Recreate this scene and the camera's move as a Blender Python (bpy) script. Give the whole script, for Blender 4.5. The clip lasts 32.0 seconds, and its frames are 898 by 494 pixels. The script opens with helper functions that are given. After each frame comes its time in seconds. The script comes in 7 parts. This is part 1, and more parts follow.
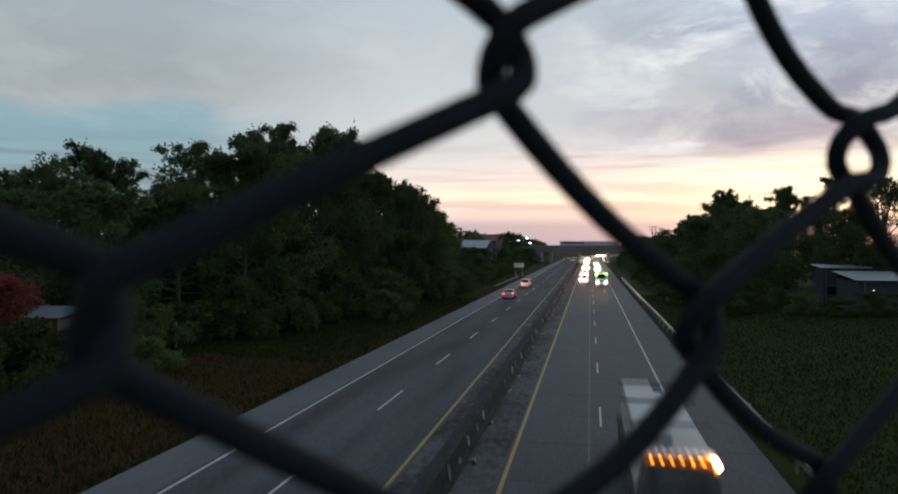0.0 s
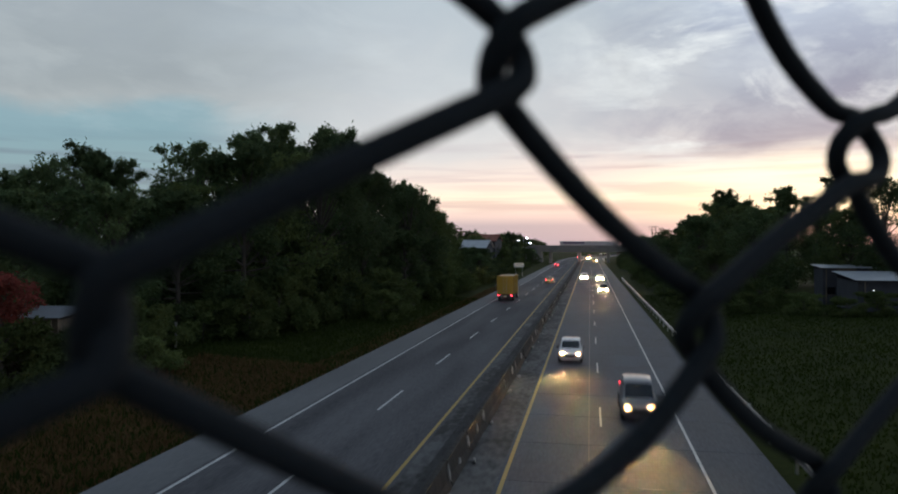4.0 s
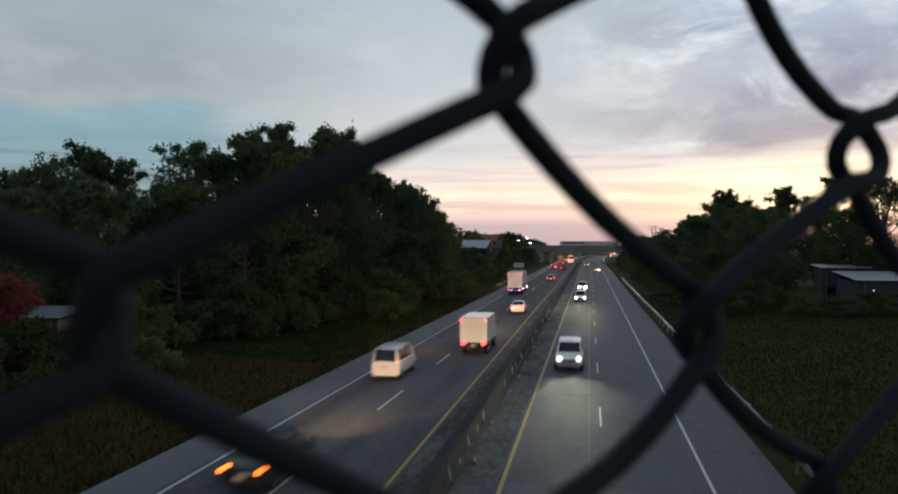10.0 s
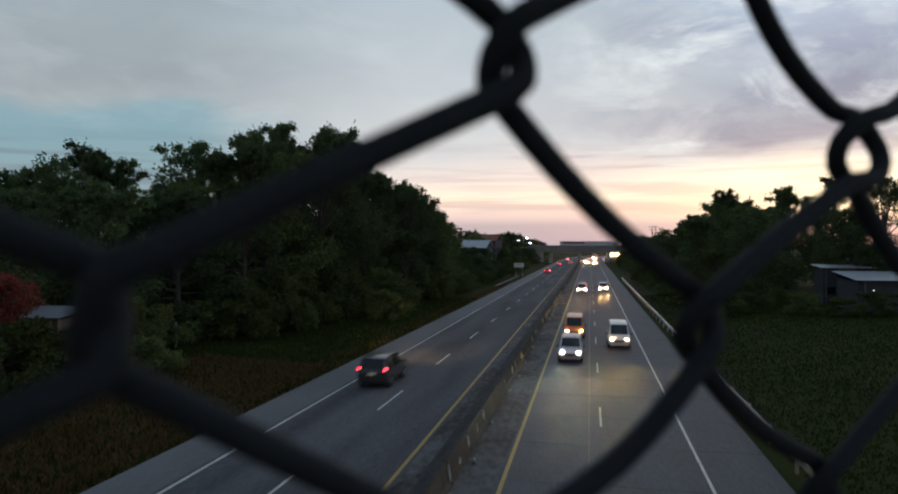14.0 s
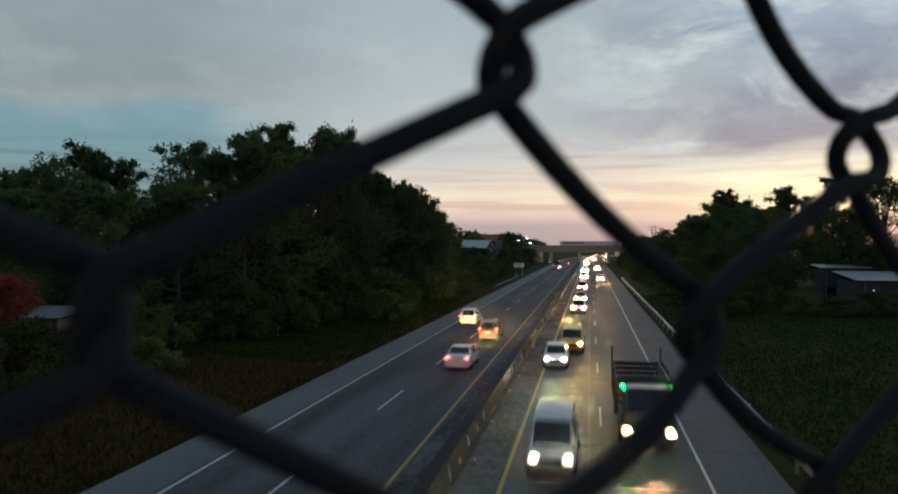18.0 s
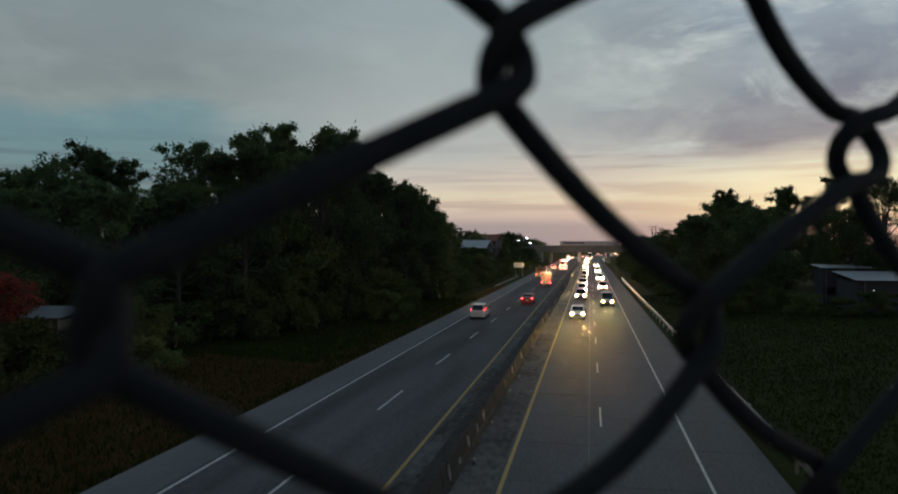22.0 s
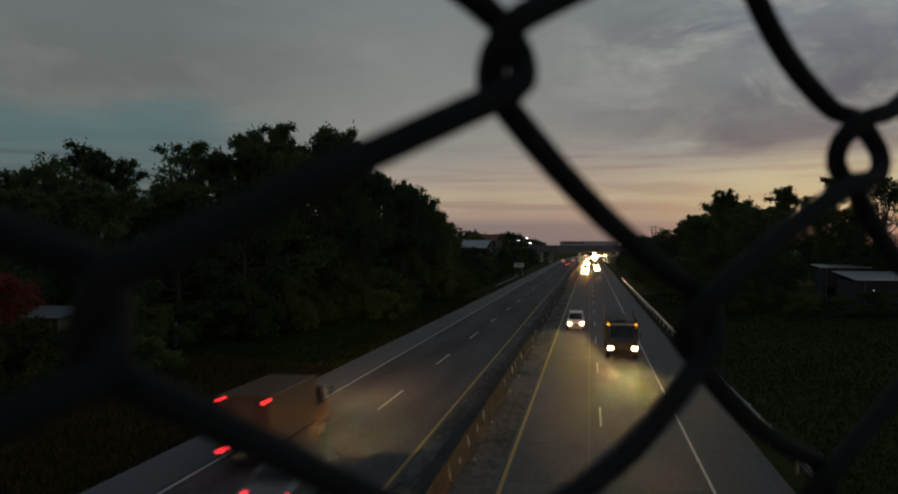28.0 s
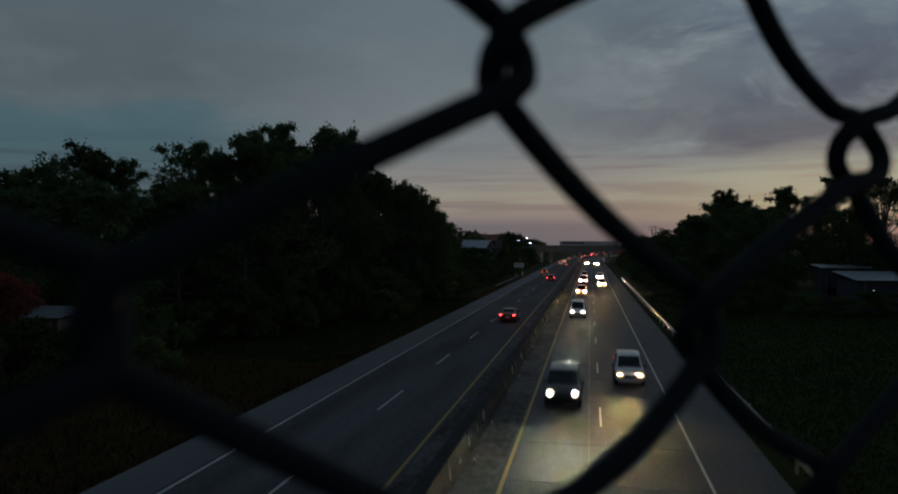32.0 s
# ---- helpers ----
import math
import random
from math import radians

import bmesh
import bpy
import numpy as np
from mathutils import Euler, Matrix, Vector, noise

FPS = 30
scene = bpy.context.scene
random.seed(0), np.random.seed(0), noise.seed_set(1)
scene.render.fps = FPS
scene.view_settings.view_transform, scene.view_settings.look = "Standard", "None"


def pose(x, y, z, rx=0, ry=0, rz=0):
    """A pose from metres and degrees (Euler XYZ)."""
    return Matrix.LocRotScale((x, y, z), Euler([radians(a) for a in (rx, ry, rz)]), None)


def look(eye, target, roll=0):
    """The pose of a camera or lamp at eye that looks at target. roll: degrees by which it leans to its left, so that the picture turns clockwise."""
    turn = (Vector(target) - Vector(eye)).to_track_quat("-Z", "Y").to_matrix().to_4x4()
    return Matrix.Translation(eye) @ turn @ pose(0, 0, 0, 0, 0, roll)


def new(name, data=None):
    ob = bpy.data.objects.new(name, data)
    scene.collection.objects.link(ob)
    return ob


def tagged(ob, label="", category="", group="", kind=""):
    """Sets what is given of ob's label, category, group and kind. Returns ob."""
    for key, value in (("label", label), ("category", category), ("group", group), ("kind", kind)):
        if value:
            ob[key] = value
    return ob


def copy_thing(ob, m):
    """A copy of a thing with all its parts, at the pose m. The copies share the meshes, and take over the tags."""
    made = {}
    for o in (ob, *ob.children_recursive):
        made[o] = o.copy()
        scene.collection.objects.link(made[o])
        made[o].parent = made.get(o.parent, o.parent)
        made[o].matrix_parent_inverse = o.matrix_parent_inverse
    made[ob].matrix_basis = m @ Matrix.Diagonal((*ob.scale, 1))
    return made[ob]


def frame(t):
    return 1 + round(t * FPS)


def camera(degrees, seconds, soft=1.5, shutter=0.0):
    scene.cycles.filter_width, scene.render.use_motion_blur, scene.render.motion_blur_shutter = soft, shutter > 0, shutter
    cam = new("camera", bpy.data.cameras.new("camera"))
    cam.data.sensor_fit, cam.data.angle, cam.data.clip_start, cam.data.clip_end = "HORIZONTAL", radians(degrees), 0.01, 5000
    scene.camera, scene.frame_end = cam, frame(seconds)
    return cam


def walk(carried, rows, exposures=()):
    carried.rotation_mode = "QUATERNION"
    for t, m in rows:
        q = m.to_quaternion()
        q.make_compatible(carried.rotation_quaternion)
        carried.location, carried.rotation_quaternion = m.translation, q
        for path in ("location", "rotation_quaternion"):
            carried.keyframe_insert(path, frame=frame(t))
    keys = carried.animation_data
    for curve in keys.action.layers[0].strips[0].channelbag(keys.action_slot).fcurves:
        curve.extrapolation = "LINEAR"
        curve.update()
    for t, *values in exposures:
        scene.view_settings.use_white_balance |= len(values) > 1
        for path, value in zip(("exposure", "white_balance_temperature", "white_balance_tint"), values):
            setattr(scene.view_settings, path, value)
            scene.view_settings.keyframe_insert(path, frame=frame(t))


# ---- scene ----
# ---------- camera: a phone held still behind a chain-link fence on an overpass ----------
EYE_Z = 8.28
HEADING = 11.2            # degrees to the left of the road's line
cam = camera(64.5, 32.0, soft=2.0, shutter=0.12)
cam.data.dof.use_dof = True
cam.data.dof.focus_distance = 150.0
cam.data.dof.aperture_fstop = 17.0
STAND = pose(0, 0, EYE_Z, 90 - 0.14, 0, HEADING)
walk(cam, [(0.0, STAND), (32.0, STAND)],
     [(0.0, 0.24, 6250, 3), (7.5, 0.20, 6200, 2), (14.5, 0.17, 6150, 2), (17.0, -0.04, 5900, -4), (19.0, -0.17, 6250, -3), (20.0, -0.22, 5950, -1), (21.0, -0.27, 6500, -1),
      (22.0, -0.46, 6200, -6), (23.1, -0.65, 5500, -5), (23.5, -0.75, 7200, 1), (25.5, -0.97, 7000, 4), (28.2, -1.30, 6700, -2),
      (28.9, -1.53, 5350, -11), (31.0, -1.66, 5450, -10), (32.0, -1.67, 5650, -6)])

# ---------- dusk sky ----------
GLOW_AZ = radians(-17)     # the sun went down a little to the right of the road's line


def build_world():
    w = bpy.data.worlds.new("dusk_sky")
    scene.world = w
    w.use_nodes = True
    nt = w.node_tree
    nt.nodes.clear()
    N, L = nt.nodes.new, nt.links.new
    out, bg = N("ShaderNodeOutputWorld"), N("ShaderNodeBackground")
    tc, sep = N("ShaderNodeTexCoord"), N("ShaderNodeSeparateXYZ")
    L(tc.outputs["Generated"], sep.inputs[0])

    def ramp(src, stops):
        r = N("ShaderNodeValToRGB")
        e = r.color_ramp.elements
        while len(e) < len(stops):
            e.new(0.5)
        for k, (p, c) in zip(e, stops):
            k.position = p
            k.color = (*c, 1) if len(c) == 3 else c
        L(src, r.inputs[0])
        return r.outputs[0]

    def mix(fac, a, b, kind="MIX"):
        m = N("ShaderNodeMix")
        m.data_type, m.blend_type = "RGBA", kind
        for val, sock in ((fac, 0), (a, 6), (b, 7)):
            if isinstance(val, (int, float)):
                m.inputs[sock].default_value = val
            elif isinstance(val, tuple):
                m.inputs[sock].default_value = (*val, 1)
            else:
                L(val, m.inputs[sock])
        return m.outputs[2]

    def maths(op, a, b=0.0, clamp=False):
        m = N("ShaderNodeMath")
        m.operation, m.use_clamp = op, clamp
        for i, val in enumerate((a, b)):
            if isinstance(val, (int, float)):
                m.inputs[i].default_value = val
            else:
                L(val, m.inputs[i])
        return m.outputs[0]

    # azimuth to the right of the road's line and height of the view, with ragged cloud edges
    az = maths("ARCTAN2", sep.outputs[0], sep.outputs[1])
    up = sep.outputs[2]
    comb = N("ShaderNodeCombineXYZ")
    L(az, comb.inputs[0])
    L(up, comb.inputs[1])

    def clouds(squash, detail, lo, hi, shift, rough=0.55):
        mp, nz = N("ShaderNodeMapping"), N("ShaderNodeTexNoise")
        mp.inputs["Location"].default_value = shift
        mp.inputs["Scale"].default_value = squash
        L(comb.outputs[0], mp.inputs["Vector"])
        nz.inputs["Scale"].default_value, nz.inputs["Detail"].default_value = 1.0, detail
        nz.inputs["Roughness"].default_value, nz.inputs["Distortion"].default_value = rough, 0.4
        L(mp.outputs[0], nz.inputs["Vector"])
        return ramp(nz.outputs["Fac"], [(lo, (0, 0, 0)), (hi, (1, 1, 1))])

    def span(src, lo, hi):
        m = N("ShaderNodeMapRange")
        m.interpolation_type = "SMOOTHSTEP"
        m.inputs[1].default_value, m.inputs[2].default_value = lo, hi
        L(src, m.inputs[0])
        return m.outputs[0]

    rag = maths("MULTIPLY", maths("SUBTRACT", clouds((4.2, 9.0, 1), 6, 0.25, 0.75, (3.1, 7.7, 0)), 0.5), maths("MULTIPLY", span(up, 0.05, 0.16), 0.07))
    h = maths("ADD", up, rag)
    # four quarters of the evening sky: the dull east, the south with its blue gap, the road's line, the golden west
    east = ramp(h, [(0.0, (0.30, 0.28, 0.31)), (0.10, (0.27, 0.31, 0.35)), (0.21, (0.17, 0.225, 0.28)), (0.30, (0.14, 0.18, 0.235)), (0.6, (0.145, 0.19, 0.26))])
    south = ramp(h, [(0.0, (0.28, 0.28, 0.31)), (0.09, (0.245, 0.33, 0.37)), (0.135, (0.225, 0.33, 0.385)), (0.165, (0.245, 0.345, 0.40)), (0.19, (0.355, 0.365, 0.385)),
                     (0.215, (0.315, 0.33, 0.355)), (0.29, (0.335, 0.355, 0.39)), (0.36, (0.29, 0.32, 0.37)), (0.65, (0.22, 0.26, 0.33))])
    ahead = ramp(h, [(0.0, (0.45, 0.375, 0.415)), (0.027, (0.49, 0.395, 0.43)), (0.04, (0.80, 0.58, 0.54)), (0.066, (1.02, 0.80, 0.64)), (0.092, (0.83, 0.67, 0.62)),
                     (0.13, (0.66, 0.60, 0.605)), (0.20, (0.53, 0.525, 0.555)), (0.33, (0.44, 0.47, 0.52)), (0.65, (0.26, 0.295, 0.37))])
    west = ramp(h, [(0.0, (0.47, 0.39, 0.42)), (0.024, (0.57, 0.46, 0.47)), (0.045, (1.08, 0.90, 0.62)), (0.088, (1.06, 0.95, 0.74)), (0.112, (0.76, 0.72, 0.68)),
                    (0.135, (0.38, 0.395, 0.47)), (0.20, (0.32, 0.355, 0.445)), (0.235, (0.44, 0.47, 0.55)), (0.30, (0.66, 0.69, 0.74)), (0.65, (0.28, 0.315, 0.40))])
    wave = maths("ADD", az, maths("MULTIPLY", rag, 2.0))
    base = mix(span(wave, -0.60, -0.24), south, ahead)
    base = mix(span(wave, -0.03, 0.24), base, west)
    gx, gy = math.sin(-GLOW_AZ), math.cos(GLOW_AZ)
    side = maths("ADD", maths("MULTIPLY", sep.outputs[0], gx), maths("MULTIPLY", sep.outputs[1], gy))
    base = mix(span(side, 0.55, -0.1), base, east)
    # broken cloud that thickens towards the west, and long thin streaks before the glow
    right = span(az, -0.12, 0.16)
    lumps = clouds((6.0, 15.0, 1), 9, 0.40, 0.60, (1.7, 0.4, 0), 0.6)
    high = span(up, 0.085, 0.15)
    base = mix(maths("MULTIPLY", maths("MULTIPLY", lumps, high), maths("ADD", maths("MULTIPLY", right, 0.75), 0.12)), base, mix(1.0, base, (0.62, 0.65, 0.76), "MULTIPLY"))
    rifts = clouds((5.0, 13.0, 1), 8, 0.50, 0.66, (9.4, 2.2, 0), 0.6)
    base = mix(maths("MULTIPLY", maths("MULTIPLY", rifts, high), maths("ADD", maths("MULTIPLY", right, 0.70), 0.10)), base, (0.80, 0.80, 0.81))
    streak = clouds((3.2, 62.0, 1), 5, 0.46, 0.62, (5.3, 2.2, 0), 0.5)
    low = maths("MULTIPLY", span(up, 0.03, 0.05), span(up, 0.16, 0.11))
    base = mix(maths("MULTIPLY", maths("MULTIPLY", streak, low), 0.75), base, mix(1.0, base, (0.74, 0.68, 0.74), "MULTIPLY"))
    sky = N("ShaderNodeTexSky")
    sky.sky_type, sky.sun_disc = "NISHITA", False
    sky.sun_elevation, sky.sun_rotation = radians(1.0), GLOW_AZ * -1
    base = mix(0.02, base, sky.outputs[0], "ADD")
    L(base, bg.inputs[0])
    bg.inputs[1].default_value = 1.0
    L(bg.outputs[0], out.inputs[0])


build_world()
sun = new("sun", bpy.data.lights.new("sun", "SUN"))
sun.data.energy, sun.data.angle, sun.data.color = 0.12, radians(25), (1.0, 0.82, 0.68)
sun.matrix_world = look((300, 900, 160), (0, 0, 0))


# ---------- materials ----------
def surface(name, c1, c2, scale=1.0, rough=0.8, bump=0.0, metal=0.0, fine=12.0, spread=0.12, contrast=0.22, stretch=(1, 1, 1)):
    """Two colours mixed by noise at two sizes, with relief and uneven gloss."""
    m = bpy.data.materials.new(name)
    m.use_nodes = True
    nt = m.node_tree
    N, L = nt.nodes.new, nt.links.new
    b = nt.nodes["Principled BSDF"]
    tc, info, vadd, mp = N("ShaderNodeTexCoord"), N("ShaderNodeObjectInfo"), N("ShaderNodeVectorMath"), N("ShaderNodeMapping")
    mul = N("ShaderNodeMath")
    mul.operation = "MULTIPLY"
    mul.inputs[1].default_value = 61.0
    L(info.outputs["Random"], mul.inputs[0])
    L(tc.outputs["Object"], mp.inputs["Vector"])
    mp.inputs["Scale"].default_value = stretch
    L(mp.outputs[0], vadd.inputs[0])
    L(mul.outputs[0], vadd.inputs[1])
    n1, n2, mixn = N("ShaderNodeTexNoise"), N("ShaderNodeTexNoise"), N("ShaderNodeMix")
    n1.inputs["Scale"].default_value, n1.inputs["Detail"].default_value = scale, 5
    n2.inputs["Scale"].default_value, n2.inputs["Detail"].default_value = scale * fine, 4
    L(vadd.outputs[0], n1.inputs["Vector"])
    L(vadd.outputs[0], n2.inputs["Vector"])
    mixn.inputs[0].default_value = 0.4
    L(n1.outputs["Fac"], mixn.inputs[2])
    L(n2.outputs["Fac"], mixn.inputs[3])
    r = N("ShaderNodeValToRGB")
    r.color_ramp.elements[0].position, r.color_ramp.elements[1].position = 0.5 - contrast, 0.5 + contrast
    r.color_ramp.elements[0].color, r.color_ramp.elements[1].color = (*c1, 1), (*c2, 1)
    L(mixn.outputs[0], r.inputs[0])
    L(r.outputs[0], b.inputs["Base Color"])
    mr = N("ShaderNodeMapRange")
    mr.inputs[3].default_value, mr.inputs[4].default_value = max(0.02, rough - spread), min(1.0, rough + spread)
    L(n1.outputs["Fac"], mr.inputs[0])
    L(mr.outputs[0], b.inputs["Roughness"])
    b.inputs["Metallic"].default_value = metal
    if bump:
        bp = N("ShaderNodeBump")
        bp.inputs["Strength"].default_value, bp.inputs["Distance"].default_value = min(1.0, bump), 0.02
        L(n2.outputs["Fac"], bp.inputs["Height"])
        L(bp.outputs[0], b.inputs["Normal"])
    return m


def paint(name, c):
    m = surface(name, tuple(v * 0.86 for v in c), c, scale=1.2, rough=0.32, spread=0.1, fine=8)
    m.node_tree.nodes["Principled BSDF"].inputs["Coat Weight"].default_value = 0.6
    return m


def lit(name, c, strength):
    m = bpy.data.materials.new(name)
    m.use_nodes = True
    b = m.node_tree.nodes["Principled BSDF"]
    b.inputs["Base Color"].default_value = (*c, 1)
    b.inputs["Emission Color"].default_value = (*c, 1)
    b.inputs["Emission Strength"].default_value = strength
    b.inputs["Roughness"].default_value = 0.2
    return m


def leafage(name, c1, c2):
    m = surface(name, c1, c2, scale=0.5, rough=0.8, fine=6, contrast=0.2)
    b = m.node_tree.nodes["Principled BSDF"]
    nt = m.node_tree
    info, hsv, rng = nt.nodes.new("ShaderNodeObjectInfo"), nt.nodes.new("ShaderNodeHueSaturation"), nt.nodes.new("ShaderNodeMapRange")
    rng.inputs[3].default_value, rng.inputs[4].default_value = 0.65, 1.35
    src = b.inputs["Base Color"].links[0].from_socket
    nt.links.new(info.outputs["Random"], rng.inputs[0])
    nt.links.new(rng.outputs[0], hsv.inputs["Value"])
    nt.links.new(src, hsv.inputs["Color"])
    nt.links.new(hsv.outputs[0], b.inputs["Base Color"])
    b.inputs["Specular IOR Level"].default_value = 0.08
    thin, both = nt.nodes.new("ShaderNodeBsdfTranslucent"), nt.nodes.new("ShaderNodeMixShader")
    both.inputs[0].default_value = 0.35
    nt.links.new(hsv.outputs[0], thin.inputs["Color"])
    nt.links.new(b.outputs[0], both.inputs[1])
    nt.links.new(thin.outputs[0], both.inputs[2])
    nt.links.new(both.outputs[0], nt.nodes["Material Output"].inputs["Surface"])
    return m


ASPHALT = surface("asphalt", (0.048, 0.048, 0.054), (0.132, 0.129, 0.137), 0.5, 0.88, 0.35, fine=30, contrast=0.15, stretch=(1, 0.10, 1))
CONCRETE_ROAD = surface("road_concrete", (0.016, 0.021, 0.030), (0.060, 0.070, 0.091), 0.55, 0.68, 0.25, fine=24, contrast=0.15, stretch=(1, 0.15, 1))
for m_, spec in ((ASPHALT, 0.22), (CONCRETE_ROAD, 0.42)):
    m_.node_tree.nodes["Principled BSDF"].inputs["Specular IOR Level"].default_value = spec
SHOULDER = surface("shoulder_concrete", (0.075, 0.077, 0.083), (0.165, 0.166, 0.170), 0.5, 0.75, 0.3, fine=25, stretch=(1, 0.2, 1))
STAINED = surface("stained_concrete", (0.009, 0.009, 0.010), (0.105, 0.104, 0.106), 0.6, 0.85, 0.3, fine=6, contrast=0.10, stretch=(1, 0.4, 1))
GRIME = surface("road_grime", (0.005, 0.005, 0.006), (0.050, 0.049, 0.050), 0.7, 0.9, 0.2, fine=6, contrast=0.12, stretch=(1, 0.4, 1))
SEALANT = surface("joint_sealant", (0.012, 0.012, 0.013), (0.03, 0.03, 0.03), 2.0, 0.36, 0.1, spread=0.06)
WHITE_LINE = surface("white_road_paint", (0.34, 0.34, 0.34), (0.66, 0.66, 0.65), 1.5, 0.6, 0.1, fine=10, contrast=0.3)
YELLOW_LINE = surface("yellow_road_paint", (0.26, 0.17, 0.03), (0.46, 0.30, 0.06), 1.2, 0.6, 0.1, fine=10, contrast=0.3)
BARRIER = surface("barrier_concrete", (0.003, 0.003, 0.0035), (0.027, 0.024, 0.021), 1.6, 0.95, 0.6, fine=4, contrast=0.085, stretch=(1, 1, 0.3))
PALE_CHIP = surface("bare_concrete", (0.14, 0.135, 0.125), (0.40, 0.385, 0.36), 2.0, 0.85, 0.4)
CONCRETE = surface("bridge_concrete", (0.16, 0.155, 0.15), (0.27, 0.26, 0.25), 0.5, 0.85, 0.3)
DULL_STEEL = surface("weathered_steel", (0.10, 0.10, 0.10), (0.17, 0.165, 0.16), 1.2, 0.7, 0.1, metal=0.2)
STEEL = surface("galvanised_steel", (0.42, 0.43, 0.44), (0.68, 0.69, 0.70), 1.5, 0.38, 0.05, metal=1.0, spread=0.07)
GRASS = surface("grass_ground", (0.013, 0.021, 0.004), (0.036, 0.044, 0.009), 0.22, 0.95, 0.8, fine=14, contrast=0.2)
GRASS.node_tree.nodes["Principled BSDF"].inputs["Specular IOR Level"].default_value = 0.05
BLADE = leafage("grass_blades", (0.016, 0.027, 0.005), (0.036, 0.048, 0.010))
DRY_BLADE = leafage("dry_grass_blades", (0.10, 0.058, 0.026), (0.20, 0.125, 0.060))
LEAF_DARK = leafage("dark_leaves", (0.054, 0.088, 0.042), (0.112, 0.140, 0.058))
LEAF_MID = leafage("green_leaves", (0.062, 0.092, 0.034), (0.128, 0.148, 0.052))
LEAF_RED = leafage("red_blossom", (0.12, 0.034, 0.028), (0.23, 0.062, 0.050))
BARK = surface("bark", (0.04, 0.032, 0.027), (0.09, 0.075, 0.062), 2.0, 0.9, 0.6, stretch=(1, 1, 0.2))
PVC_WIRE = surface("coated_wire", (0.010, 0.0125, 0.0155), (0.0175, 0.021, 0.026), 90, 0.8, 0.1, fine=6)
PVC_WIRE.node_tree.nodes["Principled BSDF"].inputs["Specular IOR Level"].default_value = 0.15
RUBBER = surface("tyre_rubber", (0.015, 0.015, 0.015), (0.03, 0.03, 0.03), 6, 0.85, 0.2)
RIM = surface("alloy_rim", (0.30, 0.30, 0.31), (0.45, 0.45, 0.46), 6, 0.35, metal=0.8)
GLASS = surface("tinted_glass", (0.008, 0.010, 0.012), (0.015, 0.017, 0.02), 1.0, 0.08, spread=0.03)
LOUVRE = surface("headlight_louvre", (0.075, 0.062, 0.040), (0.10, 0.083, 0.052), 8, 0.6)
BLACK = surface("black_plastic", (0.015, 0.015, 0.016), (0.03, 0.03, 0.03), 5, 0.6)
CHASSIS = surface("dirty_chassis", (0.025, 0.023, 0.022), (0.06, 0.055, 0.05), 3, 0.75, 0.2)
PLATE = surface("number_plate_metal", (0.02, 0.02, 0.02), (0.05, 0.05, 0.05), 8, 0.5)
# the plate's own glow stands in for a plate lamp
PLATE_LIT = lit("glowing_number_plate", (0.5, 0.45, 0.36), 0.12)
ROOF_SHEET = surface("corrugated_roof_sheet", (0.32, 0.34, 0.37), (0.55, 0.57, 0.60), 0.8, 0.45, 0.1, metal=0.3)
OLD_ROOF = surface("old_roof_sheet", (0.10, 0.11, 0.13), (0.18, 0.19, 0.22), 0.8, 0.6, 0.1)
ROOF_TILE = surface("red_roof_tile", (0.20, 0.07, 0.05), (0.32, 0.12, 0.08), 1.2, 0.8, 0.3)
PLASTER = surface("weathered_plaster", (0.035, 0.036, 0.045), (0.085, 0.084, 0.10), 0.7, 0.9, 0.2)
WOOD = surface("old_planks", (0.09, 0.07, 0.055), (0.2, 0.16, 0.12), 1.5, 0.85, 0.3, stretch=(1, 1, 0.2))
SIGN_BACK = surface("sign_sheet", (0.68, 0.70, 0.70), (0.82, 0.84, 0.84), 2, 0.5)
BANNER = surface("purple_banner", (0.13, 0.11, 0.18), (0.19, 0.16, 0.25), 1, 0.8)
MESH_PANEL = surface("pale_bridge_screen", (0.35, 0.35, 0.37), (0.5, 0.5, 0.52), 0.6, 0.7)
TARP = surface("pale_tarpaulin", (0.42, 0.41, 0.39), (0.60, 0.59, 0.56), 0.9, 0.6, 0.3)
DARK_TARP = surface("dark_tarpaulin", (0.03, 0.03, 0.03), (0.085, 0.08, 0.075), 0.9, 0.75, 0.3)
PAINTS = {n: paint(n + "_car_paint", c) for n, c in dict(
    white=(0.74, 0.74, 0.74), black=(0.018, 0.018, 0.02), silver=(0.40, 0.40, 0.42), grey=(0.11, 0.11, 0.12), red=(0.14, 0.012, 0.012),
    yellow=(0.55, 0.32, 0.03), olive=(0.20, 0.18, 0.04), orange=(0.55, 0.16, 0.04), blue=(0.03, 0.07, 0.32), green=(0.05, 0.2, 0.12), brown=(0.2, 0.1, 0.06)).items()}
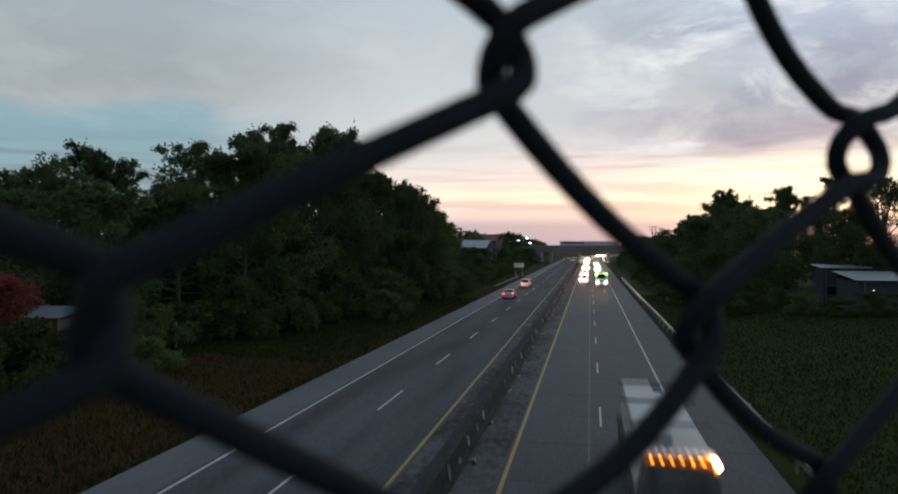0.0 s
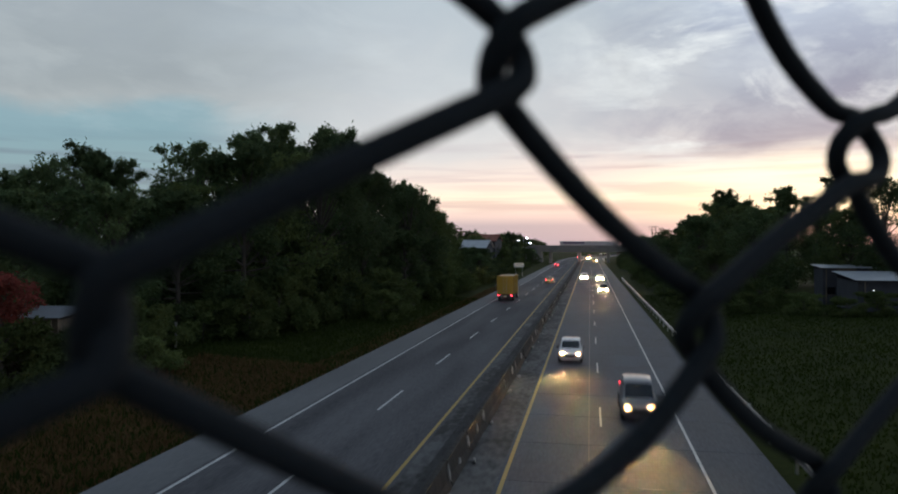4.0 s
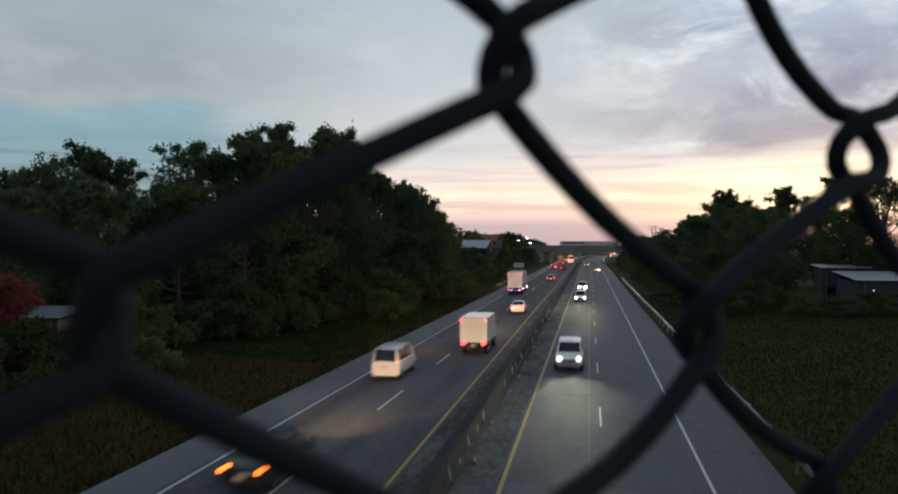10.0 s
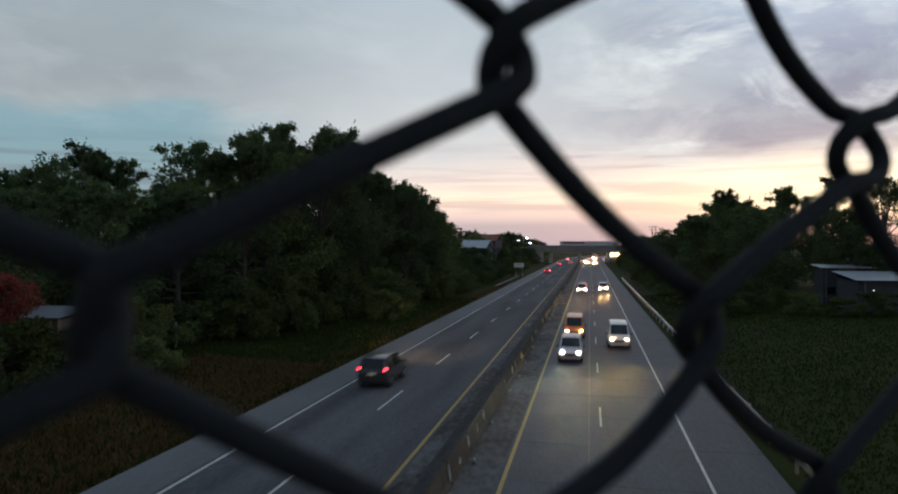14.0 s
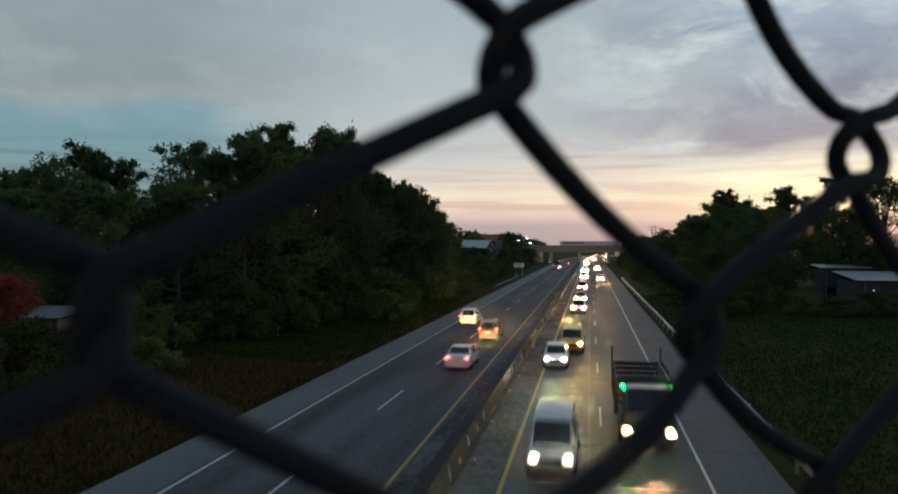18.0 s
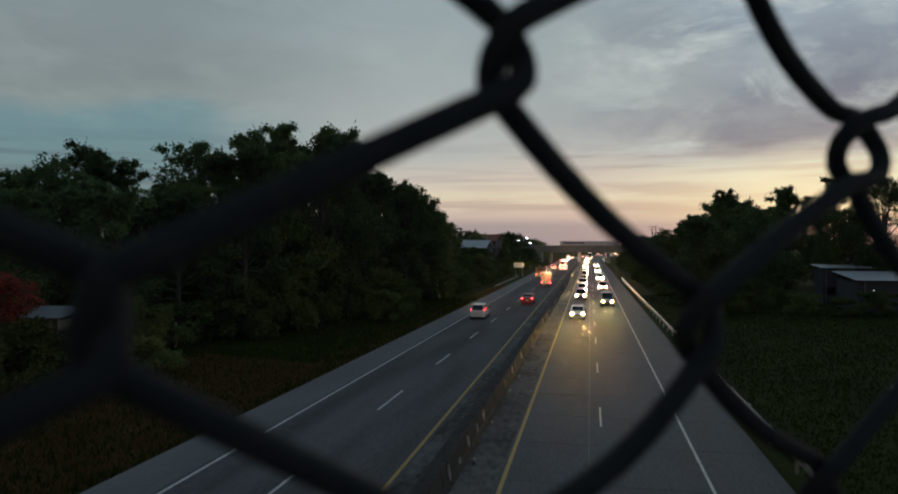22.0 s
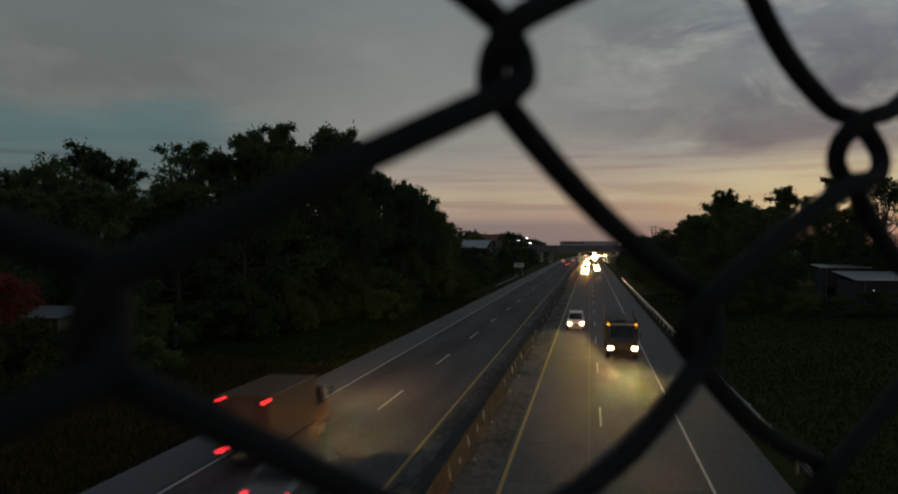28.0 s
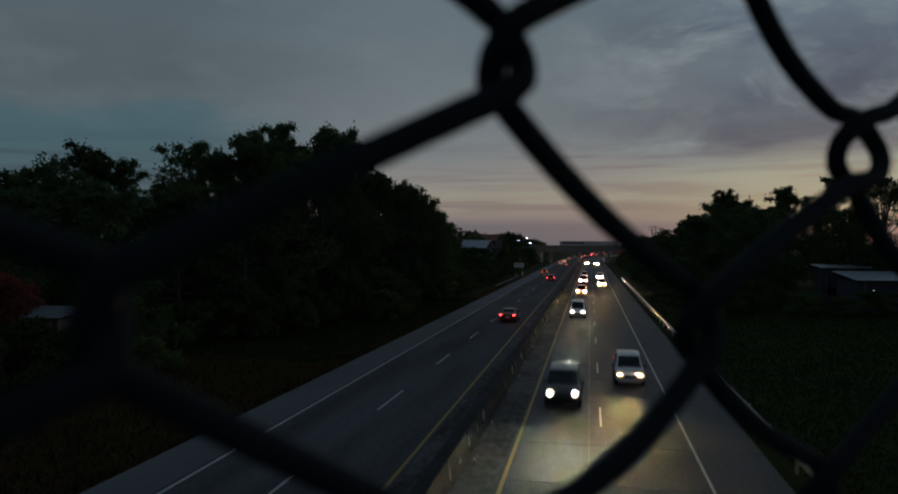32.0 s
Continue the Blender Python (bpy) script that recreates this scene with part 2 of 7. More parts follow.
HEAD = {"warm": lit("warm_headlight", (1.0, 0.50, 0.19), 9000), "white": lit("white_headlight", (1.0, 0.88, 0.70), 6000),
        "away": lit("receding_headlight", (1.0, 0.58, 0.30), 21000), "away_full": lit("receding_raised_beam", (1.0, 0.58, 0.28), 60000),
        "warm_full": lit("warm_raised_beam", (1.0, 0.47, 0.15), 32000), "white_full": lit("white_raised_beam", (1.0, 0.80, 0.56), 21000),
        "amber": lit("amber_headlight", (1.0, 0.45, 0.08), 6000), "blue": lit("bluish_headlight", (0.45, 0.70, 1.0), 14000),
        # rim glows round the headlights, put in to imitate lens bloom
        "bowl": lit("golden_headlight_halo", (1.0, 0.52, 0.10), 1.6), "blue_glow": lit("blue_front_glow", (0.12, 0.42, 1.0), 14), "pale_bowl": lit("pale_headlight_halo", (1.0, 0.86, 0.6), 1.1),
        "warm_night": lit("warm_night_beam", (1.0, 0.47, 0.16), 32000), "white_night": lit("white_night_beam", (1.0, 0.80, 0.56), 21000),
        "amber_night": lit("amber_night_beam", (1.0, 0.45, 0.08), 26000), "away_night": lit("receding_night_beam", (1.0, 0.55, 0.26), 50000),
        "bowl_full": lit("bright_headlight_halo", (1.0, 0.58, 0.16), 2.4), "pale_bowl_full": lit("bright_pale_halo", (1.0, 0.86, 0.55), 2.2),
        "bowl_night": lit("glaring_headlight_halo", (1.0, 0.58, 0.17), 4.5), "pale_bowl_night": lit("glaring_pale_halo", (1.0, 0.86, 0.56), 4)}
TAIL = {"red": lit("red_tail_light", (1.0, 0.028, 0.045), 11), "brake": lit("bright_brake_light", (1.0, 0.022, 0.028), 60),
        "amber": lit("amber_tail_light", (1.0, 0.11, 0.008), 12), "dim": lit("dim_tail_light", (0.6, 0.02, 0.02), 5)}
MARK = {"red": lit("red_marker_light", (1.0, 0.025, 0.035), 20), "amber": lit("amber_marker_light", (1.0, 0.42, 0.03), 4),
        "blue": lit("blue_marker_light", (0.06, 0.09, 1.0), 60), "green": lit("green_marker_light", (0.08, 1.0, 0.03), 45),
        "beacon": lit("amber_beacon", (1.0, 0.30, 0.03), 1100),
        "white": lit("white_marker_light", (1.0, 0.95, 0.85), 60)}
LAMP_WHITE = lit("street_lamp_glass", (0.95, 0.97, 1.0), 60)


# ---------- mesh helpers ----------
def mesh_of(name, verts, faces, material, smooth=False):
    me = bpy.data.meshes.new(name)
    me.from_pydata(verts, [], faces)
    me.update()
    for m in (material if isinstance(material, (list, tuple)) else [material]):
        me.materials.append(m)
    if smooth:
        me.polygons.foreach_set("use_smooth", [True] * len(me.polygons))
    return me


def part(name, data, parent, label="", m=None):
    ob = new(name, data)
    ob.parent = parent
    if m is not None:
        ob.matrix_basis = m
    return tagged(ob, label)


def thing(name, label, category, group="", kind="", m=None):
    ob = new(name)
    if m is not None:
        ob.matrix_basis = m
    return tagged(ob, label, category, group, kind)


def bm_mesh(name, bm, material, smooth=False):
    me = bpy.data.meshes.new(name)
    bm.normal_update()
    bm.to_mesh(me)
    bm.free()
    me.materials.append(material)
    if smooth:
        me.polygons.foreach_set("use_smooth", [True] * len(me.polygons))
    return me


def box_bm(sx, sy, sz, at=(0, 0, 0), bevel=0.0, bm=None):
    """A box with rounded edges, standing on at."""
    own = bmesh.new()
    bmesh.ops.create_cube(own, size=1.0)
    bmesh.ops.transform(own, matrix=Matrix.Diagonal((sx, sy, sz, 1)), verts=own.verts)
    if bevel:
        bmesh.ops.bevel(own, geom=list(own.edges), offset=bevel, segments=2, affect="EDGES")
    bmesh.ops.translate(own, vec=(at[0], at[1], at[2] + sz / 2), verts=own.verts)
    if bm is None:
        return own
    tmp = bpy.data.meshes.new("tmp")
    own.to_mesh(tmp)
    own.free()
    bm.from_mesh(tmp)
    bpy.data.meshes.remove(tmp)
    return bm


def box(name, sx, sy, sz, at, material, bevel=0.0):
    return bm_mesh(name, box_bm(sx, sy, sz, at, bevel), material)


def cyl(name, r, length, material, axis="z", seg=14, r2=None, at=(0, 0, 0), bevel=0.0):
    bm = bmesh.new()
    bmesh.ops.create_cone(bm, cap_ends=True, segments=seg, radius1=r, radius2=r if r2 is None else r2, depth=length)
    if bevel:
        bmesh.ops.bevel(bm, geom=[e for e in bm.edges if len(e.link_faces) == 2 and any(len(f.verts) > 4 for f in e.link_faces)],
                        offset=bevel, segments=2, affect="EDGES")
    turn = {"z": Matrix(), "x": pose(0, 0, 0, 0, 90, 0), "y": pose(0, 0, 0, 90, 0, 0)}[axis]
    bmesh.ops.transform(bm, matrix=Matrix.Translation(at) @ turn, verts=bm.verts)
    return bm_mesh(name, bm, material)


# ---------- the road's line: straight, then bending to the right beyond the far bridge ----------
BEND, RADIUS = 380.0, 1300.0


def bend(y):
    """Sideways shift and heading (radians to the right) of the road at y."""
    d = min(max(y - BEND, 0.0), 320.0)
    extra = max(y - BEND - 320.0, 0.0)
    a = d / RADIUS
    return d * d / (2 * RADIUS) + extra * math.tan(a), a


X_LEFT_OUT, X_LEFT_EDGE, X_LEFT_DASH, X_LEFT_YELLOW = -16.7, -14.09, -10.46, -6.87
X_RIGHT_YELLOW, X_RIGHT_DASH, X_RIGHT_EDGE, X_RIGHT_OUT = -3.0, 0.5, 4.1, 6.75
FAR_Y = [-12000, -4000, -1000, -200, 0] + list(range(20, 380, 20)) + list(range(380, 720, 20)) + [900, 1400, 3000, 12000]


def strip(name, x0, x1, ys, z, material, thick=0.0):
    """A band along the road between two sideways places."""
    v, f = [], []
    for y in ys:
        s = bend(y)[0]
        v += [(x0 + s, y, z), (x1 + s, y, z)]
    n = len(ys)
    f = [(2 * i, 2 * i + 1, 2 * i + 3, 2 * i + 2) for i in range(n - 1)]
    if thick:
        v += [(x, y, zz - thick) for x, y, zz in v]
        o = 2 * n
        f += [(2 * i + o, 2 * i + 2 + o, 2 * i + 3 + o, 2 * i + 1 + o) for i in range(n - 1)]
        f += [(2 * i, 2 * i + 2, 2 * i + 2 + o, 2 * i + o) for i in range(n - 1)]
        f += [(2 * i + 1, 2 * i + 1 + o, 2 * i + 3 + o, 2 * i + 3) for i in range(n - 1)]
        f += [(0, o, o + 1, 1), (2 * n - 2, 2 * n - 1, o + 2 * n - 1, o + 2 * n - 2)]
    return mesh_of(name, v, f, material)


def land(x, y):
    """Height of the ground beside the road."""
    s = bend(y)[0]
    u = x - s
    h = -0.10
    if u < -17.0:
        h += min((-17.0 - u) / 9.0, 1.0) * 0.5 + 0.25 * noise.noise((x * 0.09, y * 0.07, 3.0)) * min(1, (-17 - u) / 4)
    elif u > 7.0:
        h += min((u - 7.0) / 14.0, 1.0) * 0.8 + 0.25 * noise.noise((x * 0.09, y * 0.07, 8.0)) * min(1, (u - 7) / 4)
    return h


def build_ground():
    xs = [-4000, -1500, -600, -250, -140, -100] + [x for x in range(-80, -16, 2)] + [-16.9, -10, -5, 0, 6.9] + [x for x in range(8, 72, 2)] + [100, 160, 300, 700, 1600, 4000]
    ys = [-12000, -3000, -600, -150, -60, -20] + [y for y in range(0, 240, 3)] + [y for y in range(240, 720, 20)] + [800, 1000, 1500, 3000, 6000, 12000]
    v = [(x, y, land(x, y)) for y in ys for x in xs]
    n = len(xs)
    f = [(j * n + i, j * n + i + 1, (j + 1) * n + i + 1, (j + 1) * n + i) for j in range(len(ys) - 1) for i in range(n - 1)]
    return tagged(new("ground", mesh_of("ground", v, f, GRASS, True)), "rough dark green grassland on both sides of the road", "ground", kind="structure")


build_ground()

road = thing("road", "two-way motorway of dark asphalt and grey concrete slabs", "road", kind="structure")
part("left_carriageway", strip("left_carriageway", X_LEFT_EDGE - 0.25, X_LEFT_YELLOW + 0.2, FAR_Y, 0.0, ASPHALT, 0.3), road, "dark asphalt carriageway with tyre-worn lanes")
part("left_shoulder", strip("left_shoulder", X_LEFT_OUT, X_LEFT_EDGE - 0.25, FAR_Y, -0.004, SHOULDER, 0.3), road, "pale concrete hard shoulder")
part("median", strip("median", X_LEFT_YELLOW + 0.2, X_RIGHT_YELLOW - 0.2, FAR_Y, -0.006, STAINED, 0.3), road, "black-stained concrete median strip")
part("grime_strip", strip("grime_strip", -5.95, -5.18, [y for y in FAR_Y if 0 <= y <= 380], -0.002, GRIME), road, "black grime along the barrier's foot")
FAR_R = [y for y in FAR_Y if y >= 180]
BACK_R = [-12000, -4000, -1000, -200, 0]
for ys in (BACK_R, FAR_R):
    part("right_carriageway", strip("right_carriageway", X_RIGHT_YELLOW - 0.2, X_RIGHT_OUT, ys, 0.0, CONCRETE_ROAD, 0.3), road)
part("slab_bed", strip("slab_bed", X_RIGHT_YELLOW - 0.2, X_RIGHT_OUT, [0, 60, 120, 180], -0.02, SEALANT, 0.2), road, "dark joint filling under the slabs")
for x0, x1, name in ((X_LEFT_EDGE - 0.075, X_LEFT_EDGE + 0.075, "edge_line"), (X_RIGHT_EDGE - 0.055, X_RIGHT_EDGE + 0.055, "edge_line")):
    part(name, strip(name, x0, x1, FAR_Y, 0.004, WHITE_LINE), road, "worn white edge line")
for x in (X_LEFT_YELLOW, X_RIGHT_YELLOW):
    part("edge_line", strip("edge_line", x - 0.075, x + 0.075, FAR_Y, 0.004, YELLOW_LINE), road, "worn yellow edge line")
part("joint_line", strip("joint_line", -0.052, -0.018, [0, 100, 240, 360], 0.003, SEALANT), road, "glossy sealed joint between lanes")

# lane dashes
DASH, PERIOD = 4.9, 13.95


def dashes(x, first, count, long=DASH, half=0.065):
    me = mesh_of("lane_dash", [(-half, 0, 0), (half, 0, 0), (half, long, 0), (-half, long, 0)], [(0, 1, 2, 3)], WHITE_LINE)
    for k in range(count):
        y = first + k * PERIOD
        part("lane_dash", me, road, m=pose(x + bend(y)[0], y, 0.005, 0, 0, -math.degrees(bend(y)[1])))


dashes(X_LEFT_DASH, 34.4 - 3 * PERIOD, 46)
dashes(X_RIGHT_DASH, 33.2 - 3 * PERIOD, 46, 3.9, 0.045)

# concrete slabs of the near right carriageway
for name, x0, x1 in (("concrete_slab", X_RIGHT_YELLOW - 0.2, -0.045), ("concrete_slab", -0.025, X_RIGHT_OUT)):
    me = box("concrete_slab", x1 - x0, 4.985, 0.25, (0, 0, -0.25), CONCRETE_ROAD, 0.006)
    for k in range(36):
        part(name, me, road, m=pose((x0 + x1) / 2, 2.5 + 5 * k, random.uniform(-0.002, 0.002)))


# median barrier: precast lengths with chipped feet
def barrier_mesh(seed):
    rnd = random.Random(seed)
    prof = [(-0.30, 0), (-0.30, 0.08), (-0.18, 0.26), (-0.10, 0.86), (0.10, 0.86), (0.18, 0.26), (0.30, 0.08), (0.30, 0)]
    ys = [0.02 + i * (3.96 / 8) for i in range(9)]
    v = []
    for y in ys:
        for x, z in prof:
            v.append((x + rnd.uniform(-0.012, 0.012), y, max(0, z + rnd.uniform(-0.014, 0.014) * (z > 0))))
    n = len(prof)
    f = [(j * n + i, j * n + (i + 1) % n, (j + 1) * n + (i + 1) % n, (j + 1) * n + i) for j in range(8) for i in range(n)]
    f += [tuple(range(n)), tuple(reversed(range(8 * n, 9 * n)))]
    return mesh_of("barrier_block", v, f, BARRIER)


X_BARRIER = -4.9
barrier = thing("median_barrier", "grimy concrete motorway barrier between the carriageways", "barrier", kind="structure")
blocks = [barrier_mesh(s) for s in range(5)]
rb = random.Random(4)
for k in range(95):
    y = 4.0 * k
    part("barrier_block", blocks[rb.randrange(5)], barrier, m=pose(X_BARRIER + rb.uniform(-0.02, 0.02), y, 0, 0, rb.uniform(-0.5, 0.5), rb.uniform(-0.25, 0.25)))


def flake(seed):
    """An uneven patch of bare concrete where the barrier has spalled."""
    rnd = random.Random(seed)
    n = 9
    rim = [(0.24 * math.cos(2 * math.pi * k / n) * rnd.uniform(0.5, 1.2), 0.36 + 0.36 * math.sin(2 * math.pi * k / n) * rnd.uniform(0.55, 1.1)) for k in range(n)]
    v = [(0.012, y, z) for y, z in rim] + [(-0.03, y * 1.12, 0.36 + (z - 0.36) * 1.1) for y, z in rim]
    f = [tuple(range(n))] + [(k, k + n, (k + 1) % n + n, (k + 1) % n) for k in range(n)]
    return mesh_of("joint_patch", v, f, PALE_CHIP)


flakes = [flake(k) for k in range(6)]
for k in range(1, 44):
    for q in range(2):
        if rb.random() < 0.5:
            part("joint_patch", flakes[rb.randrange(6)], barrier, "pale bare concrete at a barrier joint",
                 m=pose(X_BARRIER + 0.21, 4.0 * k + q * 1.9 + rb.uniform(-0.3, 0.3), 0.14 + rb.uniform(0, 0.12), 0, -7.6, 0) @ Matrix.Diagonal((1, rb.uniform(0.2, 1.7), rb.uniform(0.25, 0.95), 1)))
far_y = [380 + 20 * i for i in range(17)] + [900, 1400]
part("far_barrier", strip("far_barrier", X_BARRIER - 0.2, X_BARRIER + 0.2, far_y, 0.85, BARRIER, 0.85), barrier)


# rails beside the road
def guardrail(x, y0, y1, label, steel):
    rail = thing("guardrail", label, "guardrail", m=pose(x, y0, 0))
    n = int((y1 - y0) / 4)
    L = n * 4.0
    prof = [(0.0, 0.0), (0.035, 0.03), (0.07, 0.07), (0.035, 0.12), (0.02, 0.155), (0.035, 0.19), (0.07, 0.24), (0.035, 0.28), (0.0, 0.31)]
    s = -1 if x > 0 else 1
    v, f = [], []
    for y in (0, L):
        v += [(s * px, y, 0.45 + pz) for px, pz in prof] + [(s * (px - 0.012), y, 0.45 + pz) for px, pz in prof]
    n1 = 2 * len(prof)
    m_ = len(prof)
    for i in range(m_ - 1):
        f += [(i, i + 1, n1 + i + 1, n1 + i), (m_ + i, n1 + m_ + i, n1 + m_ + i + 1, m_ + i + 1)]
    f += [(0, n1, n1 + m_, m_), (m_ - 1, 2 * m_ - 1, n1 + 2 * m_ - 1, n1 + m_ - 1)]
    part("rail_beam", mesh_of("rail_beam", v, f, steel, True), rail, "galvanised corrugated steel beam")
    post = box("rail_post", 0.1, 0.14, 0.85, (-s * 0.08, 0, -0.1), steel, 0.01)
    for k in range(n + 1):
        part("rail_post", post, rail, m=pose(0, k * 4.0 * 0.998, 0))
    return rail


guardrail(7.35, 8.0, 172.0, "long galvanised steel crash barrier beside the hard shoulder", STEEL)
guardrail(7.35, 372.0, 432.0, "short steel crash barrier beyond the far bridge", STEEL)
guardrail(-17.5, 134.0, 178.0, "grey steel crash barrier on the grass verge", DULL_STEEL)


# overpass on which the camera stands: deck and kerb, running at a slant over the road
overpass = thing("overpass_deck", "grey concrete overpass deck carrying the fence", "bridge", kind="structure", m=pose(0, 0, 0, 0, 0, 45.2))
part("deck_slab", box("deck_slab", 90, 7.0, 1.1, (0, -3.44, 5.65), CONCRETE, 0.03), overpass)
part("kerb", box("kerb", 90, 0.25, 0.25, (0, -0.02, 6.75), CONCRETE, 0.02), overpass)
for x in (-24.0, 20.0):
    part("pier", box("pier", 1.6, 5.0, 5.9, (x, -3.5, -0.25), CONCRETE, 0.05), overpass)


# chain-link fence close before the lens
def build_fence():
    side, half = 0.055, 0.65                     # wire from knot to knot; half of the mesh's angle
    dh, dv = side * math.cos(half), side * math.sin(half)
    tilt, turn, roll = 0.084, -0.594, 0.055
    lens = STAND @ Matrix.Diagonal((1, -1, -1, 1))             # x right, y down, z ahead
    mesh_plane = Matrix.Rotation(turn, 4, "Y") @ Matrix.Rotation(tilt, 4, "X") @ Matrix.Rotation(roll, 4, "Z")
    at = lens @ Matrix.Translation((0.134 * side, -0.435 * side, 1.608 * side)) @ mesh_plane
    fence = thing("chain_link_fence", "black plastic-coated chain-link fence along the overpass kerb", "fence", m=at)
    r = 0.0019
    cols, rows = range(-14, 29), range(-21, 38)

    def strand(c, bows={}, loops={}, steps=(0.0, 0.5)):
        pts = []
        for k in rows:
            right = (k + c) % 2 == 1
            kx = (c + 1) * dh if right else c * dh
            sgn = 1 if right else -1
            y = k * dv
            lx, ly = loops.get(k, (1.0, 1.0))
            for dy, dx, dz in ((-0.135, 0.0, 1.0), (-0.08, 0.040, 0.7), (0.0, 0.058, 0.0), (0.08, 0.040, -0.7), (0.135, 0.0, -1.0)):
                pts.append((kx + sgn * dx * lx * dh, y + dy * ly * dv, sgn * dz * r * 1.15))
            nx = c * dh if right else (c + 1) * dh
            sag = bows.get(k, -0.016 if right else 0.046) * side
            for q in (0.12, 0.3, 0.5, 0.7, 0.88):
                w = sag * math.sin(math.pi * q)
                pts.append((kx + (nx - kx) * q - (0.6 * w if not right else -0.6 * w), y + dv * (0.135 + 0.73 * q) + 0.8 * w, -sgn * r * 1.15))
        # smooth the line once, then sweep a ring along it
        P = np.array(pts)
        fine = []
        for i in range(len(P) - 1):
            p0, p1, p2, p3 = P[max(i - 1, 0)], P[i], P[i + 1], P[min(i + 2, len(P) - 1)]
            for u in steps:
                fine.append(0.5 * (2 * p1 + (p2 - p0) * u + (2 * p0 - 5 * p1 + 4 * p2 - p3) * u * u + (3 * p1 - p0 - 3 * p2 + p3) * u ** 3))
        Q = np.array(fine)
        T = np.gradient(Q, axis=0)
        T /= np.linalg.norm(T, axis=1)[:, None]
        A = np.cross(T, (0, 0, 1.0))
        A /= np.linalg.norm(A, axis=1)[:, None]
        B = np.cross(T, A)
        ring = 8
        v = []
        for a in range(ring):
            w = 2 * math.pi * a / ring
            v.append(Q + r * (math.cos(w) * A + math.sin(w) * B))
        V = np.stack(v, 1).reshape(-1, 3)
        n = len(Q)
        f = [(i * ring + a, i * ring + (a + 1) % ring, (i + 1) * ring + (a + 1) % ring, (i + 1) * ring + a) for i in range(n - 1) for a in range(ring)]
        return mesh_of("wire_strand", V.tolist(), f, PVC_WIRE, True)

    even, odd = strand(0, steps=(0.0,)), strand(1, steps=(0.0,))
    # wires that are bent by hand: wider or tighter knots, deeper bows
    bent = {-2: strand(0, {}, {1: (0.35, 1.0)}), -1: strand(1, {0: -0.002, 1: 0.002}, {0: (0.76, 0.95), 1: (0.35, 1.0)}), 0: strand(0, {0: 0.034, 1: 0.088}, {0: (0.76, 0.95)}),
            1: strand(1, {-1: 0.082}, {0: (3.0, 1.4)}), 2: strand(0, {}, {0: (3.0, 1.4)})}
    for c in cols:
        part("wire_strand", bent[c] if c in bent else even if c % 2 == 0 else odd, fence, m=pose((c if c % 2 == 0 else c - 1) * dh, 0, 0))
    post = cyl("fence_post", 0.03, 2.4, STEEL, axis="y", seg=16)
    for x in (-0.62, 1.25):
        part("fence_post", post, fence, "round steel post", m=pose(x, 0.35, 0.045))


build_fence()


# far overpass
def far_bridge():
    y = 345.0
    b = thing("far_bridge", "concrete girder bridge with pale mesh screens over the motorway", "bridge", m=pose(-3, y, 0))
    part("girder", box("girder", 60, 7.5, 1.7, (0, 0, 5.15), CONCRETE, 0.05), b)
    part("parapet", box("parapet", 60, 0.3, 1.4, (0, -3.75, 6.85), CONCRETE, 0.03), b)
    part("parapet", box("parapet", 60, 0.3, 1.4, (0, 3.75, 6.85), CONCRETE, 0.03), b)
    for x in (-13.0 - 2.5, 1.9 - 3.8, 11.5):
        part("pier", box("pier", 1.2, 6.0, 5.3, (x, 0, -0.15), CONCRETE, 0.05), b)
    for x in (-24, 22):
        part("abutment", box("abutment", 9, 9, 5.3, (x, 0, -0.15), CONCRETE, 0.1), b)
    for k in range(10):
        part("screen_post", cyl("screen_post", 0.06, 2.0, STEEL, at=(-11 + 3 * k, -3.75, 9.25), seg=8), b)
    for k in range(9):
        part("screen_panel", box("screen_panel", 2.8, 0.03, 1.9, (-9.5 + 3 * k, -3.8, 8.3), MESH_PANEL), b, "pale wire mesh panel")
    part("banner", box("banner", 10.0, 0.05, 0.9, (-4.5, -4.0, 9.0), BANNER), b, "dark purple banner")
    return b


far_bridge()


# ---------- vehicles: built once each, then copied; forward is +y, the origin lies on the road under the middle ----------
FLEET = {}


def loft(stations, low, closed=True):
    """Body from stations (y, half width, belt height, top height): rings of ten points."""
    v, f = [], []
    for y, w, zb, zt in stations:
        tw = 0.78 * w if zt > zb + 0.25 else 0.84 * w
        zl = low + (0.1 if (y == stations[0][0] or y == stations[-1][0]) else 0)
        half = [(0.86 * w, zl), (w, zl + 0.16), (w * 1.005, zb - 0.14), (0.965 * w, zb), (tw, max(zt - 0.03, zb + 0.005)), (tw * 0.72, zt)]
        v += [(x, y, z) for x, z in half] + [(-x, y, z) for x, z in reversed(half)]
    n = 12
    for j in range(len(stations) - 1):
        f += [(j * n + i, j * n + (i + 1) % n, (j + 1) * n + (i + 1) % n, (j + 1) * n + i) for i in range(n)]
    if closed:
        f += [tuple(range(n)), tuple(reversed(range((len(stations) - 1) * n, len(stations) * n)))]
    return v, [tuple(reversed(q)) for q in f]


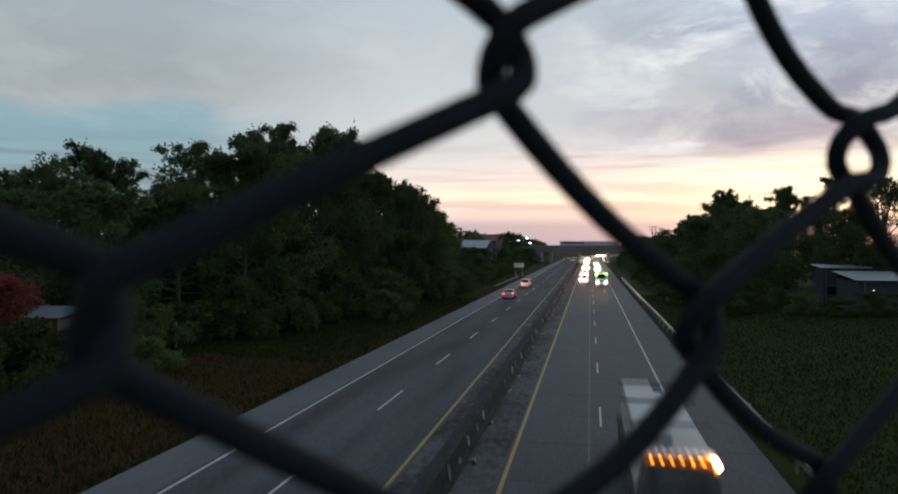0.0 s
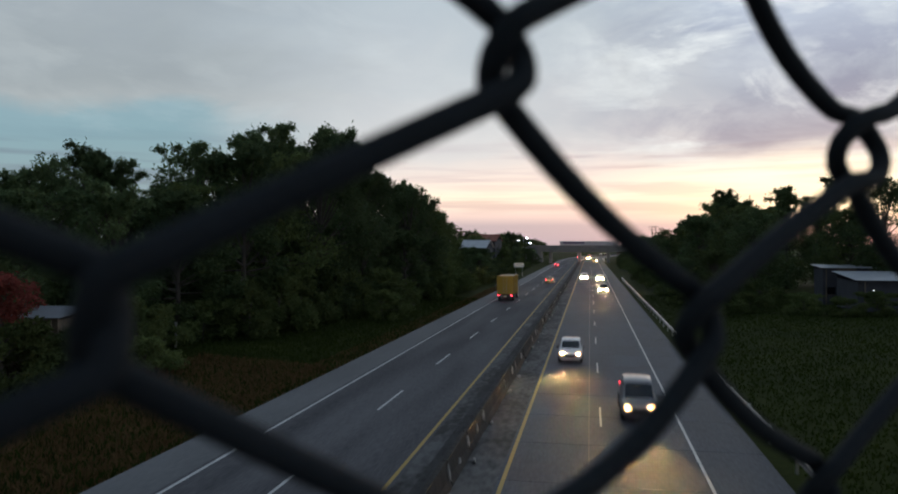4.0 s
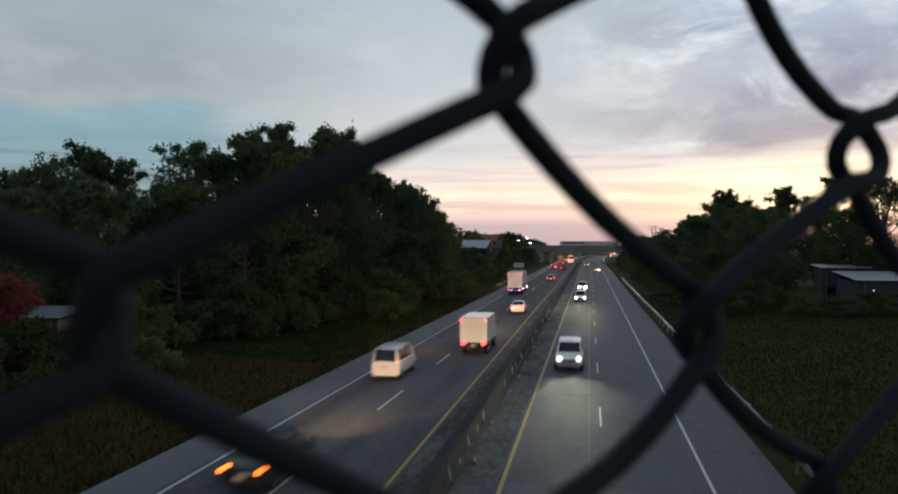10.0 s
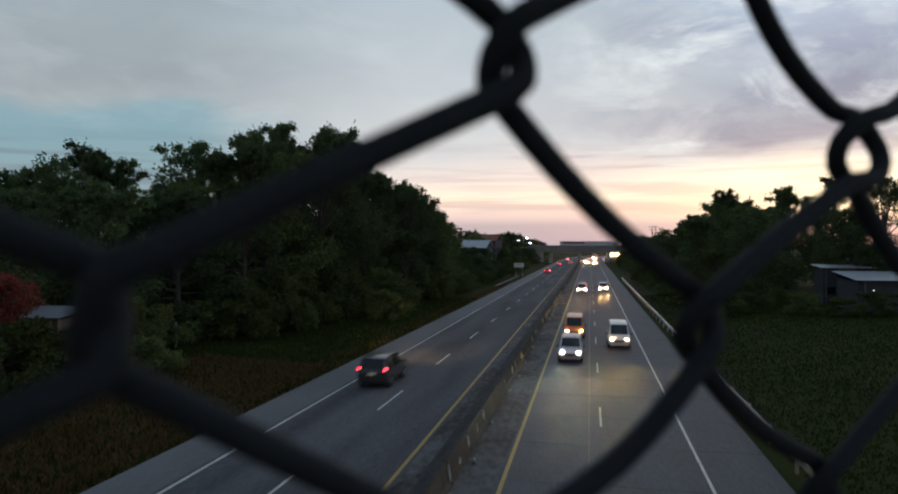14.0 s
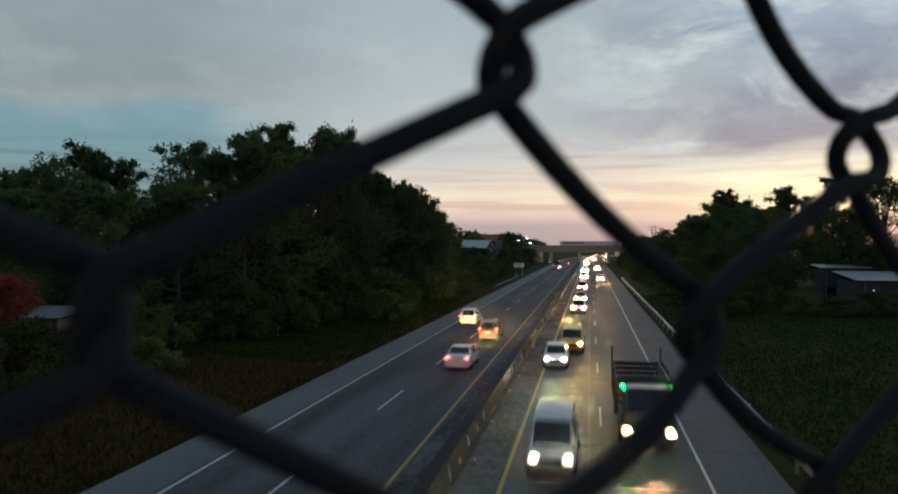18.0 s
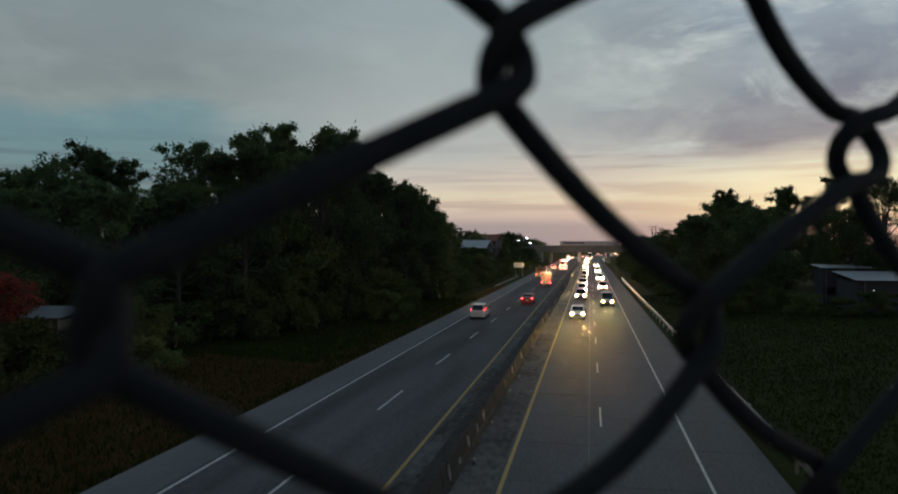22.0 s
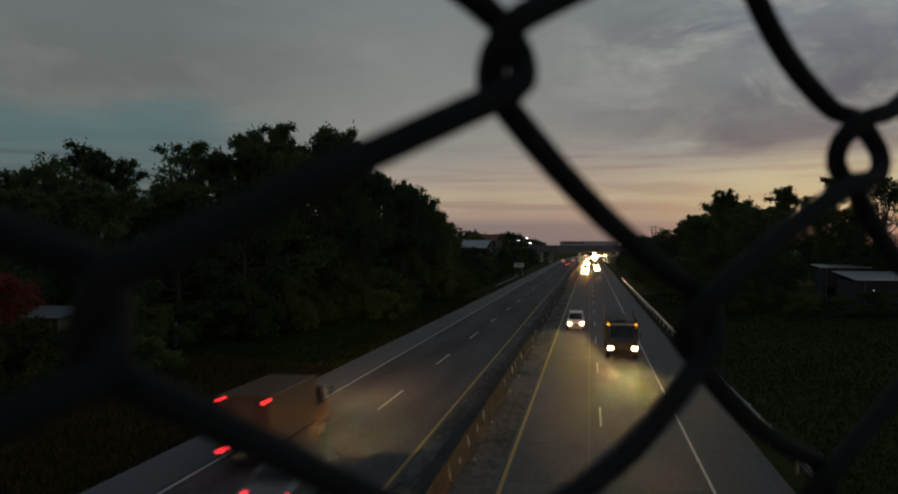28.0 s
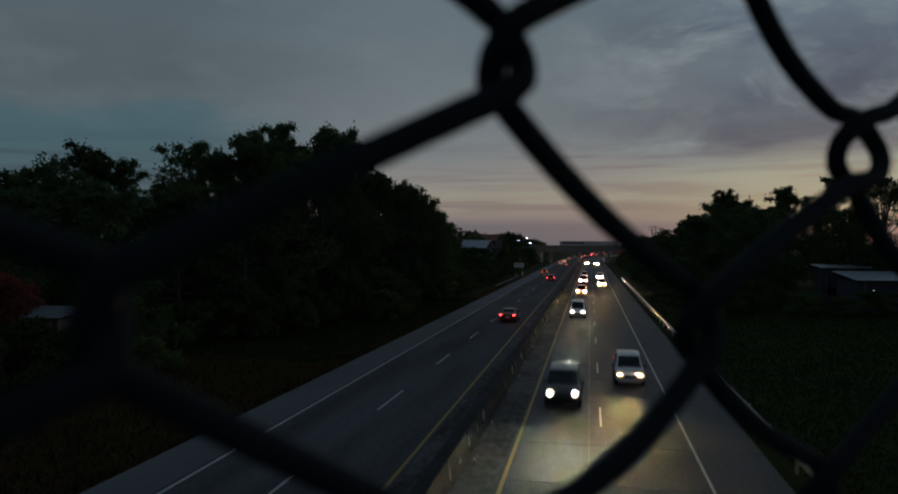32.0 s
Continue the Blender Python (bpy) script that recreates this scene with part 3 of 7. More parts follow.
def pane(name, quad, inset=0.1, out=0.006, material=None):
    """A thin sheet of glass set a little proud of the quad."""
    q = [Vector(p) for p in quad]
    c = sum(q, Vector()) / 4
    nrm = (q[2] - q[0]).cross(q[3] - q[1]).normalized()
    if nrm.dot(c - Vector((0, c.y * 0.5, 0.6))) < 0:
        nrm = -nrm
    a = [p + (c - p) * inset + nrm * out for p in q]
    b = [p + (c - p) * inset - nrm * 0.02 for p in q]
    return mesh_of(name, [tuple(p) for p in a + b], [(0, 1, 2, 3), (7, 6, 5, 4), (0, 4, 5, 1), (1, 5, 6, 2), (2, 6, 7, 3), (3, 7, 4, 0)], material or GLASS)


def screen(name, lower, upper, inset=0.07, out=0.012):
    """A bent sheet of glass over the strip between two rows of four points."""
    q = [Vector(p) for p in (*lower, *upper)]
    c = sum(q, Vector()) / 8
    nrm = (q[3] - q[0]).cross(q[5] - q[1]).normalized()
    if nrm.z < 0:
        nrm = -nrm
    a = [p + (c - p) * inset + nrm * out for p in q]
    b = [p - nrm * 0.03 for p in a]
    f = [(i, i + 1, i + 5, i + 4) for i in range(3)] + [(i + 8, i + 12, i + 13, i + 9) for i in range(3)]
    f += [(0, 8, 9, 1), (1, 9, 10, 2), (2, 10, 11, 3), (3, 11, 15, 7), (7, 15, 14, 6), (6, 14, 13, 5), (5, 13, 12, 4), (4, 12, 8, 0)]
    return mesh_of(name, [tuple(p) for p in a + b], f, GLASS)


def own_slots(ob):
    for s in ob.material_slots:
        m = s.material
        s.link = "OBJECT"
        s.material = m
    return ob


def wheel_mesh(r, w):
    bm = bmesh.new()
    bmesh.ops.create_cone(bm, cap_ends=True, segments=18, radius1=r, radius2=r, depth=w)
    bmesh.ops.bevel(bm, geom=[e for e in bm.edges if any(len(f.verts) > 4 for f in e.link_faces)], offset=0.035, segments=2, affect="EDGES")
    caps = [f for f in bm.faces if len(f.verts) > 4]
    inner = bmesh.ops.inset_region(bm, faces=caps, thickness=r * 0.34, depth=-0.02)
    for f in caps:
        f.material_index = 1
    bmesh.ops.transform(bm, matrix=pose(0, 0, 0, 0, 90, 0), verts=bm.verts)
    me = bm_mesh("wheel", bm, RUBBER)
    me.materials.append(RIM)
    return me


def lamp_mesh(name, w, h, d, material, tilt=0.0):
    bm = box_bm(w, d, h, (0, 0, -h / 2), min(w, h) * 0.22)
    return bm_mesh(name, bm, material)


def head_mesh(w, h):
    """A headlight: a bright plate behind an added grid of grey louvres, which keeps the beam low and narrow."""
    d, t = 0.075, 0.0155
    v = [(-w / 2, -d, -h / 2), (w / 2, -d, -h / 2), (w / 2, -d, h / 2), (-w / 2, -d, h / 2)]
    f, m = [(3, 2, 1, 0)], [0]

    def quad(a, b, c, e):
        o = len(v)
        v.extend((a, b, c, e))
        f.append((o, o + 1, o + 2, o + 3))
        m.append(1)

    n = max(int(h / t), 4)
    for k in range(n + 1):
        z = -h / 2 + h * k / n
        quad((-w / 2, -d, z), (w / 2, -d, z), (w / 2, 0, z), (-w / 2, 0, z))
    n = max(int(w / 0.045), 4)
    for k in range(n + 1):
        x = -w / 2 + w * k / n
        quad((x, -d, -h / 2), (x, 0, -h / 2), (x, 0, h / 2), (x, -d, h / 2))
    quad((-w / 2, -d - 0.004, -h / 2), (-w / 2, -d - 0.004, h / 2), (w / 2, -d - 0.004, h / 2), (w / 2, -d - 0.004, -h / 2))
    # an oval glowing rim round the beam, added to imitate the lamp's bloom
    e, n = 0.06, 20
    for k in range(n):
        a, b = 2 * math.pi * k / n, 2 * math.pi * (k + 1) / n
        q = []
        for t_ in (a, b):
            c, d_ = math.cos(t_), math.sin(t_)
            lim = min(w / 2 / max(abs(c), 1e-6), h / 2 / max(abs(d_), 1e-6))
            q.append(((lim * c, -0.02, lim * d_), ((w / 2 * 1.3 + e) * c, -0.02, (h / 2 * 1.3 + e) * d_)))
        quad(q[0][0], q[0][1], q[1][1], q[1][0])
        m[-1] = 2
    me = mesh_of("headlight", v, f, [HEAD["warm"], LOUVRE, HEAD["bowl"]])
    me.polygons.foreach_set("material_index", m)
    return me


def plate(parent, y, z, back, lit_up=False):
    part("number_plate", box("number_plate", 0.42, 0.02, 0.14, (0, 0, 0), PLATE_LIT if lit_up else PLATE, 0.004), parent, m=pose(0, y, z))


def car(kind, stations, low, rear, shield, sides, wheels, r, head_z, tail_z, tall_tail=False, lamp_w=0.2):
    L = stations[-1][0]
    ob = thing(kind, "car", kind.replace("_", " ") if kind in ("sedan",) else "car")
    st = [(y - L / 2, w, zb, zt) for y, w, zb, zt in stations]
    v, f = loft(st, low)
    me = mesh_of("body", v, f, PAINTS["white"], True)
    body = own_slots(part("body", me, ob))
    es = body.modifiers.new("edge", "EDGE_SPLIT")
    es.split_angle = radians(32)
    n = 12

    def ring(j, i):
        return v[j * n + i]

    a, b = rear
    part("rear_window", screen("rear_window", [ring(a, i) for i in (4, 5, 6, 7)], [ring(b, i) for i in (4, 5, 6, 7)], 0.08), ob)
    a, b = shield
    part("windshield", screen("windshield", [ring(a, i) for i in (4, 5, 6, 7)], [ring(b, i) for i in (4, 5, 6, 7)]), ob)
    for a, b in sides:
        for i, k in ((3, 4), (8, 7)):
            part("side_window", pane("side_window", [ring(a, i), ring(b, i), ring(b, k), ring(a, k)], 0.1), ob)
    W = max(s[1] for s in st)
    wm = wheel_mesh(r, 0.22)
    for y in wheels:
        for s in (-1, 1):
            part("wheel", wm, ob, m=pose(s * (W - 0.09), y - L / 2, r))
    for s in (-1, 1):
        h = part("headlight", head_mesh(lamp_w, 0.13), ob, m=pose(s * W * 0.68, L / 2 + 0.02, head_z, -2.6, 0, 0))
        own_slots(h)
        t = part("tail_light", lamp_mesh("tail_light", 0.12 if tall_tail else 0.22, 0.26 if tall_tail else 0.12, 0.12, TAIL["red"]), ob,
                 m=pose(s * W * (0.86 if tall_tail else 0.78), -L / 2 + (0.1 if tall_tail else 0.02), tail_z))
        own_slots(t)
        part("wing_mirror", box("wing_mirror", 0.16, 0.1, 0.13, (0, 0, 0), BLACK, 0.03), ob, m=pose(s * (W + 0.08), st[shield[1]][0] - 0.25, st[shield[1]][2] + 0.03))
    part("grille", box("grille", W * 0.9, 0.06, 0.16, (0, 0, 0), BLACK, 0.02), ob, "black front grille", m=pose(0, L / 2 - 0.02, head_z - 0.2))
    plate(ob, -L / 2 - 0.06, tail_z - 0.28, True, True)
    FLEET[kind] = (ob, L)
    return ob


car("people_carrier", [(0, .74, .82, .86), (.05, .82, .98, 1.02), (.32, .84, 1.0, 1.60), (1.0, .85, 1.0, 1.70), (2.2, .85, .98, 1.70), (2.8, .85, .97, 1.60),
            (3.5, .85, .96, 1.0), (4.1, .82, .86, .9), (4.35, .74, .7, .72), (4.42, .66, .55, .57)], .26, (1, 2), (5, 6), ((2, 4), (4, 5)),
    (.75, 3.5), .32, .72, 1.0, True)
car("hatchback", [(0, .70, .75, .78), (.06, .80, .92, .96), (.45, .82, .95, 1.40), (1.1, .83, .95, 1.50), (1.9, .83, .93, 1.50), (2.4, .83, .92, 1.42),
                  (3.05, .83, .90, .95), (3.55, .79, .80, .83), (3.8, .70, .64, .66), (3.86, .62, .5, .52)], .22, (1, 2), (5, 6), ((2, 4), (4, 5)),
    (.62, 3.1), .30, .68, .88)
car("sedan", [(0, .74, .78, .82), (.08, .83, .93, .97), (.75, .86, .96, 1.02), (1.4, .86, .95, 1.38), (2.0, .86, .94, 1.45), (2.7, .86, .93, 1.40),
              (3.45, .86, .91, .96), (4.2, .83, .82, .86), (4.5, .75, .66, .68), (4.58, .68, .52, .54)], .20, (2, 3), (5, 6), ((3, 4), (4, 5)),
    (.95, 3.7), .32, .68, .84)
car("suv", [(0, .80, .9, .94), (.05, .89, 1.08, 1.12), (.3, .91, 1.1, 1.74), (1.1, .92, 1.1, 1.84), (2.4, .92, 1.08, 1.83), (2.95, .92, 1.07, 1.74),
            (3.6, .92, 1.06, 1.12), (4.35, .88, .98, 1.02), (4.62, .8, .8, .82), (4.7, .72, .6, .62)], .32, (1, 2), (5, 6), ((2, 4), (4, 5)),
    (.85, 3.75), .37, .84, 1.08, True)
car("van", [(0, .76, .95, 1.0), (.03, .86, 1.1, 1.14), (.16, .88, 1.14, 1.92), (1.4, .88, 1.14, 1.99), (3.0, .88, 1.13, 1.97), (3.5, .88, 1.11, 1.86),
            (4.25, .86, 1.06, 1.10), (4.6, .8, .82, .85), (4.7, .72, .6, .62)], .28, (1, 2), (5, 6), ((2, 4), (4, 5)),
    (.8, 3.75), .33, .76, 1.05, True)


def cab(ob, L, W, H, front, length, colour="white", name="cab"):
    """A truck's flat-fronted cab with its panes, mirrors and lamps."""
    y0, y1 = front - length, front
    st = [(y0, W, 1.4, H - 0.06), (y0 + 0.3, W, 1.4, H), (y1 - 0.55, W, 1.4, H - 0.02), (y1 - 0.12, W * 0.99, 1.42, 1.55), (y1, W * 0.96, 1.0, 1.04)]
    v, f = loft(st, 0.55)
    c = own_slots(part(name, mesh_of(name, v, f, PAINTS[colour], True), ob))
    c.modifiers.new("edge", "EDGE_SPLIT").split_angle = radians(32)
    n = 12
    part("windshield", screen("windshield", [v[2 * n + i] for i in (4, 5, 6, 7)], [v[3 * n + i] for i in (4, 5, 6, 7)]), ob)
    for i, k in ((3, 4), (8, 7)):
        part("side_window", pane("side_window", [v[n + i], v[2 * n + i], v[2 * n + k], v[n + k]], 0.12), ob)
    part("bumper", box("bumper", 2 * W, 0.2, 0.34, (0, 0, 0), CHASSIS, 0.04), ob, "dark steel front bumper", m=pose(0, front + 0.02, 0.42))
    part("grille", box("grille", 1.3 * W, 0.05, 0.25, (0, 0, 0), BLACK, 0.02), ob, m=pose(0, front + 0.0, 1.0))
    for s in (-1, 1):
        own_slots(part("headlight", head_mesh(0.24, 0.18), ob, m=pose(s * W * 0.78, front + 0.13, 0.86, -2.6, 0, 0)))
        part("wing_mirror", box("wing_mirror", 0.08, 0.14, 0.42, (0, 0, 0), BLACK, 0.03), ob, m=pose(s * (W + 0.16), front - 0.25, 1.65))
        part("mirror_arm", box("mirror_arm", 0.2, 0.03, 0.03, (0, 0, 0), BLACK), ob, m=pose(s * (W + 0.06), front - 0.25, 2.0))


def truck_base(kind, L, W, label, wheels, r=0.48):
    ob = thing(kind, label, "truck")
    part("chassis", box("chassis", 0.9, L - 0.3, 0.3, (0, 0, 0), CHASSIS, 0.02), ob, "dark steel chassis", m=pose(0, 0, 0.62))
    wm = wheel_mesh(r, 0.3)
    for y in wheels:
        for s in (-1, 1):
            part("wheel", wm, ob, m=pose(s * (W - 0.17), y, r))
    for s in (-1, 1):
        own_slots(part("tail_light", lamp_mesh("tail_light", 0.3, 0.14, 0.08, TAIL["red"]), ob, m=pose(s * W * 0.78, -L / 2 - 0.02, 0.85)))
    part("under_bar", box("under_bar", 2 * W * 0.9, 0.1, 0.14, (0, 0, 0), CHASSIS, 0.02), ob, m=pose(0, -L / 2 + 0.02, 0.5))
    plate(ob, -L / 2 - 0.05, 0.66, True, True)
    FLEET[kind] = (ob, L)
    return ob


def markers(ob, places, kind, size=0.1):
    me = lamp_mesh("marker_light", size, size, 0.06, MARK[kind])
    for x, y, z in places:
        part("marker_light", me, ob, m=pose(x, y, z))


def cargo_box(ob, W, y0, y1, z0, z1, colour, name="cargo_box", doors=True):
    b = own_slots(part(name, box(name, 2 * W, y1 - y0, z1 - z0, (0, 0, 0), PAINTS[colour], 0.03), ob, m=pose(0, (y0 + y1) / 2, z0)))
    if doors:
        for s in (-1, 1):
            d = own_slots(part("rear_door", box("rear_door", W * 0.95, 0.03, (z1 - z0) * 0.93, (0, 0, 0), PAINTS[colour], 0.01), ob, m=pose(s * W * 0.49, y0 - 0.012, z0 + (z1 - z0) * 0.03)))
            part("door_bar", cyl("door_bar", 0.018, (z1 - z0) * 0.9, STEEL, seg=8), ob, m=pose(s * W * 0.2, y0 - 0.045, (z0 + z1) / 2))
    part("side_rail", box("side_rail", 2 * W + 0.03, y1 - y0, 0.1, (0, 0, 0), CHASSIS, 0.01), ob, m=pose(0, (y0 + y1) / 2, z0 - 0.1))
    return b


def light_truck():
    L, W = 6.2, 1.0
    ob = truck_base("box_truck", L, W, "small box truck", (-1.9, 2.1), 0.4)
    cab(ob, L, 0.95, 2.25, L / 2, 1.7)
    cargo_box(ob, W + 0.03, -L / 2, L / 2 - 1.8, 0.95, 2.82, "white")
    markers(ob, [(-0.9, -L / 2 - 0.03, 2.66), (0.9, -L / 2 - 0.03, 2.66)], "red")
    for s in (-1, 1):
        part("top_lamp", lamp_mesh("top_lamp", 0.13, 0.13, 0.08, MARK["red"]), ob, "red lamp on the box's upper corner", m=pose(s * 0.9, L / 2 - 1.77, 2.78))
    return ob


def big_truck():
    L, W = 10.5, 1.22
    ob = truck_base("lorry", L, W, "large box lorry", (-3.6, -2.4, 3.6))
    cab(ob, L, 1.16, 2.95, L / 2, 1.95)
    cargo_box(ob, W, -L / 2, L / 2 - 2.1, 1.1, 3.75, "white")
    part("blue_skirt", box("blue_skirt", 2 * W + 0.012, L - 2.1, 0.75, (0, 0, 0), PAINTS["blue"], 0.01), ob, "blue lower side panel", m=pose(0, -1.05, 1.11))
    cols = ("red", "orange", "yellow", "green", "blue", "grey")
    rnd = random.Random(5)
    for s in (-1, 1):
        for i in range(8):
            for k in range(3):
                part("coloured_patch", box("coloured_patch", 0.012, 0.34, 0.44, (0, 0, 0), PAINTS[cols[rnd.randrange(6)]], 0.005), ob,
                     m=pose(s * (W + 0.005), -L / 2 + 0.9 + i * 0.72, 2.0 + k * 0.56))
    markers(ob, [(-1.1, -L / 2 - 0.03, 3.6), (1.1, -L / 2 - 0.03, 3.6)], "red")
    markers(ob, [(s * (W + 0.02), y, 1.02) for s in (-1, 1) for y in (-3.4, -1.2, 1.0, 3.0)], "white", 0.07)
    markers(ob, [(-0.6, -L / 2 - 0.03, 0.72), (0.6, -L / 2 - 0.03, 0.72)], "blue", 0.09)
    return ob


def cargo_lorry():
    L, W = 9.0, 1.2
    ob = truck_base("cargo_lorry", L, W, "tall closed cargo lorry", (-2.9, 3.0))
    cab(ob, L, 1.12, 2.7, L / 2, 1.9, "yellow")
    cargo_box(ob, W, -L / 2, L / 2 - 2.05, 1.05, 3.7, "yellow")
    for s in (-1, 1):
        for i in range(9):
            own_slots(part("box_rib", box("box_rib", 0.04, 0.07, 2.6, (0, 0, 0), PAINTS["yellow"], 0.01), ob, m=pose(s * (W + 0.012), -L / 2 + 0.4 + i * 0.78, 1.08)))
    return ob


def open_truck(kind, colour, label, light, load):
    L, W = 8.2, 1.15
    ob = truck_base(kind, L, W, label, (-2.6, 2.8))
    cab(ob, L, 1.08, 2.5, L / 2, 1.85, colour)
    y0, y1 = -L / 2, L / 2 - 2.0
    part("bed_floor", box("bed_floor", 2 * W, y1 - y0, 0.16, (0, (y0 + y1) / 2, 1.0), WOOD, 0.01), ob, "worn timber load bed")
    slat = box("side_board", 0.05, y1 - y0, 0.2, (0, (y0 + y1) / 2, 0), PAINTS[colour], 0.01)
    for s in (-1, 1):
        for k in range(5):
            own_slots(part("side_board", slat, ob, m=pose(s * (W - 0.02), 0, 1.18 + k * 0.24)))
        for k in range(6):
            own_slots(part("stake", box("stake", 0.07, 0.08, 1.6 if k else 2.1, (0, 0, 0), PAINTS[colour], 0.01), ob, m=pose(s * (W + 0.04), y0 + 0.2 + k * (y1 - y0 - 0.4) / 5, 1.0)))
    for k in range(5):
        own_slots(part("tail_board", box("tail_board", 2 * W, 0.05, 0.2, (0, 0, 0), PAINTS[colour], 0.01), ob, m=pose(0, y0, 1.18 + k * 0.24)))
        own_slots(part("head_board", box("head_board", 2 * W, 0.05, 0.2, (0, 0, 0), PAINTS[colour], 0.01), ob, m=pose(0, y1, 1.18 + k * 0.3)))
    if load:
        bm = bmesh.new()
        bmesh.ops.create_grid(bm, x_segments=10, y_segments=14, size=0.5)
        for q in bm.verts:
            q.co = Vector((q.co.x * 2 * (W - 0.08), q.co.y * (y1 - y0 - 0.2) + (y0 + y1) / 2,
                           2.25 + 0.45 * (1 - (q.co.x * 2) ** 2) + 0.12 * noise.noise((q.co.x * 6, q.co.y * 9, 1))))
        part("tarpaulin", bm_mesh("tarpaulin", bm, DARK_TARP, True), ob, "dark rumpled tarpaulin over the load")
    for s in (-1, 1):
        own_slots(part("marker_light", lamp_mesh("marker_light", 0.16, 0.16, 0.08, MARK[light]), ob, m=pose(s * 0.98, L / 2 - 0.5, 2.52)))
    return ob


def slab_truck():
    L, W = 12.5, 1.2
    ob = truck_base("flatbed_lorry", L, W, "long flatbed lorry loaded with pale concrete slabs", (-4.6, -3.4, 4.6))
    cab(ob, L, 1.12, 2.6, L / 2, 2.0, "yellow")
    part("bed_floor", box("bed_floor", 2 * W, L - 2.3, 0.2, (0, -1.15, 1.0), CHASSIS, 0.02), ob, "dark steel load bed")
    for s, n in ((-0.62, 2), (0.5, 3)):
        for k in range(n):
            part("concrete_slab", box("concrete_slab", 1.05, 9.2 - 0.5 * k, 0.54, (0, 0, 0), TARP, 0.03), ob, "pale grey slab", m=pose(s, -1.3 + 0.15 * k, 1.2 + k * 0.55, 0, 0, random.uniform(-0.6, 0.6)))
    for y in (-4.2, -1.0, 2.2):
        part("lashing_strap", box("lashing_strap", 2.5, 0.1, 0.05, (0, 0, 0), BLACK), ob, m=pose(0, y, 2.86))
    part("roof_sign", box("roof_sign", 1.9, 0.5, 0.28, (0, 0, 0), PAINTS["orange"], 0.04), ob, "ribbed amber roof visor", m=pose(0, L / 2 - 0.9, 2.62))
    for k in range(9):
        part("visor_rib", box("visor_rib", 0.09, 0.54, 0.03, (0, 0, 0), PAINTS["white"], 0.01), ob, m=pose(-0.8 + 0.2 * k, L / 2 - 0.9, 2.9))
    markers(ob, [(-0.85, L / 2 - 0.62, 2.76)], "beacon", 0.17)
    markers(ob, [(0.25 * k, L / 2 - 0.62, 2.78) for k in range(-2, 4)], "amber", 0.07)
    markers(ob, [(-1.15, -L / 2 + 0.2, 2.4)], "red", 0.14)
    return ob


def tow_truck():
    L, W = 16.5, 1.2
    ob = truck_base("tow_truck", L, W, "flatbed recovery truck", (-6.2, -4.9, 6.6))
    cab(ob, L, 1.1, 2.6, L / 2, 2.0, "black")
    part("ramp_bed", box("ramp_bed", 2 * W, 13.9, 0.16, (0, -1.3, 1.05), DULL_STEEL, 0.02), ob, "grimy steel ramp bed")
    for s in (-1, 1):
        part("bed_rail", box("bed_rail", 0.08, 13.9, 0.14, (0, -1.3, 1.21), STEEL, 0.01), ob, m=pose(s * (W - 0.05), 0, 0))
        part("light_bar", box("light_bar", 0.2, 0.2, 0.14, (0, 0, 0), MARK["amber"], 0.03), ob, m=pose(s * 0.75, L / 2 - 1.5, 2.58))
    part("head_frame", box("head_frame", 2 * W, 0.1, 1.4, (0, 5.7, 1.2), CHASSIS, 0.02), ob)
    part("winch", cyl("winch", 0.18, 0.7, CHASSIS, axis="x", at=(0, 5.2, 1.42)), ob)
    markers(ob, [(W + 0.02, 7.0, 0.75), (W + 0.02, 7.6, 0.75)], "blue", 0.16)
    markers(ob, [(W + 0.02, -7.9, 1.0), (W + 0.02, -1.6, 1.0), (W + 0.02, 3.4, 1.0)], "white", 0.09)
    return ob


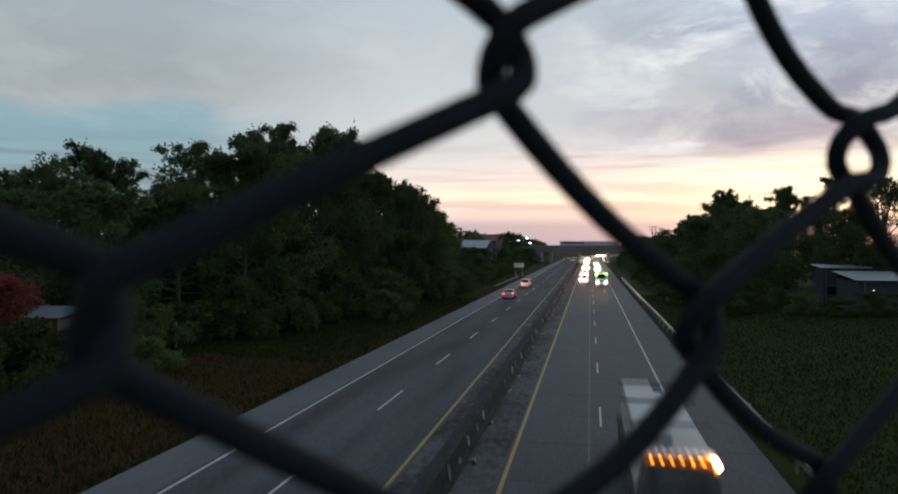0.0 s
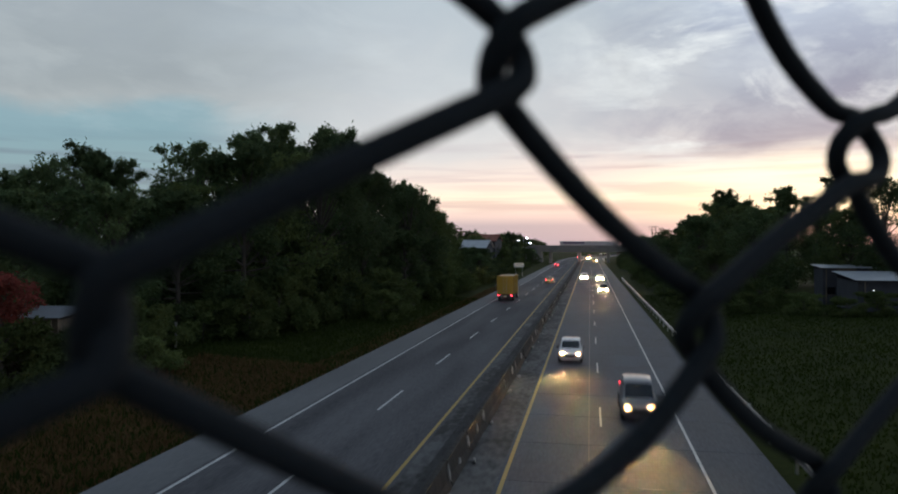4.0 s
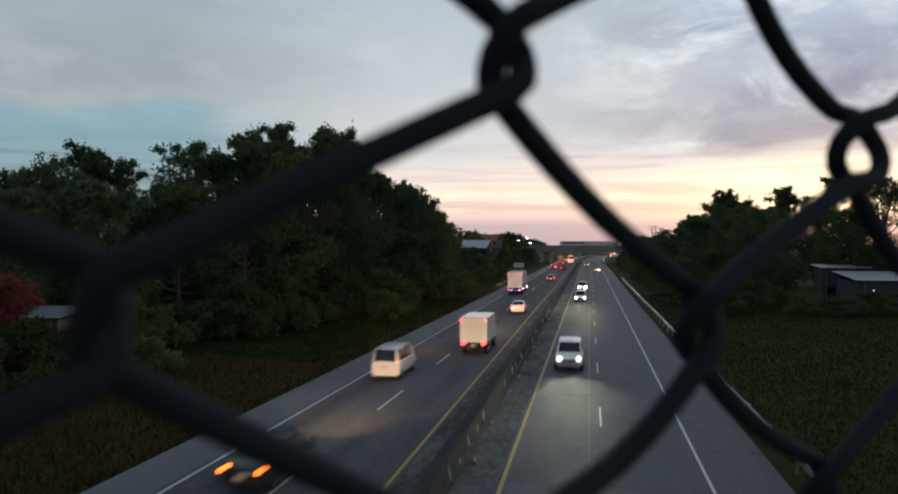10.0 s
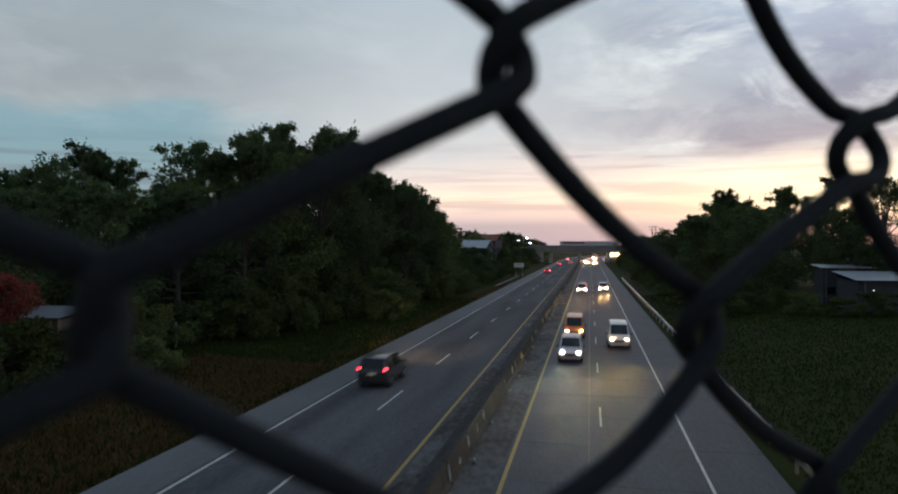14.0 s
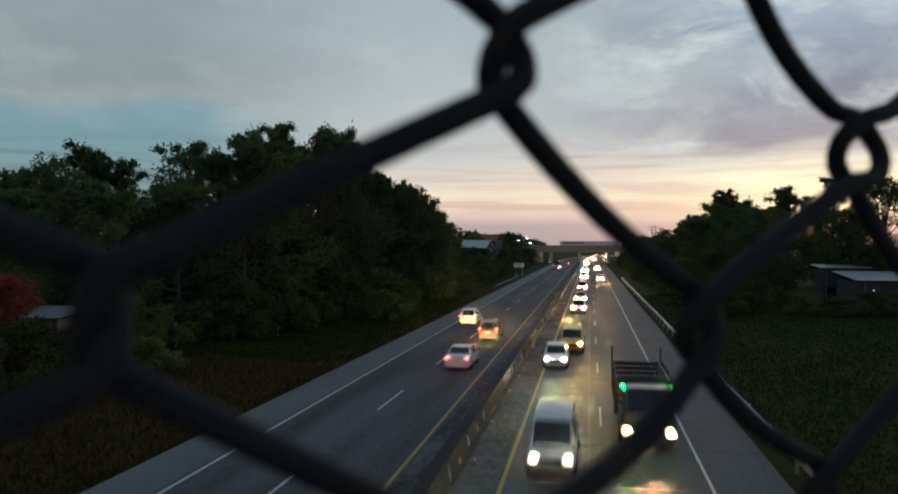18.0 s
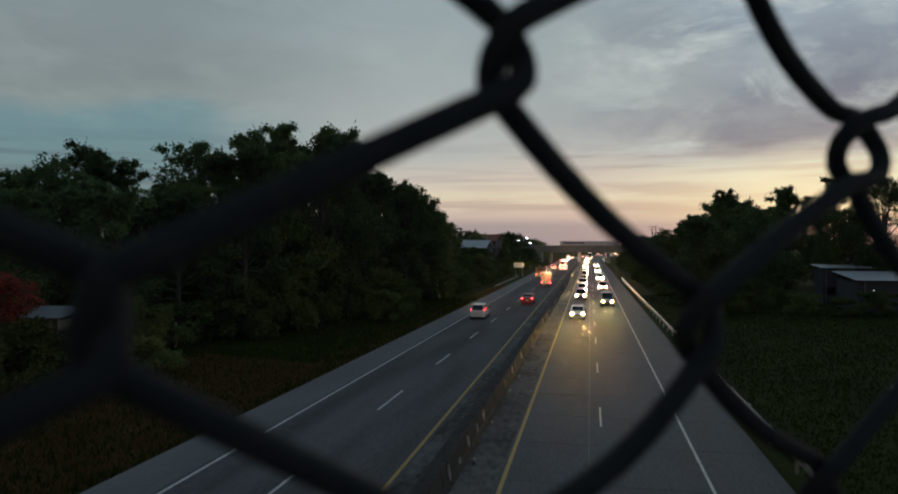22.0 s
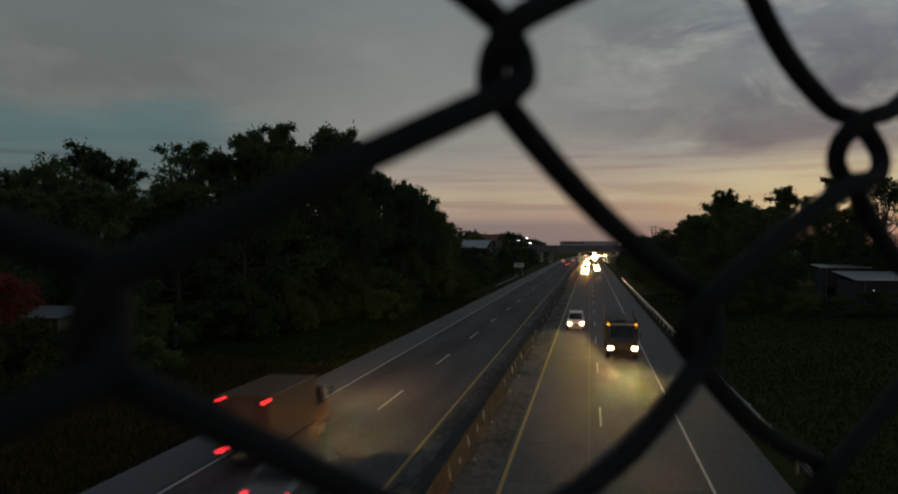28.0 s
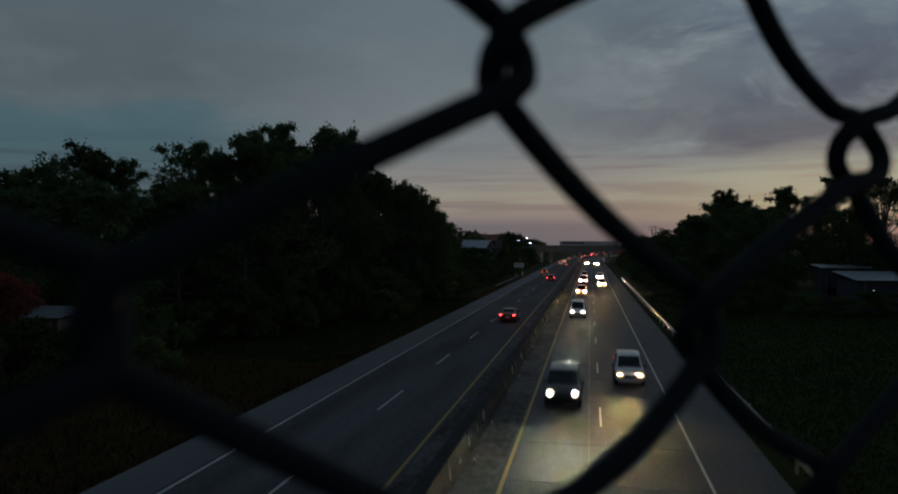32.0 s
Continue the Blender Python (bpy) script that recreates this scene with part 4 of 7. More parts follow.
def bus():
    L, W, H = 11.8, 1.24, 3.55
    ob = thing("coach", "white long-distance coach", "bus")
    st = [(-L / 2, 1.1, 1.5, 3.1), (-L / 2 + 0.12, W, 1.6, 3.4), (-L / 2 + 0.7, W, 1.6, H), (L / 2 - 1.4, W, 1.6, H), (L / 2 - 0.35, W, 1.5, 3.3), (L / 2, 1.1, 1.2, 1.9)]
    v, f = loft(st, 0.32)
    n = 12
    b = own_slots(part("body", mesh_of("body", v, f, PAINTS["white"], True), ob))
    b.modifiers.new("edge", "EDGE_SPLIT").split_angle = radians(32)
    part("windshield", screen("windshield", [v[4 * n + i] for i in (4, 5, 6, 7)], [v[5 * n + i] for i in (4, 5, 6, 7)], 0.05), ob)
    part("rear_window", box("rear_window", 1.9, 0.05, 0.95, (0, 0, 0), GLASS, 0.02), ob, m=pose(0, -L / 2 - 0.01, 2.05))
    for i in range(7):
        y0 = -L / 2 + 0.9 + i * 1.38
        for s in (-1, 1):
            q = [(s * 0.967 * W, y0, 1.62), (s * 0.967 * W, y0 + 1.34, 1.62), (s * 0.80 * W, y0 + 1.34, H - 0.12), (s * 0.80 * W, y0, H - 0.12)]
            part("side_window", pane("side_window", q, 0.06, 0.01), ob)
    part("roof_unit", box("roof_unit", 1.5, 2.8, 0.22, (0, 0, 0), PAINTS["white"], 0.06), ob, "white roof air conditioner", m=pose(0, -0.6, H - 0.01))
    part("roof_hatch", box("roof_hatch", 0.7, 0.7, 0.08, (0, 0, 0), PAINTS["silver"], 0.02), ob, m=pose(0, 3.0, H - 0.01))
    wm = wheel_mesh(0.5, 0.3)
    for y in (-3.2, 3.4):
        for s in (-1, 1):
            part("wheel", wm, ob, m=pose(s * (W - 0.13), y, 0.5))
    for s in (-1, 1):
        own_slots(part("headlight", head_mesh(0.26, 0.18), ob, m=pose(s * 0.88, L / 2 + 0.08, 0.85, -2.6, 0, 0)))
        own_slots(part("tail_light", lamp_mesh("tail_light", 0.16, 0.5, 0.1, TAIL["red"]), ob, m=pose(s * 0.98, -L / 2 - 0.02, 1.2, 0, -s * 12, 0)))
        part("marker_light", lamp_mesh("marker_light", 0.18, 0.08, 0.06, MARK["red"]), ob, m=pose(s * 0.82, -L / 2 + 0.02, 3.3))
        part("wing_mirror", box("wing_mirror", 0.1, 0.14, 0.4, (0, 0, 0), BLACK, 0.03), ob, m=pose(s * (W + 0.15), L / 2 + 0.1, 2.1))
        part("mirror_arm", box("mirror_arm", 0.3, 0.04, 0.04, (0, 0, 0), BLACK), ob, m=pose(s * (W + 0.02), L / 2 - 0.02, 2.5))
    part("bumper", box("bumper", 2.3, 0.12, 0.3, (0, 0, 0), PAINTS["silver"], 0.04), ob, m=pose(0, -L / 2 - 0.02, 0.42))
    for z, w in ((0.72, 1.5), (1.22, 0.9)):
        part("light_bar", box("light_bar", w, 0.06, 0.16, (0, 0, 0), HEAD["blue_glow"], 0.02), ob, "glowing blue light bar", m=pose(0, L / 2 + 0.03, z))
    part("engine_grille", box("engine_grille", 1.2, 0.03, 0.4, (0, 0, 0), BLACK, 0.01), ob, m=pose(0, -L / 2 - 0.01, 1.25))
    plate(ob, -L / 2 - 0.06, 0.9, True, True)
    FLEET["coach"] = (ob, L)
    return ob


light_truck()
big_truck()
cargo_lorry()
open_truck("stake_truck", "red", "open stake-sided truck", "amber", True)
open_truck("dark_truck", "green", "stake truck with green lamps", "green", False)
slab_truck()
tow_truck()
bus()

# ---------- traffic ----------
LANE = {"Ls": -12.3, "Lf": -8.6, "Rf": -1.35, "Rs": 2.3}
ROUTES = []
WORDS = dict(people_carrier="compact people carrier", hatchback="small hatchback", sedan="saloon car", suv="tall off-road car", van="boxy minivan", box_truck="box truck",
             lorry="patterned box lorry", cargo_lorry="tall closed cargo lorry", stake_truck="open truck under tarpaulin", dark_truck="stake truck with green lamps",
             flatbed_lorry="flatbed lorry with slabs", tow_truck="flatbed recovery truck", coach="long-distance coach")


def drive(kind, colour, lane, t, y, lamps="", speed=0.0, shift=0.0):
    """A vehicle in a lane, its near end y metres along the road at t seconds."""
    proto, L = FLEET[kind]
    left = lane[0] == "L"
    ob = copy_thing(proto, Matrix())
    lamps = lamps or ("red" if left else "warm")
    beam = "away" if left else lamps
    tier = "_night" if t > 20.5 else "_full" if t > 15.5 else ""       # later vehicles get stronger lamps, to offset the lowered exposure
    if beam + tier in HEAD:
        beam += tier
    if not left and colour == "white" and y > 95:      # mixed paint in the oncoming stream
        colour = ("grey", "silver", "black", "grey", "brown")[len(ROUTES) % 5]
    for c in list(ob.children):
        nm = c.name.split(".")[0]
        if (nm == "top_lamp" and colour != "olive") or (nm == "light_bar" and kind == "coach" and lamps != "blue"):
            bpy.data.objects.remove(c)
            continue
        if nm == ("grille" if left else "number_plate"):
            bpy.data.objects.remove(c)
            continue
        if nm in ("body", "cab", "cargo_box", "box_rib", "rear_door", "side_board", "stake", "tail_board", "head_board") and colour:
            if nm in ("cab",) and kind in ("lorry", "tow_truck"):
                continue
            c.material_slots[0].material = PAINTS[colour]
        elif nm == "headlight":
            c.material_slots[0].material = HEAD[beam]
            c.material_slots[2].material = BLACK if left else HEAD["blue_glow" if "blue" in beam else ("pale_bowl" if "white" in beam else "bowl") + tier]
        elif nm == "tail_light":
            c.material_slots[0].material = TAIL[lamps if left else "red"]
    away = "driving away with red tail lights lit" if left else "coming with its headlights on"
    tagged(ob, (colour + " " if colour else "") + WORDS[kind] + " " + away, "truck" if "truck" in kind or "lorry" in kind else ("bus" if kind == "coach" else "car"), "motorway traffic")
    v = speed or {"Ls": 230.0, "Lf": 290.0, "Rf": -300.0, "Rs": -240.0}[lane]
    ROUTES.append((ob, LANE[lane] + shift, t, y + L / 2, v))


def route_rows(x, t, y, v):
    """Rows along the road's line: the ends, then every tenth of a second through the bend."""
    ticks = [0, 480, 960] + [k for k in range(0, 960, 3) if 300 < y + v * (k / 30 - t) < 860]
    rows = []
    for k in sorted(set(ticks)):
        s = y + v * (k / 30 - t)
        dx, a = bend(s)
        rows.append((k / 30, pose(x + dx, s, 0.004, 0, 0, (180 if v < 0 else 0) - math.degrees(a))))
    return rows


def unused():
    """Take the patterns away from which the traffic was copied."""
    for kind, (ob, L) in FLEET.items():
        for o in (*ob.children_recursive, ob):
            bpy.data.objects.remove(o)


# gusts: seconds and the lean of the treetops to the right, in degrees
GUSTS = [(0, 0.7), (0.5, 0.4), (1, 0.3), (2, 0.2), (3, 0.0), (4.5, 0.3), (6, 0.0), (7, 0.1), (8, -0.2), (9, 0.0), (9.5, -0.3), (10, 0.2), (11, 0.0), (12, -0.2), (12.5, 1.4),
         (13, 2.1), (13.5, 2.0), (14, 0.7), (14.5, 0.0), (15.5, 1.0), (16.5, 1.9), (17, 1.4), (17.5, 0.9), (18, 0.2), (18.5, 1.7), (19, 1.1), (19.5, 0.5), (20, 0.7), (20.5, 1.9),
         (21, 0.6), (21.5, 0.5), (22, 1.1), (22.5, 0.5), (23, 1.7), (23.5, 1.1), (24, 0.4), (25, 0.1), (26.5, 0.9), (28, 0.4), (28.5, 0.9), (29, 1.7), (29.5, 1.3), (30, 0.9),
         (30.5, 0.5), (31, 0.9), (31.5, 0.8), (32, 0.7)]


def sway_rows(x, y, turn, seed):
    rnd = random.Random(seed)
    give = rnd.uniform(0.5, 1.1) * (0.5 if x > 0 else 1.0)
    z = land(x, y) - 0.05
    rows = []
    for t, lean in GUSTS:
        tilt = Matrix.Rotation(radians(lean * give + rnd.uniform(-0.15, 0.15)), 4, "Y") @ Matrix.Rotation(radians(rnd.uniform(-0.25, 0.25)), 4, "X")
        rows.append((t, Matrix.Translation((x, y, z)) @ tilt @ Matrix.Rotation(radians(turn), 4, "Z")))
    return rows


def motions():
    for k, (ob, x, y, turn) in enumerate(SWAY):
        walk(ob, sway_rows(x, y, turn, k))
    walk(bird, bird_rows())
    for ob, x, t, y, v in ROUTES:
        walk(ob, route_rows(x, t, y, v))


# ---------- trees, shrubs and grass ----------
def leaf_mesh(name, centres, radii, count, size, material, seed, droop=0.3, squash=0.75):
    """Many small leaves, gathered in clumps round the centres."""
    rg = np.random.default_rng(seed)
    C, R = np.array(centres), np.array(radii)
    pick = rg.choice(len(C), count, p=R ** 2 / np.sum(R ** 2))
    d = rg.normal(size=(count, 3))
    d /= np.linalg.norm(d, axis=1)[:, None]
    rad = R[pick] * (0.30 + 0.85 * rg.random(count) ** 0.7)
    P = C[pick] + d * rad[:, None] * np.array([1, 1, squash])
    # sub-clumps: pull the leaves towards random twigs
    twig = P[rg.integers(0, count, max(count // 14, 1))]
    near = rg.integers(0, len(twig), count)
    P = np.where(rg.random(count)[:, None] < 0.55, twig[near] + rg.normal(scale=size * 1.1, size=(count, 3)), P)
    a = rg.normal(size=(count, 3))
    a[:, 2] -= droop
    a /= np.linalg.norm(a, axis=1)[:, None]
    b = np.cross(a, rg.normal(size=(count, 3)))
    b /= np.linalg.norm(b, axis=1)[:, None]
    s = size * (0.6 + 0.8 * rg.random(count))[:, None]
    V = np.stack([P - a * s, P + b * s * 0.55 + a * s * 0.3, P + a * s - b * s * 0.35], 1).reshape(-1, 3)
    F = np.arange(count * 3).reshape(-1, 3)
    return mesh_of(name, V.tolist(), F.tolist(), material)


def limb(v, f, p0, p1, r0, r1, seg=7):
    p0, p1 = Vector(p0), Vector(p1)
    ax = (p1 - p0).normalized()
    u = ax.orthogonal().normalized()
    w = ax.cross(u)
    o = len(v)
    for p, r in ((p0, r0), (p0.lerp(p1, 0.5) + u * r0 * 0.4, (r0 + r1) / 2), (p1, r1)):
        for k in range(seg):
            t = 2 * math.pi * k / seg
            v.append(tuple(p + (u * math.cos(t) + w * math.sin(t)) * r))
    for j in range(2):
        for k in range(seg):
            f.append((o + j * seg + k, o + j * seg + (k + 1) % seg, o + (j + 1) * seg + (k + 1) % seg, o + (j + 1) * seg + k))


TREES = {}


def tree(kind, variant, label, H, spread, clumps, leaves, size, material, narrow=1.0, bare=0.3, category="tree", shoots=9):
    """A tapered trunk with limbs and a crown of uneven clumps, H metres high."""
    rnd = random.Random(hash_of(kind) + variant * 17)
    ob = thing(kind, label, category, "roadside trees")
    v, f, bv, bf = [], [], [], []
    lean = Vector((rnd.uniform(-0.5, 0.5), rnd.uniform(-0.5, 0.5), 0))
    top = Vector((0, 0, H * 0.62)) + lean
    limb(v, f, (0, 0, -0.3), top, H * 0.018, H * 0.008)
    cs, rs = [], []
    for k in range(clumps):
        u = k / max(clumps - 1, 1)
        z = H * (bare + (0.93 - bare) * u)
        w = spread * narrow * math.sin(math.pi * min(0.95, 0.18 + 0.80 * u)) * rnd.uniform(0.45, 1.1)
        a = k * 2.4 + rnd.uniform(-0.5, 0.5)
        c = Vector((math.cos(a) * w, math.sin(a) * w, z)) + lean * u
        r = spread * rnd.uniform(0.24, 0.46) * (1.0 - 0.35 * u)
        cs.append(tuple(c))
        rs.append(r)
        root = top * (0.35 + 0.6 * u * rnd.uniform(0.7, 1.0))
        if c.z > root.z - H * 0.1:
            limb(bv, bf, root, c, H * 0.006, H * 0.002, 5)
    # arching shoots that stand out of the crown, feathered with small clumps
    for k in range(shoots):
        a, w = rnd.uniform(0, 6.28), spread * narrow * rnd.uniform(0.05, 0.8)
        base = Vector((math.cos(a) * w, math.sin(a) * w, H * rnd.uniform(0.78, 0.89) - 0.25 * w)) + lean
        reach, rise = rnd.uniform(0.5, 1.7), rnd.uniform(0.7, 0.10 * H)
        b = a + rnd.uniform(-0.9, 0.9)
        last = top * 0.9
        for q in (0.15, 0.35, 0.55, 0.75, 0.9, 1.0):
            c = base + Vector((math.cos(b) * reach * q * q, math.sin(b) * reach * q * q, rise * math.sin(2.0 * q) * 1.05))
            limb(bv, bf, last, c, 0.035, 0.02, 4)
            last = c
            cs.append(tuple(c + Vector((rnd.uniform(-0.2, 0.2), rnd.uniform(-0.2, 0.2), 0))))
            rs.append(rnd.uniform(0.26, 0.5))
    o = len(v)
    part("trunk", mesh_of("trunk", v + bv, f + [tuple(i + o for i in q) for q in bf], BARK, True), ob)
    part("crown", leaf_mesh("crown", cs, rs, leaves, size, material, variant * 31 + len(kind)), ob)
    TREES.setdefault(kind, []).append((ob, H))


def hash_of(s):
    return sum((i + 1) * ord(c) for i, c in enumerate(s))


for i in range(4):
    tree("broadleaf_tree", i, "tall dark green broadleaf tree beside the motorway", 18, 5.6, 38, 17000, 0.20, LEAF_DARK if i % 2 else LEAF_MID, bare=0.08, shoots=16)
for i in range(3):
    tree("bamboo_clump", i, "tall feathery bamboo clump with arching tips", 16, 3.6, 28, 13000, 0.19, LEAF_DARK, narrow=0.9, bare=0.06, shoots=14)
for i in range(2):
    tree("slender_tree", i, "slender tree with a thin ragged crown", 18, 2.6, 18, 6500, 0.19, LEAF_DARK, narrow=0.7, bare=0.25, shoots=10)
for i in range(3):
    tree("shrub", i, "dense green roadside shrub", 4, 2.6, 12, 4200, 0.16, LEAF_MID, bare=0.12, category="shrub", shoots=3)
tree("flame_tree", 0, "small tree covered in red blossom", 7, 2.0, 14, 3600, 0.15, LEAF_RED, bare=0.62, shoots=6)
# coarser crowns for the trees a long way down the road
for i in range(4):
    tree("far_broadleaf", i, "dark green broadleaf tree far along the motorway", 18, 5.6, 26, 3600, 0.42, LEAF_DARK if i % 2 else LEAF_MID, bare=0.08, shoots=8)
for i in range(3):
    tree("far_bamboo", i, "feathery bamboo clump far along the motorway", 16, 3.6, 20, 2800, 0.38, LEAF_DARK, narrow=0.9, bare=0.06, shoots=8)
FAR = {"broadleaf_tree": "far_broadleaf", "bamboo_clump": "far_bamboo"}
SWAY = []
GROWN = set()


def plant(kind, x, y, height, turn=0.0, which=0):
    if y > 165 and kind in FAR:
        kind = FAR[kind]
    proto, H = TREES[kind][which % len(TREES[kind])]
    s = height / H
    m = pose(x, y, land(x, y) - 0.05, 0, 0, turn) @ Matrix.Diagonal((s * 0.5 + 0.5, s * 0.5 + 0.5, s, 1))
    key = (kind, which % len(TREES[kind]))
    if key in GROWN:
        ob = copy_thing(proto, pose(x, y, land(x, y) - 0.05, 0, 0, turn))
    else:
        ob = proto
        GROWN.add(key)
    ob.matrix_basis = m
    if kind == "slender_tree" or (x < -28 and y < 110 and height > 11) or (x > 23 and height > 16 and y < 200):
        SWAY.append((ob, x, y, turn))
    return ob


# woods on the left, from the verge inwards
plant("bamboo_clump", -33.5, 45.5, 12.8, 91, 2)
plant("bamboo_clump", -32.7, 52.0, 12.6, 360, 1)
plant("bamboo_clump", -30.2, 58.5, 17.7, 196, 2)
plant("broadleaf_tree", -31.3, 65.0, 17.8, 131, 0)
plant("broadleaf_tree", -28.4, 71.5, 19.9, 202, 1)
plant("broadleaf_tree", -32.6, 78.0, 19.1, 49, 1)
plant("bamboo_clump", -30.9, 84.5, 22.6, 358, 1)
plant("bamboo_clump", -31.3, 91.0, 19.0, 284, 2)
plant("broadleaf_tree", -31.9, 97.5, 20.2, 344, 1)
plant("bamboo_clump", -31.6, 104.0, 19.1, 176, 1)
plant("broadleaf_tree", -28.5, 110.5, 17.6, 324, 3)
plant("bamboo_clump", -31.2, 117.0, 18.8, 175, 3)
plant("bamboo_clump", -32.7, 123.5, 18.7, 316, 1)
plant("broadleaf_tree", -30.3, 130.0, 16.6, 109, 2)
plant("bamboo_clump", -29.2, 136.5, 14.4, 112, 3)
plant("bamboo_clump", -32.8, 143.0, 16.3, 282, 0)
plant("broadleaf_tree", -32.0, 149.5, 13.6, 21, 0)
plant("broadleaf_tree", -30.1, 156.0, 6.6, 272, 0)
plant("broadleaf_tree", -33.2, 168.0, 13.0, 152, 0)
plant("broadleaf_tree", -29.7, 180.0, 11.2, 62, 2)
plant("broadleaf_tree", -30.0, 192.0, 11.1, 15, 0)
plant("broadleaf_tree", -28.5, 204.0, 10.7, 265, 1)
plant("bamboo_clump", -30.9, 216.0, 10.6, 286, 0)
plant("broadleaf_tree", -32.5, 228.0, 12.1, 338, 2)
plant("broadleaf_tree", -30.2, 240.0, 11.9, 176, 2)
plant("bamboo_clump", -32.1, 252.0, 11.7, 325, 0)
plant("bamboo_clump", -29.5, 264.0, 13.2, 170, 1)
plant("broadleaf_tree", -32.6, 276.0, 12.7, 9, 0)
plant("bamboo_clump", -29.3, 288.0, 12.8, 175, 3)
plant("broadleaf_tree", -32.0, 300.0, 13.5, 94, 2)
plant("bamboo_clump", -28.2, 312.0, 11.4, 241, 1)
plant("broadleaf_tree", -32.5, 324.0, 12.0, 163, 0)
plant("bamboo_clump", -32.6, 336.0, 12.9, 358, 0)
plant("broadleaf_tree", -32.6, 348.0, 12.0, 213, 0)
plant("bamboo_clump", -39.2, 42.0, 12.3, 100, 3)
plant("bamboo_clump", -39.5, 55.0, 12.8, 58, 3)
plant("broadleaf_tree", -40.9, 68.0, 14.7, 7, 0)
plant("broadleaf_tree", -39.5, 81.0, 19.9, 163, 3)
plant("slender_tree", -40.8, 94.0, 22.8, 262, 1)
plant("slender_tree", -41.4, 107.0, 24.6, 317, 0)
plant("broadleaf_tree", -38.4, 120.0, 21.5, 132, 3)
plant("slender_tree", -40.9, 133.0, 23.0, 104, 2)
plant("broadleaf_tree", -38.1, 146.0, 20.7, 36, 3)
plant("slender_tree", -42.2, 159.0, 23.4, 292, 0)
plant("bamboo_clump", -43.6, 183.0, 21.1, 320, 1)
plant("broadleaf_tree", -40.3, 207.0, 13.5, 110, 2)
plant("bamboo_clump", -39.7, 231.0, 13.0, 42, 1)
plant("broadleaf_tree", -41.8, 255.0, 13.9, 142, 2)
plant("broadleaf_tree", -43.3, 279.0, 12.8, 231, 2)
plant("broadleaf_tree", -38.2, 303.0, 12.8, 280, 3)
plant("bamboo_clump", -39.7, 327.0, 13.2, 51, 3)
plant("bamboo_clump", -41.8, 351.0, 13.8, 336, 3)
plant("broadleaf_tree", -39.0, 60.0, 13.8, 176, 1)
plant("slender_tree", -42.4, 66.0, 14.7, 211, 0)
plant("bamboo_clump", -39.1, 72.0, 15.5, 359, 1)
plant("bamboo_clump", -26.1, 80.0, 10.4, 328, 0)
plant("bamboo_clump", -24.5, 93.0, 10.4, 351, 1)
plant("broadleaf_tree", -25.3, 106.0, 9.7, 62, 3)
plant("broadleaf_tree", -25.6, 119.0, 7.9, 118, 0)
plant("bamboo_clump", -25.8, 132.0, 4.3, 166, 1)
plant("broadleaf_tree", -24.4, 145.0, 4.2, 168, 1)
plant("broadleaf_tree", -24.3, 158.0, 4.3, 141, 1)
plant("broadleaf_tree", -26.3, 182.0, 6.5, 254, 3)
plant("broadleaf_tree", -25.1, 206.0, 7.3, 274, 0)
plant("bamboo_clump", -23.9, 230.0, 6.8, 294, 3)
plant("bamboo_clump", -25.4, 254.0, 7.4, 167, 2)
plant("bamboo_clump", -24.4, 278.0, 6.9, 6, 0)
plant("broadleaf_tree", -23.7, 302.0, 6.5, 318, 1)
plant("bamboo_clump", -26.2, 326.0, 6.8, 268, 2)
plant("bamboo_clump", -24.7, 350.0, 6.0, 220, 0)
plant("slender_tree", -54.5, 55.0, 13.5, 126, 0)
plant("broadleaf_tree", -51.8, 60.0, 14.0, 272, 0)
plant("bamboo_clump", -55.1, 68.0, 15.0, 96, 3)
plant("slender_tree", -55.0, 76.0, 14.7, 63, 2)
plant("bamboo_clump", -53.0, 84.0, 17.4, 243, 2)
# far woods beside the road on the left
plant("broadleaf_tree", -29.7, 380.0, 11.3, 59, 0)
plant("broadleaf_tree", -32.9, 400.0, 11.4, 4, 1)
plant("broadleaf_tree", -31.5, 425.0, 11.5, 194, 0)
plant("broadleaf_tree", -32.9, 455.0, 10.8, 234, 3)
plant("broadleaf_tree", -32.1, 490.0, 10.4, 93, 0)
plant("broadleaf_tree", -33.5, 530.0, 10.0, 187, 3)
# woods on the right
plant("broadleaf_tree", 24.6, 115.0, 13.6, 215, 3)
plant("broadleaf_tree", 24.2, 124.0, 14.7, 15, 2)
plant("bamboo_clump", 24.7, 133.0, 16.3, 345, 0)
plant("bamboo_clump", 20.6, 142.0, 13.5, 77, 2)
plant("bamboo_clump", 21.8, 151.0, 13.1, 179, 1)
plant("broadleaf_tree", 24.3, 160.0, 14.4, 357, 3)
plant("broadleaf_tree", 21.1, 169.0, 11.8, 320, 0)
plant("bamboo_clump", 22.3, 178.0, 13.1, 128, 1)
plant("bamboo_clump", 24.0, 187.0, 13.0, 291, 3)
plant("bamboo_clump", 23.7, 196.0, 10.7, 270, 3)
plant("bamboo_clump", 24.3, 205.0, 11.6, 132, 0)
plant("bamboo_clump", 22.0, 214.0, 10.3, 172, 3)
plant("bamboo_clump", 24.5, 223.0, 10.6, 348, 1)
plant("broadleaf_tree", 20.5, 232.0, 10.3, 3, 3)
